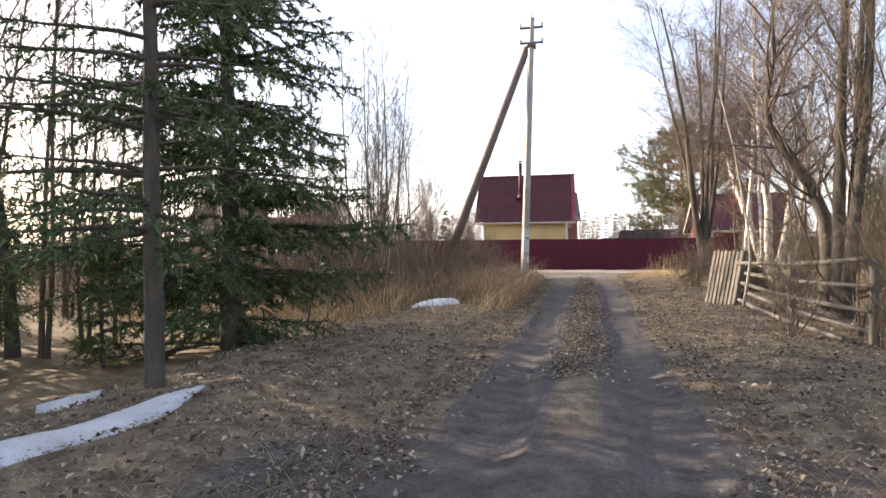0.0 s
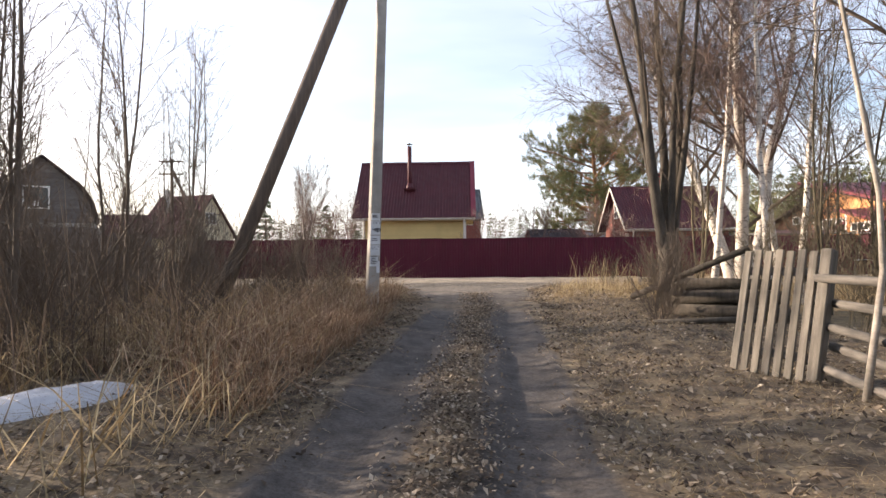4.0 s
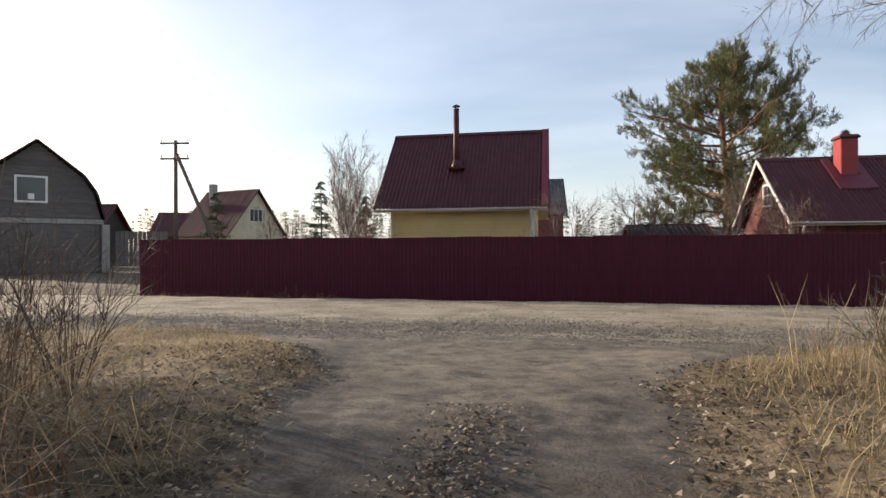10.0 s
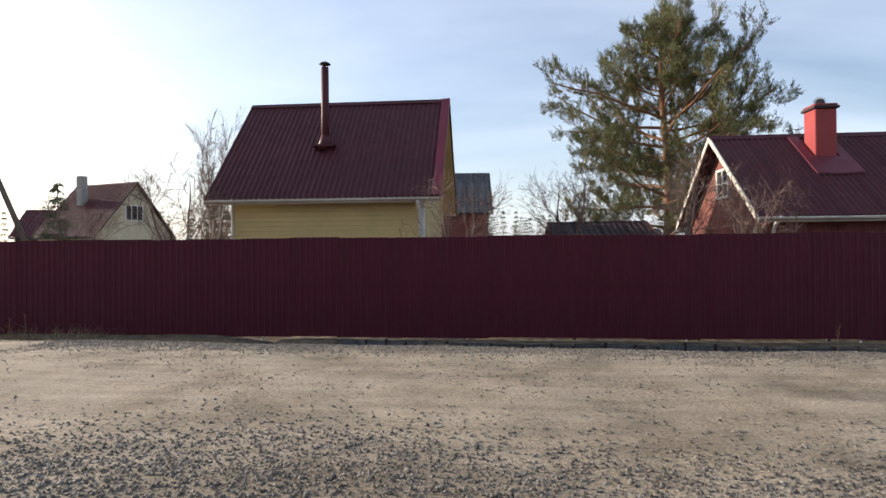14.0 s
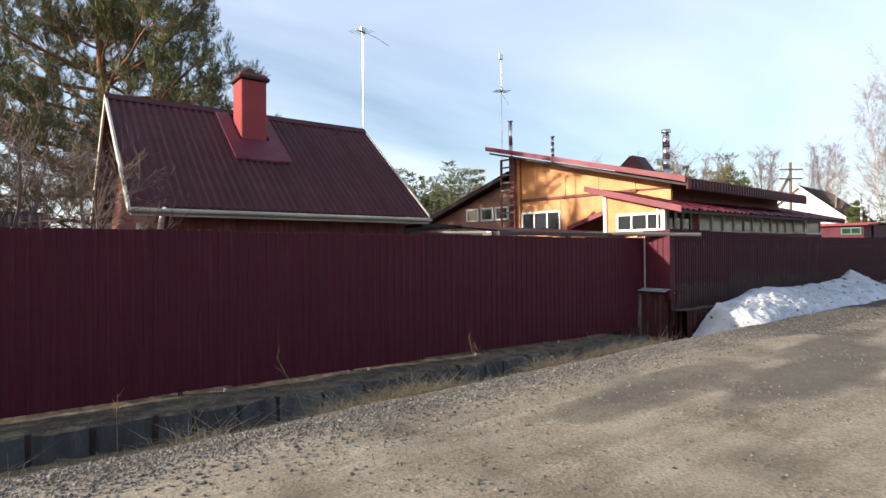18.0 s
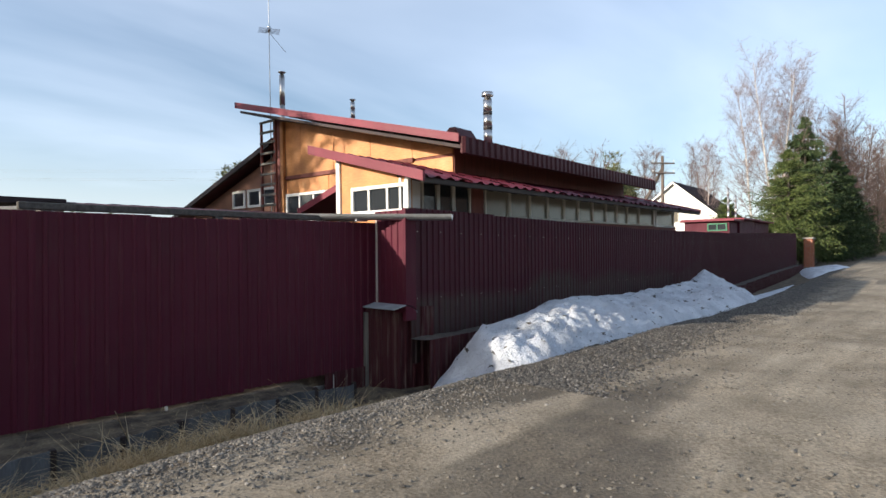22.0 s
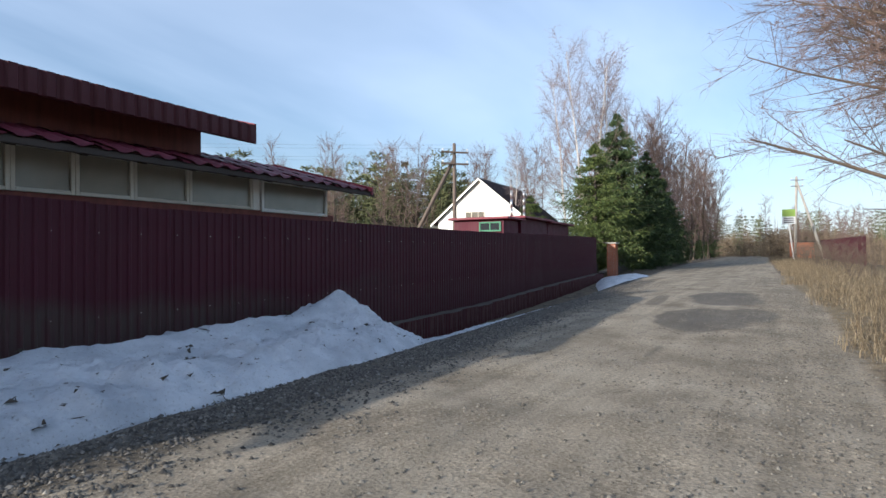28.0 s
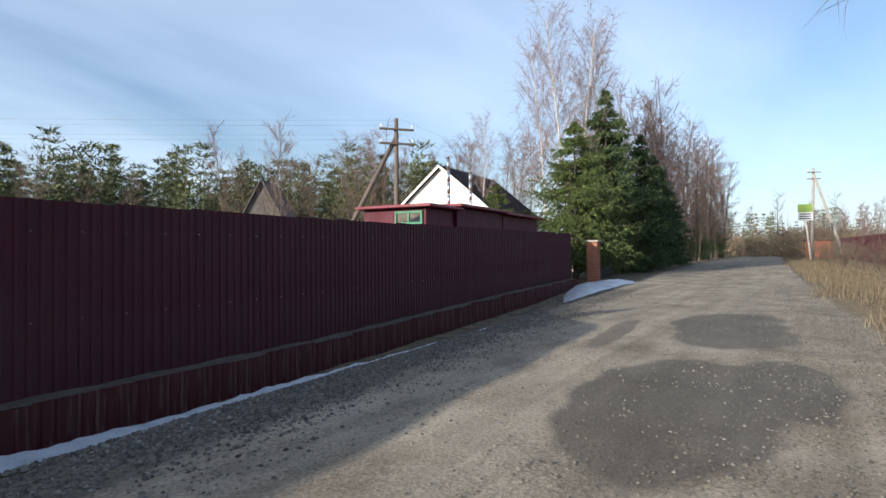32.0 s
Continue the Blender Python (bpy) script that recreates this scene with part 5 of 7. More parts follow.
def wood_pole(m, H, label, arms=(0.25, 0.9), strut=None, arm=0.75, r=0.13):
    p = empty("utility_pole", m, label, "utility pole")
    Geo().tube([(0, 0, -0.2), (0, 0, H * 0.5), (0, 0, H)], [r, r * 0.9, r * 0.75], 10).ob("shaft", M_pole_wood, p, "", True)
    for d in arms:
        Geo().box(-arm, arm, -0.05 - r, 0.05 - r, H - d - 0.05, H - d + 0.05, c=0.01).ob("crossarm", M_pole_wood, p)
        for x in (-arm + 0.08, arm - 0.08):
            Geo().tube([(x, -r, H - d), (x, -r, H - d + 0.12), (x, -r, H - d + 0.13), (x, -r, H - d + 0.22)], [0.015, 0.015, 0.055, 0.04], 8).ob("insulator", M_white, p)
    if strut:
        Geo().tube([(strut[0], strut[1], -0.2), (0.05, 0, H - 0.8)], [r, r * 0.8], 8).ob("strut", M_pole_wood, p, "", True)
    return p


wood_pole(pose(-19.3, 11.4, 0.1, 0, 0, 10), 7.9, "old timber utility pole with crossarms and a raking strut", (0.2, 1.1), (3.4, -0.6), 0.85)
wood_pole(pose(55.7, 10.8, 0.3, 0, 0, -40), 7.9, "timber utility pole with two crossarms and a raking strut", (0.55, 1.25), (-3.6, 0.8), 0.85)
far_pole = wood_pole(pose(114.8, -6.2, 0.9, 0, 1.5, -70), 10.9, "pale leaning concrete utility pole far down the road", (0.5, 1.3), (2.6, -2.4), 0.75, 0.19)
for piece in far_pole.children:
    if piece.name.startswith(("shaft", "strut")):
        piece.data.materials[0] = M_concrete
bs = empty("bus_stop_sign", pose(108, -6.1, 0.8, 0, 0, -80), "leaning post with a green and white road sign", "sign")
Geo().tube([(0, 0, 0), (-0.6, 0, 5.6)], 0.08, 8).ob("post", M_white, bs)
Geo().box(-1.2, 0.2, -0.14, -0.06, 4.4, 5.3, c=0.02).ob("lower_panel", M_paper, bs)
Geo().box(-1.2, 0.2, -0.14, -0.06, 5.32, 6.2, c=0.02).ob("upper_panel", plain("yellow_green_sign", (0.22, 0.34, 0.06), 0.5, var=0.1), bs, "yellow-green panel")
for k in range(3):
    Geo().box(-1.05, 0.05, -0.16, -0.145, 4.55 + k * 0.25, 4.67 + k * 0.25).ob("text_bar", M_ink, bs)
hut = empty("brick_hut", pose(122, -6.9, 1.0), "low orange brick hut beside the road", "hut")
Geo().box(-1.2, 1.2, -1.6, 1.4, 0, 2.2, c=0.03).ob("wall", M_brick, hut)
Geo().box(-1.4, 1.4, -1.8, 1.6, 2.2, 2.35, c=0.03).ob("roof", M_darkroof, hut)
rf = empty("sheet_fence", pose(80, -11.0, 0.55, 0, 0, 3), "dark maroon sheet fence across the road", "fence")
for i in range(36):
    place("fence_panel", panel2, rf, m=pose(i * 1.085, 0, 0.015 * i))

# wires
wires = empty("power_wires", pose(0, 0, 0), "sagging power wires between the poles", "wire")
for i, (dx, dz) in enumerate(((-0.6, 0), (0.6, 0), (-0.6, -0.7), (0.6, -0.7))):
    for p0, p1 in (((55.7, 10.8, 8.0), (90, 14.0, 9.0)), ((55.7, 10.8, 8.0), (20, 60, 9.0))):
        pts = [tuple(np.array(p0) * (1 - t) + np.array(p1) * t + np.array((dx * 0.4, dx, dz - 1.6 * t * (1 - t)))) for t in np.linspace(0, 1, 12)]
        Geo().tube(pts, 0.004, 3, False).ob("wire", M_soot, wires)

# brick gate pillar and dark board fence beyond the second fence
pil = empty("gate_pillar", pose(62.0, 3.15, gz(62.0, 2.0)), "orange brick gate pillar with a flat cap", "pillar")
Geo().box(-0.25, 0.25, -0.25, 0.25, -0.2, 2.0).ob("core", M_mortar, pil)
brick_me = Geo().box(-0.125, 0.125, -0.06, 0.06, 0.006, 0.069, c=0.006).mesh("brick")
brick_me.materials.append(M_brick)
for k in range(26):
    z = k * 0.076
    for j, (x, y, r) in enumerate(((-0.135, -0.215, 0), (0.135, -0.215, 0), (-0.135, 0.215, 0), (0.135, 0.215, 0), (-0.215, 0, 90), (0.215, 0, 90))):
        if k % 2:
            x, y, r = y, x, 90 - r
        place("brick", brick_me, pil, m=pose(x, y, z, 0, 0, r))
Geo().box(-0.34, 0.34, -0.34, 0.34, 1.99, 2.08, c=0.02).ob("cap", M_mortar, pil)
bf = empty("board_fence", pose(62.8, 3.4, 0, 0, 0, 6), "weathered dark board fence under the spruces", "fence")
for i in range(90):
    zz = gz(62.8 + i * 0.2, 3.4)
    Geo().box(i * 0.21, i * 0.21 + 0.15, -0.012, 0.012, zz - 0.1, zz + 1.35 + 0.06 * math.sin(i * 2.3), c=0.004).ob("board", M_darkwood, bf)
for z in (0.5, 1.2):
    Geo().box(0, 19, 0.014, 0.05, z + 0.35, z + 0.43).ob("rail", M_darkwood, bf)

# ---- trees ----
def tubes(name, lines, sides, mat, parent=None, smooth_=True):
    """Many tapered tubes in one mesh. lines: list of (points (k, 3), radii (k,)), grouped by k."""
    groups = {}
    for p, r in lines:
        groups.setdefault(len(p), []).append((p, r))
    V, F, n = [], [], 0
    ang = np.arange(sides) * 2 * math.pi / sides
    for k, items in groups.items():
        P = np.array([p for p, r in items], float)
        R = np.array([r for p, r in items], float)
        D = np.gradient(P, axis=1)
        D /= np.linalg.norm(D, axis=2, keepdims=True) + 1e-9
        up = np.where(np.abs(D[:, :1, 2:3]) < 0.8, np.array((0, 0, 1.0)), np.array((1.0, 0, 0)))
        A = np.cross(D, np.broadcast_to(up, D.shape))
        A /= np.linalg.norm(A, axis=2, keepdims=True) + 1e-9
        B = np.cross(D, A)
        ring = A[:, :, None] * np.cos(ang)[:, None] + B[:, :, None] * np.sin(ang)[:, None]
        v = P[:, :, None] + ring * R[:, :, None, None]
        N = len(items)
        idx = np.arange(N * k * sides).reshape(N, k, sides) + n
        nxt = np.roll(idx, -1, axis=2)
        f = np.stack([idx[:, :-1], nxt[:, :-1], nxt[:, 1:], idx[:, 1:]], -1).reshape(-1, 4)
        V.append(v.reshape(-1, 3))
        F.append(f)
        n += N * k * sides
    V, F = np.concatenate(V), np.concatenate(F)
    me = bpy.data.meshes.new(name)
    me.vertices.add(len(V))
    me.vertices.foreach_set("co", V.astype(np.float32).ravel())
    me.loops.add(F.size)
    me.loops.foreach_set("vertex_index", F.astype(np.int32).ravel())
    me.polygons.add(len(F))
    me.polygons.foreach_set("loop_start", np.arange(0, F.size, 4, dtype=np.int32))
    me.polygons.foreach_set("loop_total", np.full(len(F), 4, np.int32))
    me.polygons.foreach_set("use_smooth", [smooth_] * len(F))
    me.update(calc_edges=True)
    me.materials.append(mat)
    return place(name, me, parent)


def grow(rng, out, p, d, length, r, level, top, wob=0.12, rise=0.15, kids=(5, 5, 4), angle=(30, 55), ratio=(0.45, 0.7), k=None, start=0.25, taper=0.35, rtwig=0.004):
    """A branch as a bent line, and its side branches up to the level top."""
    k = k or (8 if level == 0 else 5 if level == 1 else 3)
    pts, dirs = [np.array(p, float)], []
    d = np.array(d, float)
    seg = length / (k - 1)
    for i in range(k - 1):
        d = d + rng.normal(0, wob, 3) + np.array((0, 0, rise * (0.5 if level == 0 else 1.0)))
        d /= np.linalg.norm(d)
        pts.append(pts[-1] + d * seg)
        dirs.append(d.copy())
    dirs.append(dirs[-1])
    t = np.linspace(0, 1, k)
    rad = np.maximum(r * (1 - (1 - taper) * t), rtwig)
    out.setdefault(level, []).append((np.array(pts), rad))
    if level >= top:
        return
    n = kids[min(level, len(kids) - 1)]
    for i in range(n):
        s = start + (0.98 - start) * (i + rng.random()) / n
        f = s * (k - 1)
        j = min(int(f), k - 2)
        q = pts[j] + (pts[j + 1] - pts[j]) * (f - j)
        base = dirs[j]
        side = np.cross(base, rng.normal(0, 1, 3))
        side /= np.linalg.norm(side) + 1e-9
        a = radians(rng.uniform(*angle))
        nd = base * math.cos(a) + side * math.sin(a)
        rr = max(rtwig, (r * (1 - (1 - taper) * s)) * rng.uniform(0.28, 0.46))
        grow(rng, out, q, nd, length * rng.uniform(*ratio) * (1.15 - 0.55 * s), rr, level + 1, top, wob * 1.15, rise, kids, angle, ratio, None, 0.2, 0.3, rtwig)


def sprays(rng, lines, per_m, L, w, subs=3, rise=0.25, spread=0.7, lo=0.12):
    """Fine twigs along branches: bent, tapering ribbons with side shoots, as loose triangles."""
    C, D = along(rng, lines, per_m, lo)

    def ribbons(C, D, L, w):
        n = len(C)
        s = np.cross(D, rng.normal(0, 1, (n, 3)))
        s /= np.linalg.norm(s, axis=1)[:, None] + 1e-9
        b = rng.normal(0, 0.28, (n, 3))
        b[:, 2] += rise
        P1 = C + D * L * 0.5
        D1 = D + b
        P2 = P1 + D1 * L * 0.5
        T = [np.stack([C - s * w, C + s * w, P1 + s * w * 0.7], 1), np.stack([C - s * w, P1 + s * w * 0.7, P1 - s * w * 0.7], 1), np.stack([P1 - s * w * 0.7, P1 + s * w * 0.7, P2], 1)]
        return np.concatenate(T), C, P1, P2

    def turn(D, k):
        d = D + rng.normal(0, k, D.shape)
        d[:, 2] += rise * 0.6
        return d / (np.linalg.norm(d, axis=1)[:, None] + 1e-9)

    Ls = L * rng.uniform(0.45, 1.25, (len(C), 1))
    D = turn(D, spread)
    T, C, P1, P2 = ribbons(C, D, Ls, w * 0.5)
    out = [T]
    for k in range(subs):
        u = rng.uniform(0.15, 0.9, (len(C), 1))
        q = np.where(u < 0.5, C + (P1 - C) * u * 2, P1 + (P2 - P1) * (u * 2 - 1))
        out.append(ribbons(q, turn(D, spread * 0.75), Ls * rng.uniform(0.35, 0.7, (len(C), 1)), w * 0.38)[0])
    return np.concatenate(out)


def bare_tree(name, label, m, seed, H, r, stems=1, spread=0.12, top=3, kids=(14, 6, 5), bark=M_bark, twig=M_twig, angle=(30, 58), ratio=(0.30, 0.5), rise=0.12, start=0.3, wob=0.08, category="tree", sides=8, group="", rtwig=0.004, lean=(0, 0), split=False, spray=None):
    rng = np.random.default_rng(seed)
    t = empty(name, m, label, category, group)
    out = {}
    for s in range(stems):
        a = rng.uniform(0, 6.28)
        off = 0.0 if stems == 1 else r * 0.9
        d = np.array((spread * math.cos(a + s * 2.4) + lean[0], spread * math.sin(a + s * 2.4) + lean[1], 1.0))
        grow(rng, out, (off * math.cos(a + s * 2.4), off * math.sin(a + s * 2.4), -0.15), d / np.linalg.norm(d), H * rng.uniform(0.85, 1.0), r * rng.uniform(0.75, 1.0), 0, top,
             wob, rise, kids, angle, ratio, 10, start, 0.18, rtwig)
    for i, line in enumerate(out[0]):
        p, rr = line
        rr = rr.copy()
        rr[0] *= 1.35
        tubes("trunk", [(p, rr)], sides, bark, t)
    fine = []
    if split:
        for line in out[1]:
            tubes("limb", [line], 5, bark if r > 0.12 else twig, t)
    else:
        fine += out.get(1, [])
    for lv in (2, 3, 4):
        fine += out.get(lv, [])
    tagged(tubes("crown", fine, 3, twig, t), kind="stuff")
    if spray:
        ends = out.get(top, []) + out.get(top - 1, []) + [(p[len(p) // 2:], q[len(p) // 2:]) for p, q in out[0]]
        soup("twig_mass", sprays(rng, ends, *spray), twig, "", "", "stuff", t)
    return t


def fork_tree(name, label, m, seed, r, zf, n, tilt, L, rs, kids, spray, bark=M_bark, twig=M_twig, low=3, angle=(25, 50), ratio=(0.2, 0.36), category="tree"):
    """A short trunk that forks at zf into n steep stems, with a few low boughs."""
    rng = np.random.default_rng(seed)
    t = empty(name, m, label, category)
    trunk = np.array([(0.04 * math.sin(2 * z), 0.03 * math.cos(3 * z), z) for z in np.linspace(-0.2, zf + 0.25, 6)])
    tubes("trunk", [(trunk, np.array([r * 1.35, r * 1.05, r, r, r * 1.08, r * 0.8]))], 12, bark, t)
    out = {}
    for k in range(n):
        a = k * 2.4 + rng.uniform(-0.4, 0.4)
        q = tilt * rng.uniform(0.35, 1.15)
        d = np.array((q * math.cos(a), q * math.sin(a), 1.0))
        grow(rng, out, (0.5 * r * math.cos(a), 0.5 * r * math.sin(a), zf * rng.uniform(0.82, 1.0)), d / np.linalg.norm(d), L * rng.uniform(0.7, 1.0), rs * rng.uniform(0.6, 1.0), 0, 2, 0.035, 0.05, kids, angle, ratio, 10, 0.15, 0.16, 0.006)
    for k in range(low):
        a = rng.uniform(0, 6.28)
        d = np.array((math.cos(a), math.sin(a), rng.uniform(0.15, 0.6)))
        grow(rng, out, (0, 0, zf * rng.uniform(0.7, 1.2)), d / np.linalg.norm(d), L * 0.40, rs * 0.40, 1, 2, 0.10, 0.08, kids, angle, ratio, 7, 0.2, 0.2, 0.006)
    for line in out[0]:
        tubes("stem", [line], 8, bark, t)
    for p, q in out[1]:
        tubes("limb", [(p, np.maximum(q * 0.55, 0.006))], 4, twig, t)
    tagged(tubes("crown", [(p, np.maximum(q * 0.6, 0.005)) for p, q in out[2]], 3, twig, t), kind="stuff")
    ends = out[2] + out[1] + [(p[5:], q[5:]) for p, q in out[0]]
    soup("twig_mass", sprays(rng, ends, *spray), twig, "", "", "stuff", t)
    return t


def needles(rng, C, D, length, width, spread=0.7):
    """Thin triangles that leave the points C about the directions D."""
    n = len(C)
    d = D + rng.normal(0, spread, (n, 3))
    d /= np.linalg.norm(d, axis=1)[:, None] + 1e-9
    s = np.cross(d, rng.normal(0, 1, (n, 3)))
    s /= np.linalg.norm(s, axis=1)[:, None] + 1e-9
    L = length * rng.uniform(0.6, 1.2, (n, 1))
    w = width * rng.uniform(0.7, 1.3, (n, 1))
    return np.stack([C - s * w * 0.5, C + s * w * 0.5, C + d * L], 1)


def along(rng, lines, per_m, lo=0.15):
    """Points scattered along lines, with the lines' directions."""
    C, D = [], []
    for p, r in lines:
        seg = np.diff(p, axis=0)
        ln = np.linalg.norm(seg, axis=1)
        n = max(1, int(ln.sum() * per_m))
        u = lo + (1 - lo) * rng.random(n)
        f = u * (len(p) - 1)
        j = np.minimum(f.astype(int), len(p) - 2)
        C.append(p[j] + (p[j + 1] - p[j]) * (f - j)[:, None])
        D.append(seg[j] / (ln[j][:, None] + 1e-9))
    return np.concatenate(C), np.concatenate(D)


def spruce(name, label, m, seed, H, R, z0=0.5, whorls=26, per=7, mat=M_spruce, per_m=85, nl=0.09, nw=0.022, droop=0.55, r=0.14, sub=7):
    rng = np.random.default_rng(seed)
    t = empty(name, m, label, "tree")
    trunk = np.array([(0.03 * math.sin(z), 0.03 * math.cos(1.7 * z), z) for z in np.linspace(-0.2, H, 12)])
    tubes("trunk", [(trunk, np.linspace(r * 1.25, 0.015, 12))], 9, M_bark, t)
    lim, tw = [], []
    for i in range(whorls):
        f = i / (whorls - 1)
        z = z0 + (H - z0 - 0.15) * min(1.0, max(0.0, f + rng.normal(0, 0.012)))
        L = R * (1 - f) ** 0.8 * (0.75 + 0.25 * min(1, f * 6)) + 0.12
        for j in range(per):
            a = rng.uniform(0, 6.28)
            ll = L * rng.uniform(0.35, 1.22)
            s = np.linspace(0, 1, 6)
            x = ll * s
            zz = z + ll * (rng.uniform(0.0, 0.3) * s - droop * s ** 2 + 0.32 * s ** 3.2) + rng.normal(0, 0.10) * H / 10
            p = np.stack([x * math.cos(a), x * math.sin(a), zz], 1)
            lim.append((p, np.linspace(0.016 + 0.008 * ll, 0.004, 6)))
            for q in range(sub):
                u = 0.25 + 0.72 * (q + rng.random()) / sub
                c = p[min(int(u * 5), 4)] + (p[min(int(u * 5), 4) + 1] - p[min(int(u * 5), 4)]) * (u * 5 % 1)
                sg = -1 if q % 2 else 1
                b = a + sg * rng.uniform(0.6, 1.1)
                tl = (0.16 + 0.30 * ll * (1.1 - u)) * rng.uniform(0.7, 1.2)
                e = np.linspace(0, 1, 4)
                tp = np.stack([c[0] + tl * e * math.cos(b), c[1] + tl * e * math.sin(b), c[2] - tl * (0.25 * e + 0.35 * e ** 2)], 1)
                tw.append((tp, np.linspace(0.005, 0.002, 4)))
    tagged(tubes("bough_mass", lim, 4, M_bark, t), kind="stuff")
    C, D = along(rng, lim + tw, per_m, 0.08)
    tri = needles(rng, C, D, nl, nw, 0.75)
    o = soup("needles", tri, mat, "", "", "", t)
    return t


def pine(name, label, m, seed, H, R, z0=0.25, mat=M_pine, tufts=3600, per=34, nl=0.20, nw=0.026, r=0.22):
    rng = np.random.default_rng(seed)
    t = empty(name, m, label, "tree")
    out = {}
    trunk = np.array([(0.12 * math.sin(0.5 * z), 0.10 * math.cos(0.7 * z), z) for z in np.linspace(-0.2, H * 0.93, 12)])
    tubes("trunk", [(trunk, np.linspace(r * 1.2, r * 0.25, 12))], 9, M_pinebark, t)
    ends = []
    n = 58
    for i in range(n):
        f = z0 + (0.98 - z0) * (i + rng.random()) / n
        a = i * 2.4 + rng.uniform(-0.4, 0.4)
        L = R * float(np.interp(f, (0.1, 0.22, 0.42, 0.7, 0.88, 1.0), (0.45, 0.7, 1.0, 0.66, 0.36, 0.12))) * rng.uniform(0.6, 1.08)
        d = np.array((math.cos(a), math.sin(a), 0.02 + 0.55 * f ** 2))
        grow(rng, out, (0, 0, f * H * 0.93), d / np.linalg.norm(d), L, 0.022 + 0.010 * L, 1, 3, 0.12, 0.07, (0, 12, 5), (30, 65), (0.28, 0.46), 6, 0.18, 0.3, 0.008)
    for line in out[1]:
        tubes("limb", [line], 5, M_pinebark, t)
    tagged(tubes("branch_mass", out[2] + out[3], 3, M_pinebark, t), kind="stuff")
    C0, D0 = along(rng, out[2] + out[3], 13, 0.35)
    k = rng.permutation(len(C0))[:tufts]
    C0, D0 = C0[k], D0[k]
    ax = D0 * 0.5 + np.array((0, 0, 0.6)) + rng.normal(0, 0.25, (len(C0), 3))
    C = np.repeat(C0, per, axis=0) + np.repeat(ax, per, axis=0) * rng.random((len(C0) * per, 1)) * 0.30
    C = C + rng.normal(0, 0.03, C.shape)
    soup("needles", needles(rng, C, np.repeat(ax, per, axis=0) * 1.5, nl, nw, 0.6), mat, "", "", "", t)
    return t


def at(x, y, rz=0.0, s=1.0):
    return pose(x, y, gz(x, y), 0, 0, rz) @ Matrix.Diagonal((s, s, s, 1))


def stand(tree, spots):
    """Copies of a tree at (x, y, turn, size)."""
    for x, y, rz, s in spots:
        c = copy_thing(tree, at(x, y, rz))
        c.scale = (s, s, s)


# big many-stemmed tree beside the lane, and its neighbours
fork_tree("old_willow", "old many-stemmed willow with cracked bark beside the lane", at(5.45, -17.6), 11, 0.20, 1.2, 6, 0.17, 9.8, 0.115, (14, 7), (5, 0.85, 0.007, 4, 0.05, 0.65), low=0)
fork_tree("aspen", "tall bare tree with three grey trunks behind the rail fence", at(5.95, -25.4), 12, 0.17, 0.35, 3, 0.075, 12.0, 0.135, (18, 7), (7, 0.65, 0.007, 4, 0.05, 0.7), low=4)
lean_rng = np.random.default_rng(14)
lt = empty("leaning_tree", at(6.1, -24.4), "bent mossy tree with a snapped top leaning over the rail fence", "tree")
lp = np.array([(0.0, 0, -0.2), (0.03, 0, 1.0), (-0.02, 0, 1.9), (-0.30, 0.02, 2.6), (-0.70, 0.05, 3.25), (-1.0, 0.05, 3.75), (-1.05, 0.0, 4.3), (-0.90, 0, 5.2), (-0.95, 0, 6.4)])
tubes("trunk", [(lp, np.array([0.16, 0.13, 0.12, 0.115, 0.10, 0.085, 0.05, 0.03, 0.015]))], 9, M_bark, lt)
lo_ = {}
for k in range(30):
    f = lean_rng.uniform(2.0, 7.6)
    q = lp[int(f)] + (lp[int(f) + 1] - lp[int(f)]) * (f % 1)
    a = lean_rng.uniform(0, 6.28)
    d = np.array((math.cos(a), math.sin(a), lean_rng.uniform(0.3, 1.5)))
    grow(lean_rng, lo_, q, d / np.linalg.norm(d), lean_rng.uniform(1.2, 2.8), 0.028, 1, 2, 0.14, 0.08, (0, 8), (30, 60), (0.28, 0.5), 6, 0.2, 0.25, 0.006)
for line in lo_[1]:
    tubes("limb", [line], 5, M_twig, lt)
tagged(tubes("crown", lo_[2], 3, M_twig, lt), kind="stuff")
soup("twig_mass", sprays(lean_rng, lo_[1] + lo_[2], 8, 0.45, 0.007, 3, 0.1, 0.7), M_twig, "", "", "stuff", lt)
birch = bare_tree("birch", "slender white birch with bare twigs", at(7.2, -15.5), 21, 12.0, 0.085, 1, 0.05, 2, (24, 8), M_birch, M_twig_red, (28, 52), (0.16, 0.28), 0.08, 0.25, 0.04, group="birches by the lane", rtwig=0.006, spray=(8, 0.75, 0.008, 4, -0.25, 0.6))
stand(birch, ((8.4, -16.8, 70, 0.9), (6.9, -18.6, 150, 0.8), (9.8, -13.5, 200, 1.0), (8.0, -20.5, 20, 0.75), (11.5, -17.5, 310, 0.95)))
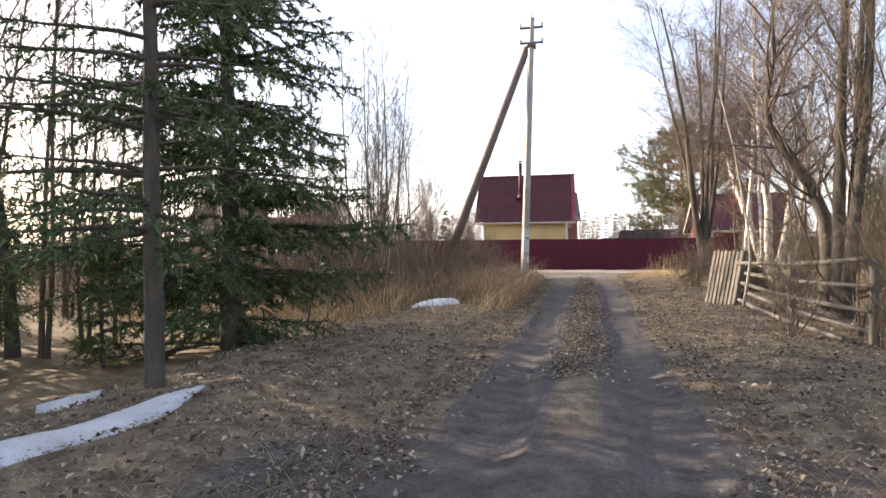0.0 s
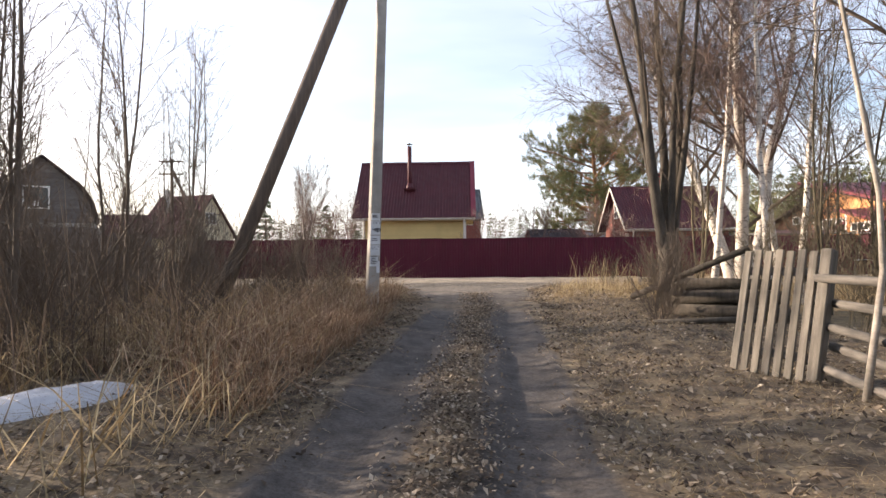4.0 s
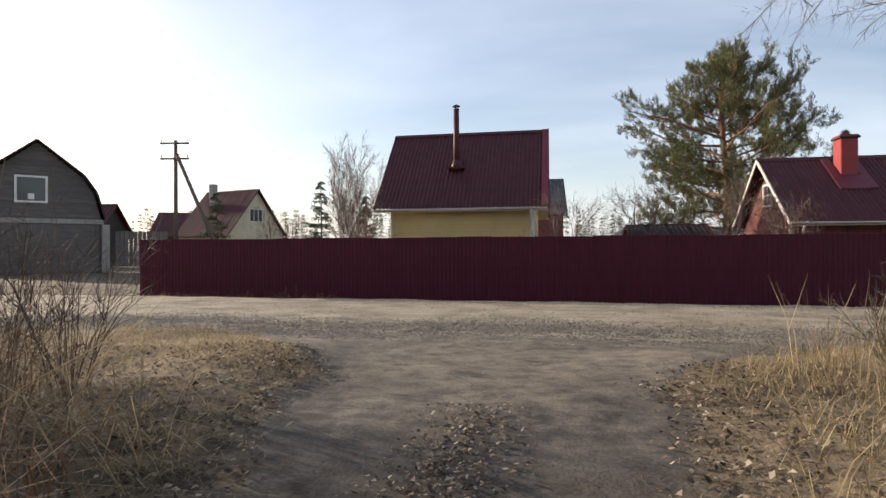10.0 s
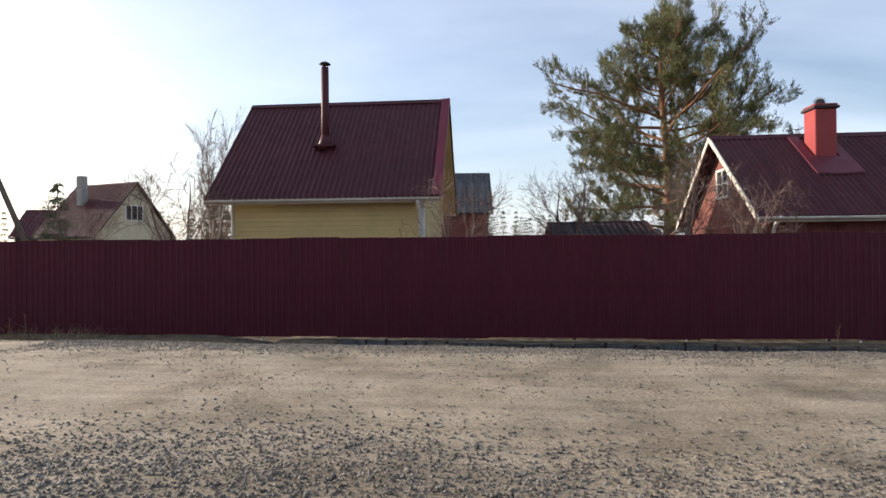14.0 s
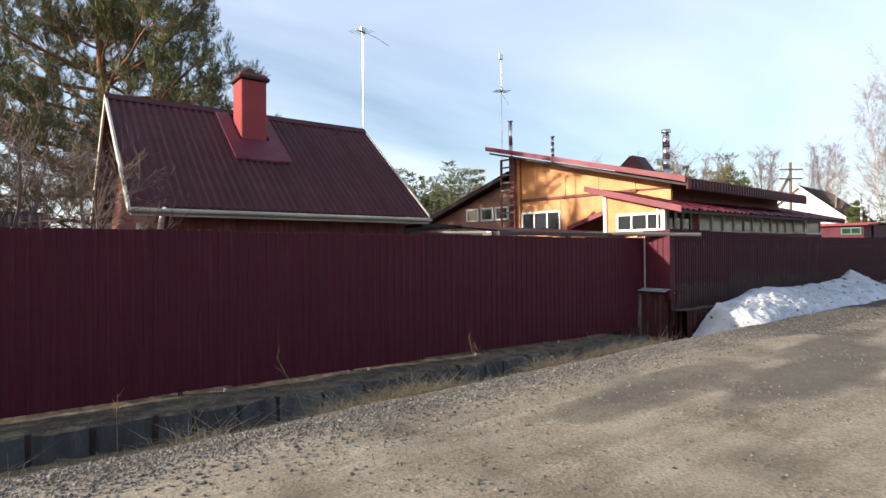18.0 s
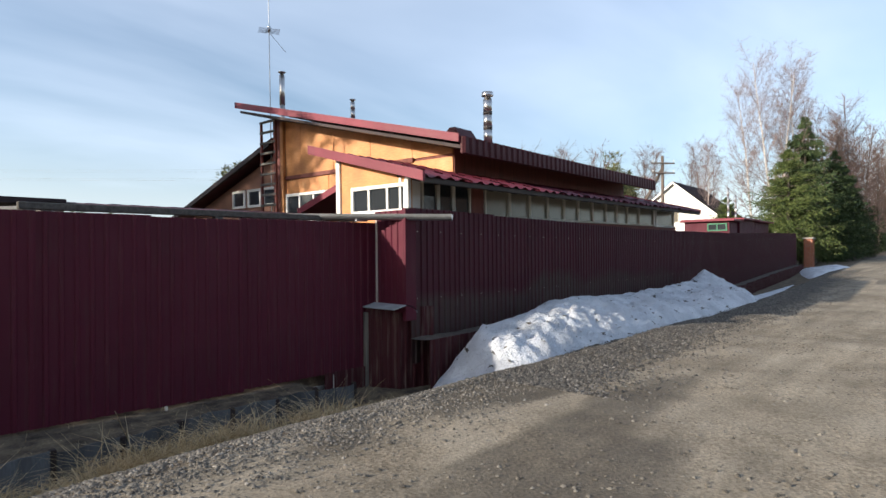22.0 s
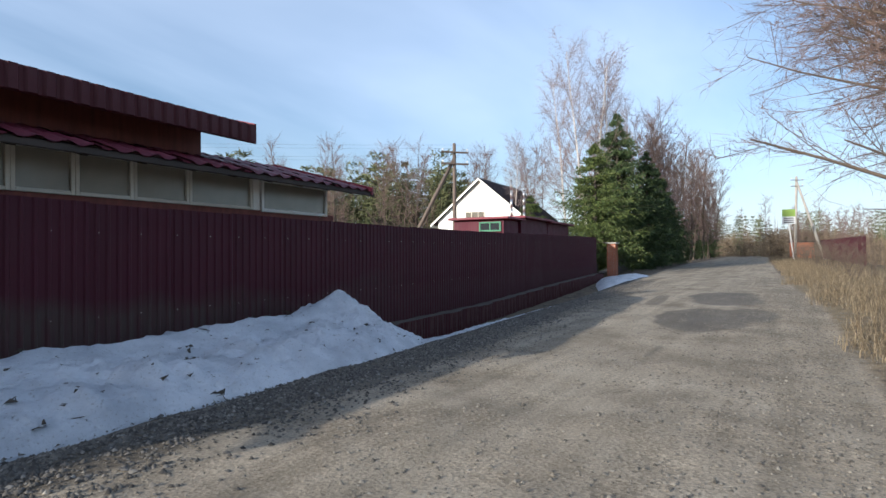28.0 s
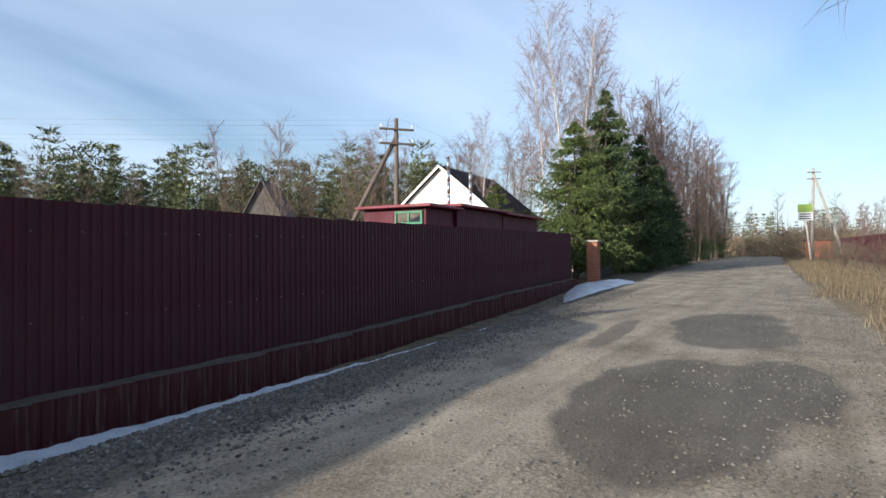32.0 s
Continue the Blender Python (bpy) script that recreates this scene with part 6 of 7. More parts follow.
sap = [bare_tree("sapling", "thin bare grey-brown sapling in the thicket", at(-3.4, -20.6), 31, 6.8, 0.040, 1, 0.05, 2, (24, 3), M_twig, M_twig, (25, 50), (0.15, 0.30), 0.10, 0.16, 0.04, "sapling", 6, "thicket saplings", 0.005, spray=(6, 0.45, 0.007, 2, 0.15, 0.55)),
       bare_tree("sapling", "thin bare grey-brown sapling in the thicket", at(-5.2, -18.2), 32, 7.8, 0.046, 2, 0.07, 2, (20, 3), M_twig, M_twig, (25, 50), (0.14, 0.28), 0.10, 0.16, 0.04, "sapling", 6, "thicket saplings", 0.005, spray=(7, 0.45, 0.007, 2, 0.15, 0.55)),
       bare_tree("sapling", "thin bare olive sapling beside the lane", at(7.0, -28.2), 33, 6.2, 0.040, 3, 0.12, 2, (20, 3), M_twig_olive, M_twig_olive, (25, 55), (0.18, 0.34), 0.10, 0.10, 0.06, "sapling", 6, "thicket saplings", 0.005, spray=(5, 0.45, 0.007, 2, 0.1, 0.6))]
rs = random.Random(8)
spots = [[], [], []]
for i in range(48):
    x, y = rs.uniform(-12, -2.6), rs.uniform(-26, -13.5)
    if abs(x + 4.1) < 1.8 and abs(y + 28.4) < 2.5 or (x > -3.8 and y > -19):
        continue
    spots[i % 2].append((x, y, rs.uniform(0, 360), rs.uniform(0.65, 1.12)))
for i in range(10):
    spots[i % 2].append((rs.uniform(-11, -6), rs.uniform(-33, -26), rs.uniform(0, 360), rs.uniform(0.8, 1.2)))
for i in range(36):
    x, y = rs.uniform(6.4, 16), rs.uniform(-33, -13)
    spots[2 if i % 2 else i % 3].append((x, y, rs.uniform(0, 360), rs.uniform(0.7, 1.3)))
spots[2] += [(4.3, -30.6, 10, 0.75), (5.4, -31.4, 100, 0.9), (5.3, -27.4, 40, 0.5)]
for tr, sp in zip(sap, spots):
    stand(tr, sp)
bare_tree("tree", "tall bare tree behind the spruce", at(-7.5, -29.5), 41, 12, 0.11, 1, 0.05, 2, (22, 8), angle=(30, 60), ratio=(0.2, 0.35), rtwig=0.006, spray=(7, 0.6, 0.009, 3))

# spruces by the start of the lane
spruce("spruce", "dense dark spruce with drooping branches at the lane", at(-4.3, -28.6), 51, 9.5, 2.9, 0.15, 30, 9, M_spruce, 84, 0.12, 0.028, 0.5, 0.15, 9)
spruce("spruce", "spruce with a bare reddish lower trunk beside melting snow", at(-3.05, -32.0), 52, 9.0, 2.2, 1.5, 20, 6, M_spruce, 46, 0.11, 0.022, 0.5, 0.080, 8)
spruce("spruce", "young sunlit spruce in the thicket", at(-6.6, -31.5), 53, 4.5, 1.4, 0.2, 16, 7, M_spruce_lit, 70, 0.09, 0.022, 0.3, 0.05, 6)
# Unseen spruces left of the lane, added to shade its first metres.
stand(bpy.data.objects["spruce"], ((-10.5, -30.6, 120, 1.0), (-13.5, -32.2, 200, 1.1), (-17.5, -31.0, 300, 1.15), (-15.5, -34.5, 20, 1.0)))
stand(bpy.data.objects["spruce.002"], ((-8.6, -29.2, 70, 0.8), (-9.4, -33.0, 190, 0.9), (-5.6, -29.8, 250, 0.5), (-11.5, -27.0, 30, 1.0)))

# pine beside the red cottage
pine("pine", "broad old pine with grey-green needle tufts behind the fence", at(11.0, 12.6), 61, 12.0, 6.3, 0.16, tufts=17000, per=16, nl=0.15, nw=0.019)

# garden trees and birches beyond the fence
apple = bare_tree("apple_tree", "bare crooked apple tree beside the yellow house", at(-5.0, 3.4), 71, 4.2, 0.07, 2, 0.2, 2, (12, 8), M_twig_red, M_twig_red, (35, 70), (0.35, 0.55), 0.10, 0.25, 0.12, split=True, rtwig=0.006, spray=(6, 0.45, 0.010, 2, 0.15, 0.6))
stand(apple, ((3.0, 3.2, 80, 0.85), (8.6, 3.4, 190, 0.95), (10.0, 2.0, 30, 0.8), (-9.5, 5, 140, 0.8), (6.2, 8, 240, 1.1), (-8, 12, 0, 1.0)))
bl = bare_tree("birch_clump", "clump of pale leafless birches behind the gardens", at(-11.5, 18), 72, 8.6, 0.07, 5, 0.10, 2, (14, 6), M_birch, M_twig_red, (20, 42), (0.20, 0.32), 0.12, 0.2, 0.05, rtwig=0.009, spray=(6, 0.6, 0.013, 3, 0.1, 0.5))
stand(bl, ((-15, 30, 60, 1.1), (-8.5, 24, 200, 0.8)))
small = spruce("spruce", "small dark spruce behind the gardens", at(-9.5, 17), 54, 5.0, 1.3, 0.3, 16, 6, M_spruce, 45, 0.13, 0.035, 0.35, 0.06, 5)
stand(small, ((-21.5, 19, 40, 1.15), (-24, 44, 0, 1.9), (-7.6, 19.5, 100, 0.7)))

# roadside tree that hangs over the road
def overhang(name, label, m, seed, aim_x, aim_y, limbs=15, bark=M_bark, twig=M_twig_red, droop=-0.05, zs=(2.2, 5.0), reach=(5.0, 7.2), w=0.009):
    """A tree whose long limbs hang out to one side."""
    rng = np.random.default_rng(seed)
    t = empty(name, m, label, "tree")
    out = {}
    for k in range(3):
        d = np.array((0.25 * math.cos(k * 2.1), 0.12 + 0.2 * math.sin(k * 2.1), 1.0))
        grow(rng, out, (0.15 * math.cos(k * 2.1), 0.15 * math.sin(k * 2.1), -0.15), d / np.linalg.norm(d), 8.5, 0.17, 0, 2, 0.06, 0.05, (12, 8), (35, 65), (0.35, 0.55), 10, 0.2, 0.2, 0.007)
    for k in range(limbs + 5):
        d = np.array((rng.uniform(*aim_x), rng.uniform(*aim_y), rng.uniform(0.25, 1.0)))
        grow(rng, out, (rng.uniform(-0.4, 0.4), 0.3, rng.uniform(*zs)), d / np.linalg.norm(d), rng.uniform(*reach), 0.034, 1, 2, 0.10, 0.03, (0, 16), (30, 62), (0.24, 0.42), 8, 0.2, 0.25, 0.007)
    for line in out[0]:
        tubes("trunk", [line], 9, bark, t)
    for line in out[1]:
        tubes("limb", [line], 5, M_twig, t)
    tagged(tubes("crown", out[2], 3, M_twig, t), kind="stuff")
    soup("twig_mass", sprays(rng, out[2] + out[1], 10, 0.62, w, 4, droop, 0.7), twig, "", "", "stuff", t)


overhang("roadside_tree", "spreading bare tree hanging over the road", at(38.6, -11.3), 81, (-0.7, 0.45), (0.6, 1.1), reach=(3.4, 5.4))
overhang("old_birch", "old white birch with long drooping boughs at the road corner", at(8.6, -13.9), 82, (-1.1, -0.6), (-0.5, 0.55), 9, M_birch, M_twig_red, -0.3, (3.2, 6.0), (3.6, 5.2), 0.007)

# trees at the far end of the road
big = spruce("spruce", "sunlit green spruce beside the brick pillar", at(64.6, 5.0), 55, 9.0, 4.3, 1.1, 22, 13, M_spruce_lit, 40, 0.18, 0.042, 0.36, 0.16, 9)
dark = spruce("spruce", "tall dark spruce beside the road", at(72.4, 5.6), 56, 12.8, 4.6, 0.9, 26, 12, M_spruce, 30, 0.25, 0.065, 0.45, 0.2, 8)
stand(dark, ((75.0, 3.9, 90, 0.74), (78.0, 3.7, 180, 0.66), (73.2, 6.0, 210, 0.85), (81.5, 3.9, 30, 0.58), (85.5, 4.2, 300, 0.52), (130, 6.8, 50, 0.6), (112, 6.0, 80, 0.5)))
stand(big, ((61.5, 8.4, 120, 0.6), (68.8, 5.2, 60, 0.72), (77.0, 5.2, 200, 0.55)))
fb = bare_tree("birch", "tall white birch with a fine leafless crown", at(70.6, 7.2), 22, 20.5, 0.16, 1, 0.03, 2, (44, 8), M_birch, M_twig_pale, (26, 50), (0.17, 0.27), 0.05, 0.25, 0.03, group="far birches", rtwig=0.009, spray=(6, 0.8, 0.014, 3, -0.15, 0.55))
stand(fb, ((75.4, 6.4, 60, 1.0), (73.0, 8.0, 150, 0.95), (71.4, 9.2, 330, 0.9), (64.0, 11.0, 250, 0.55), (78.0, 7.6, 20, 0.8), (82.0, 8.0, 200, 0.75)))
ba = bare_tree("aspen", "tall leafless tree in the roadside row", at(92, 7.5), 23, 15, 0.12, 1, 0.05, 2, (30, 4), M_twig, M_twig_red, (25, 50), (0.17, 0.28), 0.05, 0.12, 0.05, group="roadside row", rtwig=0.012, spray=(4, 0.95, 0.026, 2, 0.0, 0.55))
rs = random.Random(18)
row = []
for i in range(40):
    x = 80 + i * 1.6 + rs.uniform(-1, 1)
    row.append((x, float(north_edge(x)) + 0.9 + rs.uniform(0, 4.0), rs.uniform(0, 360), rs.uniform(0.9, 1.15)))
row += [(rs.uniform(62, 100), rs.uniform(24, 45), rs.uniform(0, 360), rs.uniform(0.7, 0.95)) for i in range(16)]
row += [(rs.uniform(44, 62), rs.uniform(30, 52), rs.uniform(0, 360), rs.uniform(0.45, 0.65)) for i in range(6)]
row += [(150 + rs.uniform(0, 50), rs.uniform(-30, 20), rs.uniform(0, 360), rs.uniform(0.6, 0.9)) for i in range(14)]
for i in range(22):
    x = rs.uniform(72, 150)
    row.append((x, float(south_edge(x)) - 3.5 - rs.uniform(0, 12), rs.uniform(0, 360), rs.uniform(0.35, 0.6)))
for i in range(20):
    f = i / 19
    row.append((88 + 14 * rs.random(), 52 - 33 * f + rs.uniform(-2, 2), rs.uniform(0, 360), rs.uniform(0.95, 1.2)))
stand(ba, row)


def far_woods(name, label, spots, seed, n=900):
    """Distant conifers: many needle sprays in uneven tiers on thin trunks."""
    rng = np.random.default_rng(seed)
    T = []
    for x, y, H, kind in spots:
        tiers = rng.integers(9, 14)
        a0 = rng.random(n) * 6.28
        tier = rng.integers(0, tiers, n)
        lob = 0.65 + 0.35 * np.sin(a0 * rng.integers(2, 4) + tier * 1.9 + rng.random() * 6)
        g0 = gz(x, y)
        if kind == "spruce":
            f = (tier + rng.random(n) * 0.35) / tiers
            rad = 0.17 * H * (1 - f) ** 0.85 * lob * rng.random(n) ** 0.5 + 0.05
            z = H * (0.06 + 0.94 * f) - rad * 0.35
            dz = -0.25
        elif kind == "pine":
            f = (tier + rng.random(n) * 0.6) / tiers
            rad = 0.19 * H * np.sin(np.pi * (0.10 + 0.82 * f)) * lob * rng.random(n) ** 0.5
            z = H * (0.16 + 0.84 * f) + rad * 0.2
            dz = 0.35
        else:
            f = rng.random(n)
            rad = 0.5 * H * lob * rng.random(n) ** 0.5
            z = H * 0.55 * f * (1 - 0.3 * (rad / H))
            dz = 0.8
        C = np.stack([x + rad * np.cos(a0), y + rad * np.sin(a0), z + g0], 1)
        D = np.stack([np.cos(a0), np.sin(a0), np.full(n, dz)], 1)
        T.append(needles(rng, C, D, *((0.10 * H, 0.014 * H) if kind == "scrub" else (0.045 * H, 0.011 * H)), 0.6))
        c = np.array((x, y, g0))
        w = 0.012 * H
        for k in range(3):
            b1, b2 = k * 2.1, (k + 1) * 2.1
            T.append(np.array([[c + (w * math.cos(b1), w * math.sin(b1), -0.3), c + (w * math.cos(b2), w * math.sin(b2), -0.3), c + (0, 0, H * 0.95)]]))
    return T


def woods(name, label, T, mat):
    return soup(name, np.concatenate(T), mat, label, "woods", "stuff")


rs = random.Random(28)
W1 = []
for i in range(230):                                     # ridge behind the gardens
    a = radians(rs.uniform(-40, 75))
    d = rs.uniform(150, 205)
    W1.append((5 - d * math.sin(a), -10 + d * math.cos(a), rs.uniform(9, 13.5), rs.choice(("spruce", "spruce", "pine"))))
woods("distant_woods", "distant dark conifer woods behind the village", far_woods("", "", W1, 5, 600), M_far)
W2 = []
for i in range(430):                                     # pines east of the gardens
    a = radians(rs.uniform(-63, -22))
    d = rs.uniform(78, 125)
    W2.append((20 + d * math.sin(-a), -6 + d * math.cos(a), rs.uniform(8.5, 15.5), rs.choice(("pine", "pine", "spruce"))))
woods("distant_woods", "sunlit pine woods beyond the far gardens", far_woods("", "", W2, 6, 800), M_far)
W3 = []
for i in range(150):                                      # woods at the end of the road and south of it
    W3.append((rs.uniform(150, 230), rs.uniform(-50, 45), rs.uniform(6, 11), rs.choice(("pine", "spruce", "spruce"))))
for i in range(34):
    W3.append((rs.uniform(92, 150), rs.uniform(-45, -16), rs.uniform(6, 9.5), rs.choice(("pine", "pine", "spruce"))))
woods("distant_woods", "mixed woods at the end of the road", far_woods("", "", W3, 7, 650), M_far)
M_scrub = islands("bare_scrub", [(0, (0.10, 0.075, 0.055)), (0.5, (0.19, 0.145, 0.10)), (1, (0.28, 0.225, 0.15))])
W4 = [(rs.uniform(130, 200), rs.uniform(-40, 40), rs.uniform(4, 7), "scrub") for i in range(90)]
W4 += [(rs.uniform(70, 135), rs.uniform(-32, -14), rs.uniform(2.5, 5.5), "scrub") for i in range(60)]
W4 += [(rs.uniform(-75, -22), rs.uniform(-75, -20), rs.uniform(3.5, 6.5), "scrub") for i in range(110)]
W4 += [(rs.uniform(-60, -30), rs.uniform(20, 70), rs.uniform(2.5, 4), "scrub") for i in range(30)]
W4 += [(rs.uniform(-12, 22), rs.uniform(14, 46), rs.uniform(1.6, 2.8), "scrub") for i in range(46)]
W4 += [(rs.uniform(30, 110), rs.uniform(24, 66), rs.uniform(2.5, 5.0), "scrub") for i in range(190)]
W4 += [(rs.uniform(14, 60), rs.uniform(-60, -22), rs.uniform(3.5, 6), "scrub") for i in range(60)]
W4 += [(rs.uniform(-30, -12), rs.uniform(-30, -8), rs.uniform(2.0, 3.6), "scrub") for i in range(50)]
W4 += [(rs.uniform(150, 190), rs.uniform(-30, 25), rs.uniform(4, 8), "scrub") for i in range(60)]
W4 += [(rs.uniform(138, 165), rs.uniform(-28, 2), rs.uniform(6, 9), "scrub") for i in range(40)]
W4 += [(rs.uniform(165, 190), rs.uniform(-20, 30), rs.uniform(7, 11), "scrub") for i in range(40)]
woods("scrub", "leafless brown scrub between the gardens and woods", far_woods("", "", W4, 8, 520), M_scrub)

# ---- verges: snow, gravel, litter, stalks ----
def snow_bank(name, label, us, half, height, centre, seed, cat="snow"):
    """A heap along a line: centre(u) gives x, y; half(u) and height(u) its half-width and crest."""
    rng = np.random.default_rng(seed)
    ph = rng.uniform(0, 6, 8)
    g = Geo()
    ws = np.linspace(-1, 1, 41)

    def p(u, w):
        cx, cy, nx_, ny_ = centre(u)
        h = max(height(u), 0.0)
        x, y = cx + nx_ * half(u) * w, cy + ny_ * half(u) * w
        prof = max(0.0, 1 - abs(w) ** 1.6)
        n = noise.noise((x * 1.9 + ph[0], y * 1.9, seed)) * 0.35 + noise.noise((x * 5 + ph[1], y * 5, seed)) * 0.26 + abs(noise.noise((x * 9, y * 9, seed))) * 0.28 + noise.noise((x * 17, y * 17, seed)) * 0.10
        z = h * prof * (1 + 0.30 * n) + 0.35 * n * min(h, 0.35) * prof ** 0.5
        return (x, y, gz(x, y) - 0.06 * abs(w) ** 6 + max(z, -0.04) + 0.015)
    g.grid(p, list(us), list(ws))
    o = g.ob(name, M_snow, None, "", True)
    return tagged(o, label, cat)


def along_f2(u, v):
    q = A2 + U2 * u + V2 * v
    return q.x, q.y, V2.x, V2.y


def snow_heap():
    """The long heap: a crest close to the fence, a steep back, a broad front down to the shoulder."""
    us = np.concatenate([np.arange(-0.45, 12.0, 0.06), np.arange(12.0, 14.6, 0.04)])
    ws = np.concatenate([np.linspace(-1, 0, 15), np.linspace(0, 1, 46)[1:]])
    crest = np.interp(us, (-0.45, -0.15, 0.1, 0.45, 1.1, 1.8, 2.6, 3.6, 5.0, 6.5, 9.2, 10.6, 11.6, 12.0, 12.3, 12.45, 12.75, 13.1, 13.45, 13.9, 14.6),
                      (-0.50, -0.32, 0.02, 0.30, 0.40, 0.45, 0.57, 0.60, 0.50, 0.48, 0.48, 0.53, 0.57, 0.70, 0.83, 0.80, 0.53, 0.25, 0.0, -0.2, -0.40))
    vc = -0.90 - 0.35 * smooth(0.6, -0.45, us)
    front = np.interp(us, (-0.45, 0.2, 3, 7, 11, 13, 14.6), (-1.55, -1.95, -2.10, -2.36, -2.55, -2.25, -1.5))
    C, F, W = vc[:, None], front[:, None], ws[None, :]
    Vv = np.where(W < 0, C - W * (-0.45 - C), C + W * (F - C))
    X = A2.x + U2.x * us[:, None] + V2.x * Vv
    Y = A2.y + U2.y * us[:, None] + V2.y * Vv
    G = ground_z(X, Y)
    h = np.maximum(crest - ground_z(A2.x + U2.x * us + V2.x * vc, A2.y + U2.y * us + V2.y * vc), 0)[:, None]
    Wp = np.clip(W, 0, 1)
    prof = np.where(W < 0, 1 - 0.55 * np.abs(W) ** 2.2, (1 - Wp) ** 0.86 * (1 + 0.28 * Wp * (1 - Wp)))
    n = np.array([noise.noise((x * 1.7, y * 1.7, 3)) * 0.10 + noise.noise((x * 4.5, y * 4.5, 7)) * 0.07 + (abs(noise.noise((x * 8, y * 8, 1))) - 0.25) * 0.09
                  + noise.noise((x * 19, y * 19, 5)) * 0.022 for x, y in zip(X.ravel(), Y.ravel())]).reshape(X.shape)
    z = h * prof + n * np.maximum(0, 1 - np.abs(W) ** 8) * np.minimum(1, h * 1.6) * (0.25 + 0.75 * np.minimum(1, np.abs(W) * 3)) - 0.05 * Wp ** 10
    P = np.stack([X, Y, G + np.maximum(z, -0.05) + 0.01], -1)
    m = len(ws)
    faces = [(i * m + j, (i + 1) * m + j, (i + 1) * m + j + 1, i * m + j + 1) for i in range(len(us) - 1) for j in range(m - 1)]
    ob = Geo().add(P.reshape(-1, 3), faces).ob("snow_bank", M_snow, None, "", True)
    return tagged(ob, "long heap of old grit-specked snow against the fence", "snow")


snow_heap()
snow_bank("snow_patch", "thin melting snow strip along the plinth", np.arange(13.6, 27, 0.12), lambda u: float(np.interp(u, (14.4, 17, 22, 27), (0.52, 0.42, 0.24, 0.05))),
          lambda u: float(np.interp(u, (14.4, 16, 18, 22, 27), (0.24, 0.18, 0.18, 0.09, 0.0))), lambda u: along_f2(u, -1.02 - 0.02 * (u - 14)), 4)
snow_bank("snow_patch", "flat snow patch by the end of the fence", np.arange(31, 41, 0.2), lambda u: float(np.interp(u, (31, 34, 37.5, 41), (0.1, 0.9, 1.5, 0.2))),
          lambda u: float(np.interp(u, (31, 33, 37, 41), (0.0, 0.22, 0.30, 0.0))), lambda u: along_f2(u, -1.6), 5)
snow_bank("snow_patch", "melting snow under dry stalks beside the lane", np.arange(0, 2.2, 0.06), lambda u: 0.42 * math.sin(math.pi * u / 2.2) + 0.03,
          lambda u: 0.13 * math.sin(math.pi * u / 2.2) ** 0.5, lambda u: (-2.15 + u * 0.36, -25.2 + u * 0.64, -0.87, 0.49), 6)
snow_bank("snow_patch", "bluish strip of melting snow by the spruce", np.arange(0, 3.2, 0.06), lambda u: 0.36 * math.sin(math.pi * u / 3.2) + 0.04,
          lambda u: 0.055 * math.sin(math.pi * u / 3.2), lambda u: (-2.75 + 0.10 * u, -34.8 + u * 0.85, -1, 0.1), 7)
snow_bank("snow_patch", "small snow remnant under the spruce", np.arange(0, 1.0, 0.06), lambda u: 0.14 * math.sin(math.pi * u) + 0.02,
          lambda u: 0.06, lambda u: (-4.2 + u * 0.6, -32.2 + 0.2 * u, -0.3, 0.9), 8)


def snow_bits():
    """Dark clods and bark bits lying on the big heap."""
    rng = np.random.default_rng(91)
    ob = bpy.data.objects["snow_bank"]
    vs = [v.co for v in ob.data.vertices]
    T = []
    for i in rng.choice(len(vs), 420, replace=False):
        c = np.array(vs[i]) + (0, 0, 0.004)
        s = 0.008 + 0.022 * rng.random() ** 3
        for k in range(3):
            T.append(c + rng.normal(0, 1, (3, 3)) * 1.5 * s * np.array((1, 1, 0.5)))
    soup("snow_debris", np.array(T), M_bark, "dark clods and bark bits on the snow heap", "debris", "stuff")


snow_bits()


def stones(name, label, X, Y, S, mat, seed, sink=0.35, kind="stuff", category="gravel"):
    rng = np.random.default_rng(seed)
    n = len(X)
    Z = ground_z(X, Y)
    base = np.array([(1, 0, 0), (-1, 0, 0), (0, 1, 0), (0, -1, 0), (0, 0, 1), (0, 0, -1)], float)
    f = np.array([(0, 2, 4), (2, 1, 4), (1, 3, 4), (3, 0, 4)])
    V = base[None] * (S[:, None, None] * rng.uniform(0.55, 1.15, (n, 6, 1))) * np.array((1.0, 1.0, 0.72))
    a = rng.random(n) * 6.28
    c, s = np.cos(a)[:, None], np.sin(a)[:, None]
    V = np.stack([V[..., 0] * c - V[..., 1] * s, V[..., 0] * s + V[..., 1] * c, V[..., 2] + rng.normal(0, 0.1, (n, 6)) * S[:, None]], -1)
    V += np.stack([X, Y, Z + S * (0.5 - sink)], -1)[:, None]
    me = bpy.data.meshes.new(name)
    me.vertices.add(n * 6)
    me.vertices.foreach_set("co", V.astype(np.float32).ravel())
    F = (f[None] + (np.arange(n) * 6)[:, None, None]).reshape(-1, 3)
    me.loops.add(F.size)
    me.loops.foreach_set("vertex_index", F.astype(np.int32).ravel())
    me.polygons.add(len(F))
    me.polygons.foreach_set("loop_start", np.arange(0, F.size, 3, dtype=np.int32))
    me.polygons.foreach_set("loop_total", np.full(len(F), 3, np.int32))
    me.update(calc_edges=True)
    me.materials.append(mat)
    return tagged(new(name, me), label, category, kind=kind)


M_road_stone = islands("road_stone", [(0, (0.10, 0.088, 0.072)), (0.6, (0.20, 0.178, 0.145)), (1, (0.29, 0.262, 0.215))])
rg = np.random.default_rng(77)
n = 120000                                               # loose gravel on the north shoulder
X = rg.uniform(-4, 20.9, n)
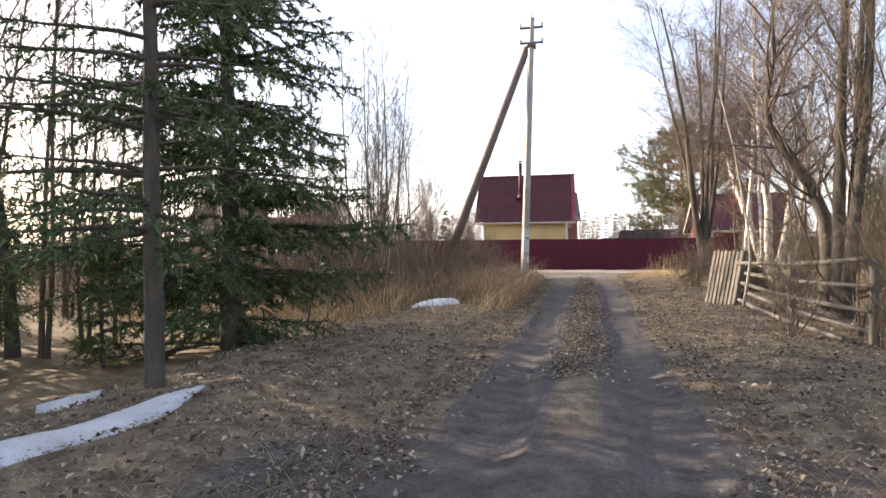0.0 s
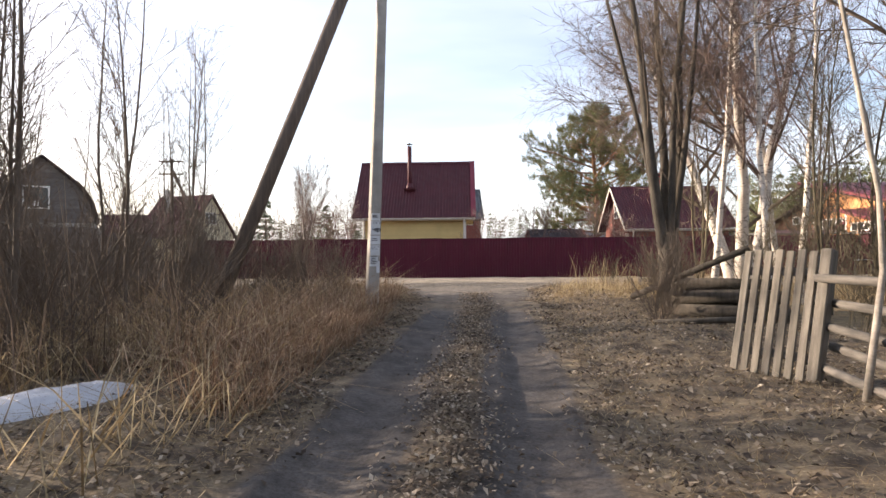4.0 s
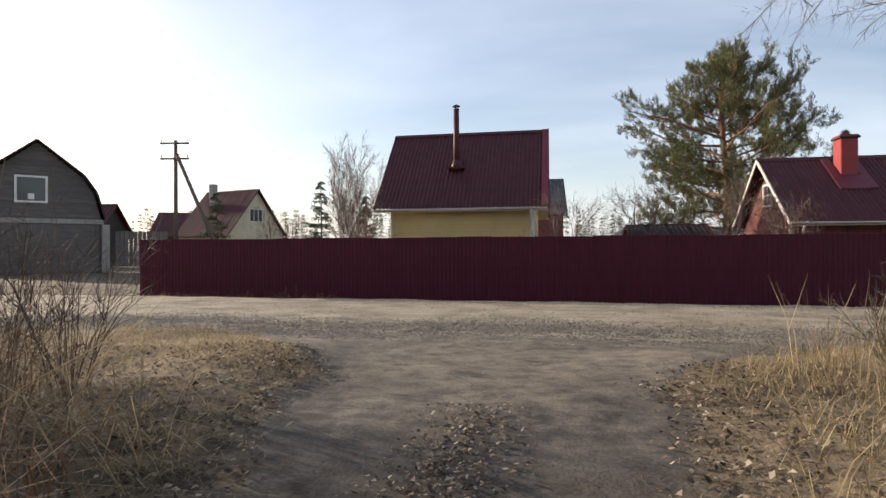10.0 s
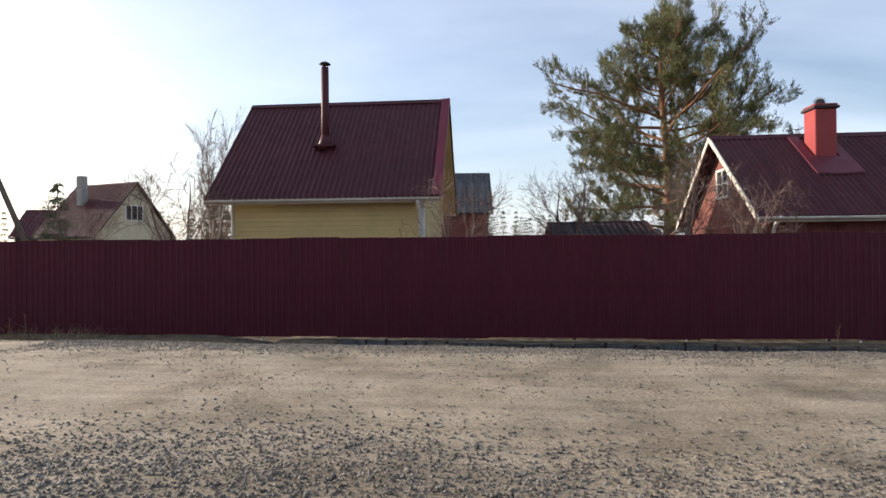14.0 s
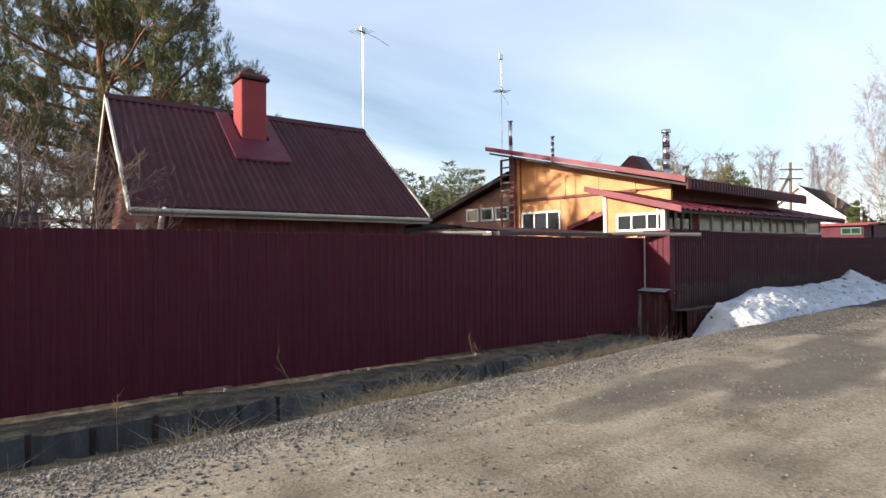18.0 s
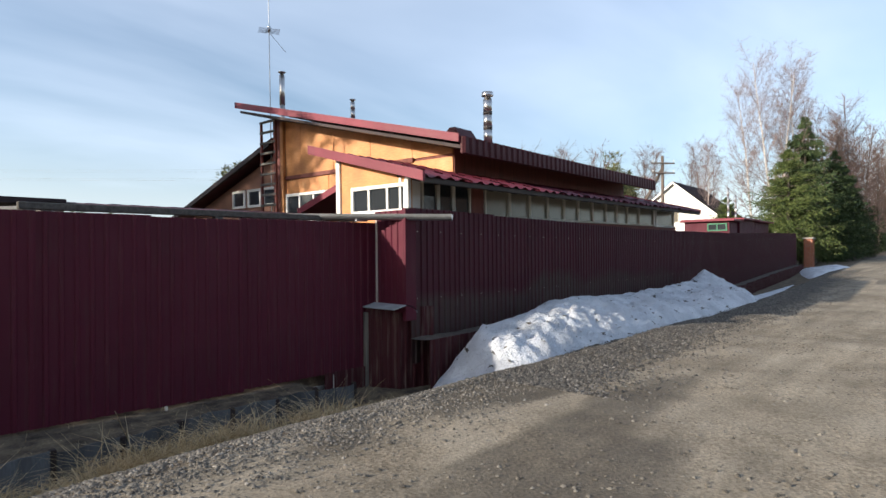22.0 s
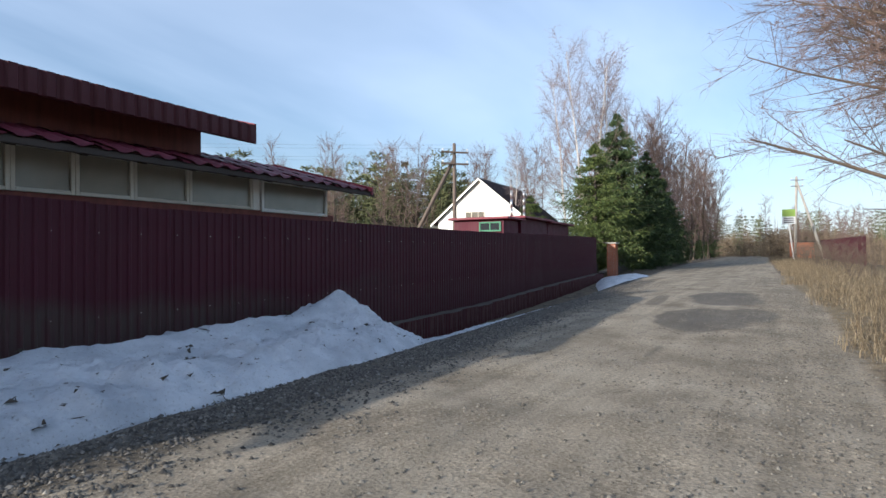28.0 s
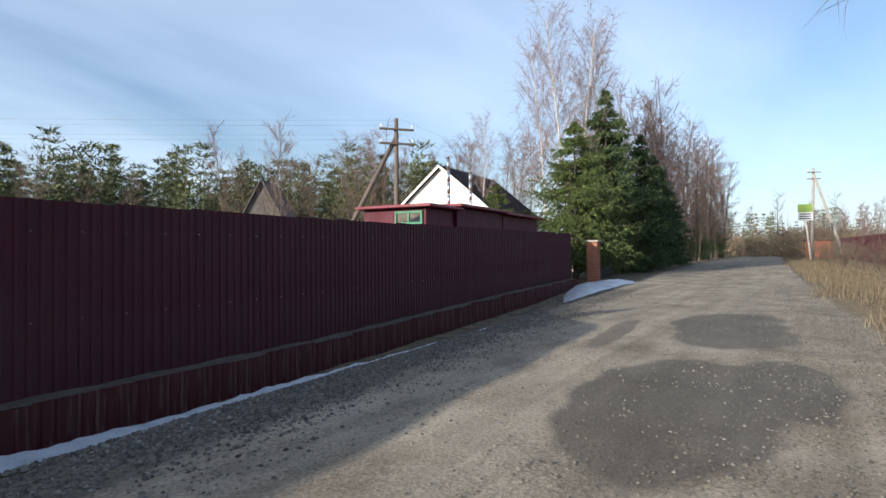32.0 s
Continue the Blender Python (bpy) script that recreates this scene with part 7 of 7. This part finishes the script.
Y = north_edge(X) + rg.normal(0.55, 0.62, n)
keep = (Y < np.where(X < 20.6, np.interp(X, EDGE_X, EDGE_Y) - 0.12, fence2_y(X) - 0.6)) & (Y > north_edge(X) - 1.2)
stones("shoulder_gravel", "loose grey crushed stone along the road shoulder", X[keep], Y[keep], 0.008 + 0.017 * rg.random(keep.sum()) ** 2, M_stone, 1)
M_damp_stone = islands("damp_gravel_stone", [(0, (0.045, 0.040, 0.034)), (0.55, (0.115, 0.104, 0.088)), (0.92, (0.19, 0.172, 0.148)), (1, (0.29, 0.27, 0.235))], 0.75, 0.4)
n = 105000                                               # damp gravel beside the snow heap
X = 20.4 + 34 * rg.random(n) ** 1.35
Y = fence2_y(X) - 2.45 - 0.3 * smooth(24, 32, X) + rg.normal(0, 0.38, n) - 0.9 * (rg.random(n) < 0.12) * rg.random(n)
keep = (Y < fence2_y(X) - 0.55) & (wave(X, Y, 2.1) + 0.5 * wave(X, Y, 5.3) + rg.normal(0, 0.6, n) > -0.7)
stones("shoulder_gravel", "damp dark crushed stone between road and snow", X[keep], Y[keep], 0.009 + 0.022 * rg.random(keep.sum()) ** 2, M_damp_stone, 5)
n = 46000                                                # gravel ridge by the mouth of the lane
X = rg.uniform(-9, 12, n)
Y = south_edge(X) + 0.65 + 0.3 * np.sin(X * 0.9) + rg.normal(0, 0.72, n)
stones("spilt_gravel", "ridge of dark spilt gravel across the lane mouth", X, Y, 0.008 + 0.018 * rg.random(n) ** 2, M_stone, 2)
n = 80000                                                # scattered stones on the road
X = rg.uniform(-8, 55, n)
t_ = rg.random(n)
Y = south_edge(X) * (1 - t_) + north_edge(X) * t_
clump = wave(X, Y, 1.7) + wave(X, Y, 4.1, 1.0)
k = clump + rg.normal(0, 0.5, n) > 0.0
stones("road_stones", "scattered small stones on the gravel road", X[k], Y[k], 0.005 + 0.020 * rg.random(k.sum()) ** 3, M_road_stone, 3)
n = 22000
X = rg.uniform(22, 60, n)
Y = south_edge(X) + rg.normal(0.45, 0.6, n)
stones("south_gravel", "grey gravel along the far road edge", X, Y, 0.010 + 0.014 * rg.random(n) ** 2, M_road_stone, 4)


def leaves(name, label, X, Y, S, mat, seed, lift=0.01):
    """Curled dead leaves: two bent triangles each."""
    rng = np.random.default_rng(seed)
    n = len(X)
    C = np.stack([X, Y, ground_z(X, Y) + lift + rng.random(n) * 0.03], -1)
    a = rng.random(n) * 6.28
    u = np.stack([np.cos(a), np.sin(a), rng.normal(0, 0.35, n)], -1) * S[:, None]
    v = np.stack([-np.sin(a), np.cos(a), rng.normal(0, 0.35, n)], -1) * S[:, None] * 0.62
    up = np.zeros((n, 3))
    up[:, 2] = S * rng.uniform(-0.2, 0.75, n)
    Q = np.stack([C - u, C - v + up, C + u, C + v + up * 0.6], 1)
    return soup(name, Q, mat, label, "leaf litter", "stuff")


def lane_side(n, lo, hi, y0, y1, rng):
    Y = rng.uniform(y0, y1, n)
    side = rng.choice((-1, 1), n)
    X = lane_centre(Y) + side * (lane_half(Y) + lo + (hi - lo) * rng.random(n) ** 1.5 + 0.12 * rng.normal(0, 1, n))
    return X, Y


X, Y = lane_side(62000, -0.12, 4.2, -38, -12, rg)
leaves("leaf_litter", "brown dead leaves on the verges of the lane", X, Y, 0.010 + 0.022 * rg.random(len(X)) ** 1.6, M_leaf, 11)
Y = -14.0 - 17 * rg.random(15000) ** 0.85
X = lane_centre(Y) + rg.normal(0, 0.19, len(Y)) + 0.08 * np.sin(Y * 1.7)
leaves("leaf_litter", "dead leaves on the crown of the lane", X, Y, 0.008 + 0.018 * rg.random(len(X)) ** 1.5, M_leaf, 12)


def blades(name, label, X, Y, H, W, mat, seed, lean=0.35, bend=0.3, category="grass", flat=0.0, base=None):
    """Dry stalks: each a bent, tapering strip of two quads' worth of triangles."""
    rng = np.random.default_rng(seed)
    n = len(X)
    P0 = np.stack([X, Y, ground_z(X, Y) - 0.02 if base is None else base], -1)
    a = rng.random(n) * 6.28
    l = np.abs(rng.normal(0, lean, n)) + flat
    d = np.stack([np.cos(a) * l, np.sin(a) * l, np.ones(n)], -1)
    d /= np.linalg.norm(d, axis=1)[:, None]
    b = np.stack([np.cos(a) * bend, np.sin(a) * bend, -np.abs(rng.normal(0, bend, n))], -1)
    s = np.stack([-np.sin(a + rng.normal(0, 0.8, n)), np.cos(a), np.zeros(n)], -1)
    h = H[:, None]
    P1 = P0 + d * h * 0.5
    P2 = P1 + (d + b) * h * 0.5
    w = W[:, None] * 0.5
    Q1 = np.stack([P0 - s * w, P0 + s * w, P1 + s * w * 0.75, P1 - s * w * 0.75], 1)
    Q2 = np.stack([P1 - s * w * 0.75, P1 + s * w * 0.75, P2 + s * w * 0.2, P2 - s * w * 0.2], 1)
    return soup(name, np.concatenate([Q1, Q2]), mat, label, category, "stuff")


def patch(n, x0, x1, y0, y1, rng, clump=0.0, s=1.5):
    X, Y = rng.uniform(x0, x1, n), rng.uniform(y0, y1, n)
    k = wave(X, Y, s) + 0.6 * wave(X, Y, s * 2.7, 1.0) + rng.normal(0, 0.35, n) > clump
    return X[k], Y[k]


# tall dry stalks in the left thicket
X, Y = patch(27000, -11, 0.2, -25, -11.5, rg, -0.1)
k = (X < lane_centre(Y) - lane_half(Y) - 0.45 - 1.0 * smooth(-20.5, -24, Y) - 0.5 * rg.random(len(X))) & (Y < -14.0 - 0.8 * rg.random(len(X)) - 1.6 * (X > -1.3)) & (np.hypot((X + 1.55) / 1.0, (Y + 24.5) / 1.2) > 1)
X, Y = X[k], Y[k]
blades("dry_stalks", "dense reddish-brown dry stalks beside the lane", X, Y, (0.30 + 1.0 * rg.random(len(X)) ** 1.3) * (0.45 + 0.55 * smooth(0.3, 1.6, lane_centre(Y) - lane_half(Y) - X)), 0.006 + 0.006 * rg.random(len(X)), M_reed, 21, 0.38, 0.4, "dry weeds")
X, Y = patch(16000, -9, 0.2, -26, -12, rg, -0.2)
k = (X < lane_centre(Y) - lane_half(Y) - 0.35) & (Y < -15.4) & (np.hypot((X + 1.55) / 0.9, (Y + 24.5) / 1.1) > 1)
X, Y = X[k], Y[k]
blades("dry_stalks", "pale broken stalks lying in the weeds", X, Y, 0.5 + 0.7 * rg.random(len(X)), 0.007 + 0.006 * rg.random(len(X)), M_straw, 22, 0.5, 0.5, "dry weeds", 0.5)
X, Y = patch(2400, -14, -2, -27, -12, rg, -0.1)
k = (X < lane_centre(Y) - lane_half(Y) - 1.9) & (Y < -13.5)
blades("thin_shoots", "tall thin reddish shoots in the thicket", X[k], Y[k], 1.3 + 1.5 * rg.random(k.sum()), 0.007 + 0.006 * rg.random(k.sum()), M_reed, 23, 0.30, 0.25, "dry weeds")
Y = -16.2 - 8.3 * rg.random(4200)
X = lane_centre(Y) - lane_half(Y) - 0.35 - 1.6 * rg.random(len(Y)) ** 1.4
k = (np.hypot((X + 1.55) / 1.0, (Y + 24.5) / 1.2) > 0.8) & (np.hypot(X + 0.17, Y + 18.3) > 0.25)
M_rust = islands("rust_coloured_shoot", [(0, (0.16, 0.09, 0.055)), (0.5, (0.32, 0.20, 0.125)), (1, (0.52, 0.39, 0.26))], thin=0.2)
blades("bent_shoots", "bent rust-coloured dead shoots at the thicket edge", X[k], Y[k], 0.5 + 0.6 * rg.random(k.sum()), 0.006 + 0.005 * rg.random(k.sum()), M_rust, 24, 0.75, 1.0, "dry weeds", 0.15)
for x, y, ln, az_, up in ((-4.2, -25.6, 3.6, 20, 48), (-5.0, -24.2, 3.0, 150, 62), (-3.6, -22.6, 2.6, 35, 55), (-6.2, -26.4, 3.8, 60, 40), (-3.9, -26.6, 1.5, 80, 84), (-4.8, -21.0, 3.2, 200, 58), (-3.3, -20.0, 2.4, 15, 50)):
    dead = empty("dead_stem", pose(x, y, gz(x, y) - 0.05), "slanting grey-brown dead stem in the thicket", "stem", "dead stems")
    ca, sa, cu_, su_ = math.cos(radians(az_)), math.sin(radians(az_)), math.cos(radians(up)), math.sin(radians(up))
    out = {}
    g_ = np.random.default_rng(int(-x * 100))
    grow(g_, out, (0, 0, 0), np.array((ca * cu_, sa * cu_, su_)), ln, 0.030, 0, 1, 0.05, 0.0, (7,), (25, 55), (0.2, 0.4), 7, 0.3, 0.3, 0.004)
    tubes("stem", out[0], 6, M_twig, dead)
    tagged(tubes("twig_mass", out[1], 3, M_twig, dead), kind="stuff")
# fine twiggy brush in the thicket and right of the lane
def brush(name, label, spots, seed, mat, n=16, H=1.6, r=0.007):
    rng = np.random.default_rng(seed)
    for i, (x, y, s) in enumerate(spots):
        t = empty("bush", pose(x, y, gz(x, y)), label, "bush", name)
        out = {}
        for j in range(n):
            a = rng.uniform(0, 6.28)
            l = abs(rng.normal(0, 0.35))
            d = np.array((math.cos(a) * l, math.sin(a) * l, 1.0))
            grow(rng, out, (0.14 * math.cos(a) * rng.random(), 0.14 * math.sin(a) * rng.random(), -0.05), d / np.linalg.norm(d), s * H * rng.uniform(0.6, 1.1), r, 0, 1, 0.10, 0.06, (7,), (20, 45), (0.25, 0.45), 6, 0.2, 0.35, 0.003)
        for line in out[0]:
            tubes("stem", [line], 4, mat, t)
        tagged(tubes("twig_mass", out[1], 3, mat, t), kind="stuff")
        soup("twig_spray", sprays(rng, out[1] + out[0], 7, 0.30 * s, r * 0.8, 2, 0.15, 0.6), mat, "", "", "stuff", t)


rs = random.Random(38)
brush("roadside_bushes", "bare many-stemmed bush of thin brown twigs", [(4.15, -27.9, 1.0), (4.6, -19.6, 0.75), (5.0, -18.9, 0.9), (4.9, -28.9, 0.8), (5.7, -16.6, 0.9)], 31, M_twig, 18)
left_spots = [(rs.uniform(-8.5, -2.0), rs.uniform(-24, -13.6), rs.uniform(0.8, 1.5)) for i in range(52)]
left_spots = [(x, y, s) for x, y, s in left_spots if x < lane_centre(y) - 3.1]
brush("thicket_bushes", "tangled bare bush with reddish-brown twigs", left_spots, 32, M_twig, 12, 1.7)
brush("verge_bushes", "olive leafless bush in dry grass", [(5.6, -12.6, 0.7), (6.6, -13.6, 0.9), (7.6, -11.8, 0.9), (8.8, -13.2, 1.1), (10.4, -12.2, 1.1), (6.4, -15.0, 0.8), (6.9, -20.8, 1.2), (7.6, -23.6, 1.4), (9, -26, 1.5), (6.6, -22.2, 1.3), (8.4, -21.6, 1.6), (7.2, -26.2, 1.4), (8.2, -28.0, 1.5), (6.4, -19.4, 1.2), (9.6, -19.2, 1.6), (8.4, -17.4, 1.3), (10.2, -23.6, 1.7)], 33, M_twig_olive, 13, 1.5)
brush("mouth_bushes", "grey-brown tangle of thin twigs behind the pole", [(-1.8, -14.2, 1.0), (-2.5, -15.0, 1.2), (-1.5, -15.6, 0.9), (-2.8, -13.9, 1.1), (-1.0, -16.9, 0.8), (-2.0, -16.9, 1.1), (-1.6, -18.0, 1.0)], 35, M_twig, 11, 1.6)
brush("road_bushes", "leafless bush along the far road edge", [(39 + i * 2.9, float(south_edge(39 + i * 2.9)) - 2.6 - 1.1 * (i % 3), 0.55 + 0.025 * i + 0.25 * (i % 2)) for i in range(24)], 34, M_twig, 10, 1.8, 0.010)

# straw-coloured grass
M_dull = islands("dull_straw", [(0, (0.11, 0.082, 0.052)), (0.5, (0.25, 0.195, 0.125)), (1, (0.46, 0.37, 0.24))], thin=0.35)
X, Y = patch(22000, 3.2, 13, -17, -9.0, rg, -0.4)
k = (X > lane_centre(Y) + lane_half(Y) + 0.25 + 0.3 * rg.random(len(X))) & (Y < south_edge(X) - 0.1)
X, Y = X[k], Y[k]
blades("dry_grass", "tall straw-coloured dry grass at the road corner", X, Y, 0.16 + 0.40 * rg.random(len(X)) ** 2, 0.005 + 0.004 * rg.random(len(X)), M_straw, 41, 0.5, 0.5, "grass", 0.2)
X, Y = patch(1500, 4.0, 12, -16, -9.6, rg, -0.2)
k = (X > lane_centre(Y) + lane_half(Y) + 0.8)
blades("dry_grass", "upright dry grass stems at the road corner", X[k], Y[k], 0.5 + 0.6 * rg.random(k.sum()), 0.006 + 0.004 * rg.random(k.sum()), M_straw, 42, 0.18, 0.25, "grass")
X, Y = patch(34000, -7, 0.4, -17, -9.3, rg, -0.5)
k = (X < lane_centre(Y) - lane_half(Y) - 0.2) & (Y < south_edge(X) - 0.05)
blades("dry_grass", "matted dry grass tuft at the lane mouth", X[k], Y[k], 0.10 + 0.20 * rg.random(k.sum()) ** 2, 0.005 + 0.005 * rg.random(k.sum()), M_straw, 43, 0.9, 0.6, "grass", 0.9)
X, Y = lane_side(78000, 0.0, 3.8, -38, -13, rg)
blades("dry_grass", "short flattened dry grass on the lane verges", X, Y, 0.06 + 0.13 * rg.random(len(X)), 0.003 + 0.004 * rg.random(len(X)), M_straw, 44, 1.2, 0.8, "grass", 0.9)
X, Y = patch(2600, 2.3, 6.0, -38, -29, rg, 0.1)
blades("green_grass", "sparse mossy grass on the verge", X, Y, 0.05 + 0.07 * rg.random(len(X)), 0.006 + 0.003 * rg.random(len(X)), M_moss, 45, 0.6, 0.4, "grass", 0.2)
X = rg.uniform(30, 125, 26000)
Y = south_edge(X) - 0.35 - 0.45 * wave(X, X * 0, 0.8) - 0.25 * wave(X, X * 0, 2.7) - np.abs(rg.normal(0, 2.2, len(X)))
blades("dry_grass", "tall straw-coloured dry grass along the far road edge", X, Y, 0.15 + 0.50 * rg.random(len(X)) ** 1.5, 0.008 + 0.008 * rg.random(len(X)), M_dull, 46, 0.35, 0.4, "grass", 0.1)
# tufts between road and edging
# Straw colour raised and warmed to carry sunlight inside the fence's shadow.
M_straw_lit = islands("sunlit_straw", [(0, (0.40, 0.28, 0.14)), (0.5, (0.70, 0.54, 0.31)), (1, (0.86, 0.72, 0.47))], thin=0.4)
C = [(13.05, 0.8), (12.0, 0.3), (15.7, 0.45), (17.1, 0.35), (17.9, 0.3), (8.4, 0.12), (10.4, 0.15), (6.0, 0.2), (4.2, 0.2), (18.9, 0.2), (2.4, 0.2)]
X = np.concatenate([rg.normal(x, 0.16 + s * 0.32, int(3000 * s)) for x, s in C])
Y = np.interp(X, EDGE_X, EDGE_Y) - 0.92 + rg.normal(0, 0.10, len(X))
blades("dry_grass", "bent tufts of dry grass along the edging", X, Y, 0.18 + 0.36 * rg.random(len(X)) ** 2, 0.005 + 0.005 * rg.random(len(X)), M_straw_lit, 47, 0.9, 0.9, "grass", 0.4)
X = rg.uniform(-12, 20, 2600)
Y = np.interp(X, EDGE_X, EDGE_Y) + rg.uniform(0.1, 0.9, len(X)) ** 1.2 * 0.9
blades("dry_grass", "short dry grass on the dirt strip below the fence", X[Y < 0.02], Y[Y < 0.02], 0.04 + 0.08 * rg.random((Y < 0.02).sum()), 0.004 + 0.003 * rg.random((Y < 0.02).sum()), M_straw, 48, 0.8, 0.5, "grass", 0.5)
X = np.concatenate([rg.normal(x, 0.5, 130) for x in (-11.5, -10, -8.2, -6.5, -5.2)])
blades("dry_grass", "dry weeds at the foot of the fence", X, rg.normal(-0.5, 0.3, len(X)), 0.15 + 0.35 * rg.random(len(X)), 0.006 + 0.004 * rg.random(len(X)), M_straw, 49, 0.5, 0.5, "grass", 0.3)
X = rg.uniform(1.5, 20.6, 17000)
Y = np.interp(X, EDGE_X, EDGE_Y) - 1.05 - 0.07 * wave(X, X * 0, 1.7) + rg.normal(0, 0.10, len(X))
k = wave(X, Y * 0, 2.3) + 0.5 * wave(X, Y * 0, 6.1) + rg.normal(0, 0.5, len(X)) > -0.45
blades("dry_grass", "band of flattened straw along the foot of the edging", X[k], Y[k], 0.12 + 0.22 * rg.random(k.sum()), 0.005 + 0.005 * rg.random(k.sum()), M_straw_lit, 50, 0.9, 0.5, "grass", 2.4)
# single tall stalks along the fence
rs = random.Random(48)
for x, y, h, lx in ((9.6, -1.85, 0.75, 0.02), (11.6, -1.8, 0.95, -0.25), (14.2, -1.85, 0.85, -0.5), (14.4, -1.85, 0.75, -0.35), (14.6, -1.85, 0.6, -0.6), (8.6, -1.85, 0.4, 0.05), (7.0, -1.7, 0.45, 0.1), (12.8, -1.85, 0.45, -0.15), (17.2, -1.5, 0.6, -0.5), (7.6, -1.45, 0.3, 0), (-5.8, -1.2, 0.6, 0.1), (-6.2, -1.2, 0.5, 0.3)):
    s = empty("weed_stalk", pose(x, y, gz(x, y) - 0.03), "single pale dry weed stalk by the fence", "weed", "weed stalks")
    out = {}
    g_ = np.random.default_rng(int(x * 10) + 200)
    grow(g_, out, (0, 0, 0), np.array((lx, 0, 1)) / math.hypot(lx, 1), h, 0.006, 0, 1, 0.05, 0, (4,), (15, 40), (0.15, 0.3), 6, 0.6, 0.4, 0.002)
    tubes("stem", out[0], 4, M_straw, s)
    tagged(tubes("seed_head", out[1], 3, M_straw, s), kind="stuff")
# fallen twigs at the mouth of the lane
X, Y = patch(1500, -1.5, 5.5, -16, -9.8, rg, -0.3)
blades("fallen_twigs", "thin dark twigs scattered on the lane", X, Y, 0.12 + 0.35 * rg.random(len(X)) ** 2, 0.006 + 0.005 * rg.random(len(X)), M_bark, 51, 0.3, 0.1, "twigs", 4.0)
# litter scrap
Geo().grid(lambda u, w: (u, w, gz(-1.05, -20.4) + 0.05 + 0.03 * math.sin(u * 40) * math.cos(w * 33)), list(np.arange(-1.15, -0.94, 0.03)), list(np.arange(-20.46, -20.35, 0.03))).ob("plastic_scrap", M_paper, None, "")
tagged(bpy.data.objects["plastic_scrap"], "crumpled pale plastic scrap in the weeds", "litter")

# ---- rail fence, leaning lattice gate, logs ----
rfence = empty("rail_fence", pose(4.85, -23.1, 0), "sagging grey rail fence with slipped poles", "fence")
L_ = [(0.84, 1.02, 0), (0.62, 0.66, 0), (0.42, 0.34, 0), (0.24, 0.02, 0.1), (0.06, -0.02, -0.35)]
for i, (a, b_, dx) in enumerate(L_):
    z0 = gz(4.85, -23.1)
    z1 = gz(4.95, -28.6)
    k = 7
    p = [(dx * t + 0.03 * math.sin(4 * t + i) + (0.04 if i % 2 else -0.04), -5.6 * t, (z0 + a + 0.12) * (1 - t) + (z1 + b_ + 0.16) * t - 0.05 * math.sin(math.pi * t)) for t in np.linspace(0, 1, k)]
    Geo().tube(p, [0.042 - 0.010 * t for t in np.linspace(0, 1, k)], 7).ob("rail", M_greywood, rfence, "", True)
for y in (0.05, -2.7, -5.4):
    zz = gz(4.95, -23.1 + y)
    Geo().tube([(0.10, y, zz - 0.3), (0.11, y, zz + 1.18)], [0.065, 0.055], 8).ob("post", M_greywood_up, rfence, "", True)
gate = empty("lattice_gate", pose(4.42, -23.15, gz(4.4, -23.3), -14, 0, -57), "weathered slatted wooden gate leaning beside the fence", "gate")
for i in range(7):
    Geo().box(-0.36 + i * 0.105, -0.36 + i * 0.105 + 0.07, -0.015, 0.012, 0.0, 1.22 + 0.015 * (i % 2), c=0.004).ob("slat", M_greywood_up, gate)
for z in (0.18, 0.98):
    Geo().box(-0.38, 0.38, 0.014, 0.05, z, z + 0.08, c=0.005).ob("crossbar", M_greywood, gate)
Geo().box(0.37, 0.47, -0.03, 0.09, 0.0, 1.24, c=0.01).ob("side_beam", M_greywood_up, gate)
leanp = empty("leaning_pole", pose(4.75, -24.2, gz(4.75, -24.2)), "thin pale peeled pole standing against the rails", "pole")
Geo().tube([(-0.12, 0, -0.05), (-0.02, 0.03, 0.5), (0.04, 0.02, 1.0), (0.0, 0, 1.6), (-0.22, 0.1, 3.2), (-0.5, 0.2, 4.6)], [0.030, 0.028, 0.025, 0.021, 0.016, 0.008], 7).ob("shaft", plain("peeled_pole_wood", (0.36, 0.32, 0.27), 0.85, var=0.35, scale=6, bump=0.4), leanp, "", True)
rs = random.Random(58)
M_log_end = plain("sawn_log_end", (0.36, 0.26, 0.15), 0.85, var=0.25, scale=12)
for i, (x, y, z, r, ln, a, tilt) in enumerate(((5.9, -19.0, 0.13, 0.13, 1.9, 62, 0), (5.95, -18.65, 0.14, 0.14, 1.8, 66, 0), (6.05, -18.3, 0.12, 0.12, 2.0, 60, 0), (5.95, -18.85, 0.37, 0.12, 1.8, 58, 2), (6.1, -18.5, 0.36, 0.11, 1.7, 64, -2),
                                               (6.0, -18.7, 0.58, 0.10, 1.6, 61, 0), (5.3, -18.9, 0.72, 0.055, 2.4, 35, 22), (5.1, -20.2, 0.06, 0.05, 1.5, 80, 3))):
    lg = empty("log", pose(x, y, gz(x, y) + z, 0, -tilt, a - 90), "cut log in the pile under the willow", "log", "log pile")
    Geo().tube([(-ln / 2, 0, 0), (0, 0.01, 0.01), (ln / 2, 0, 0)], [r, r * 0.97, r * 0.93], 10).ob("bark", M_bark, lg, "", True)
    for s in (-1, 1):
        Geo().tube([(s * (ln / 2 + 0.001), 0, 0), (s * (ln / 2 + 0.006), 0, 0)], r * 0.92, 10).ob("sawn_end", M_log_end, lg)
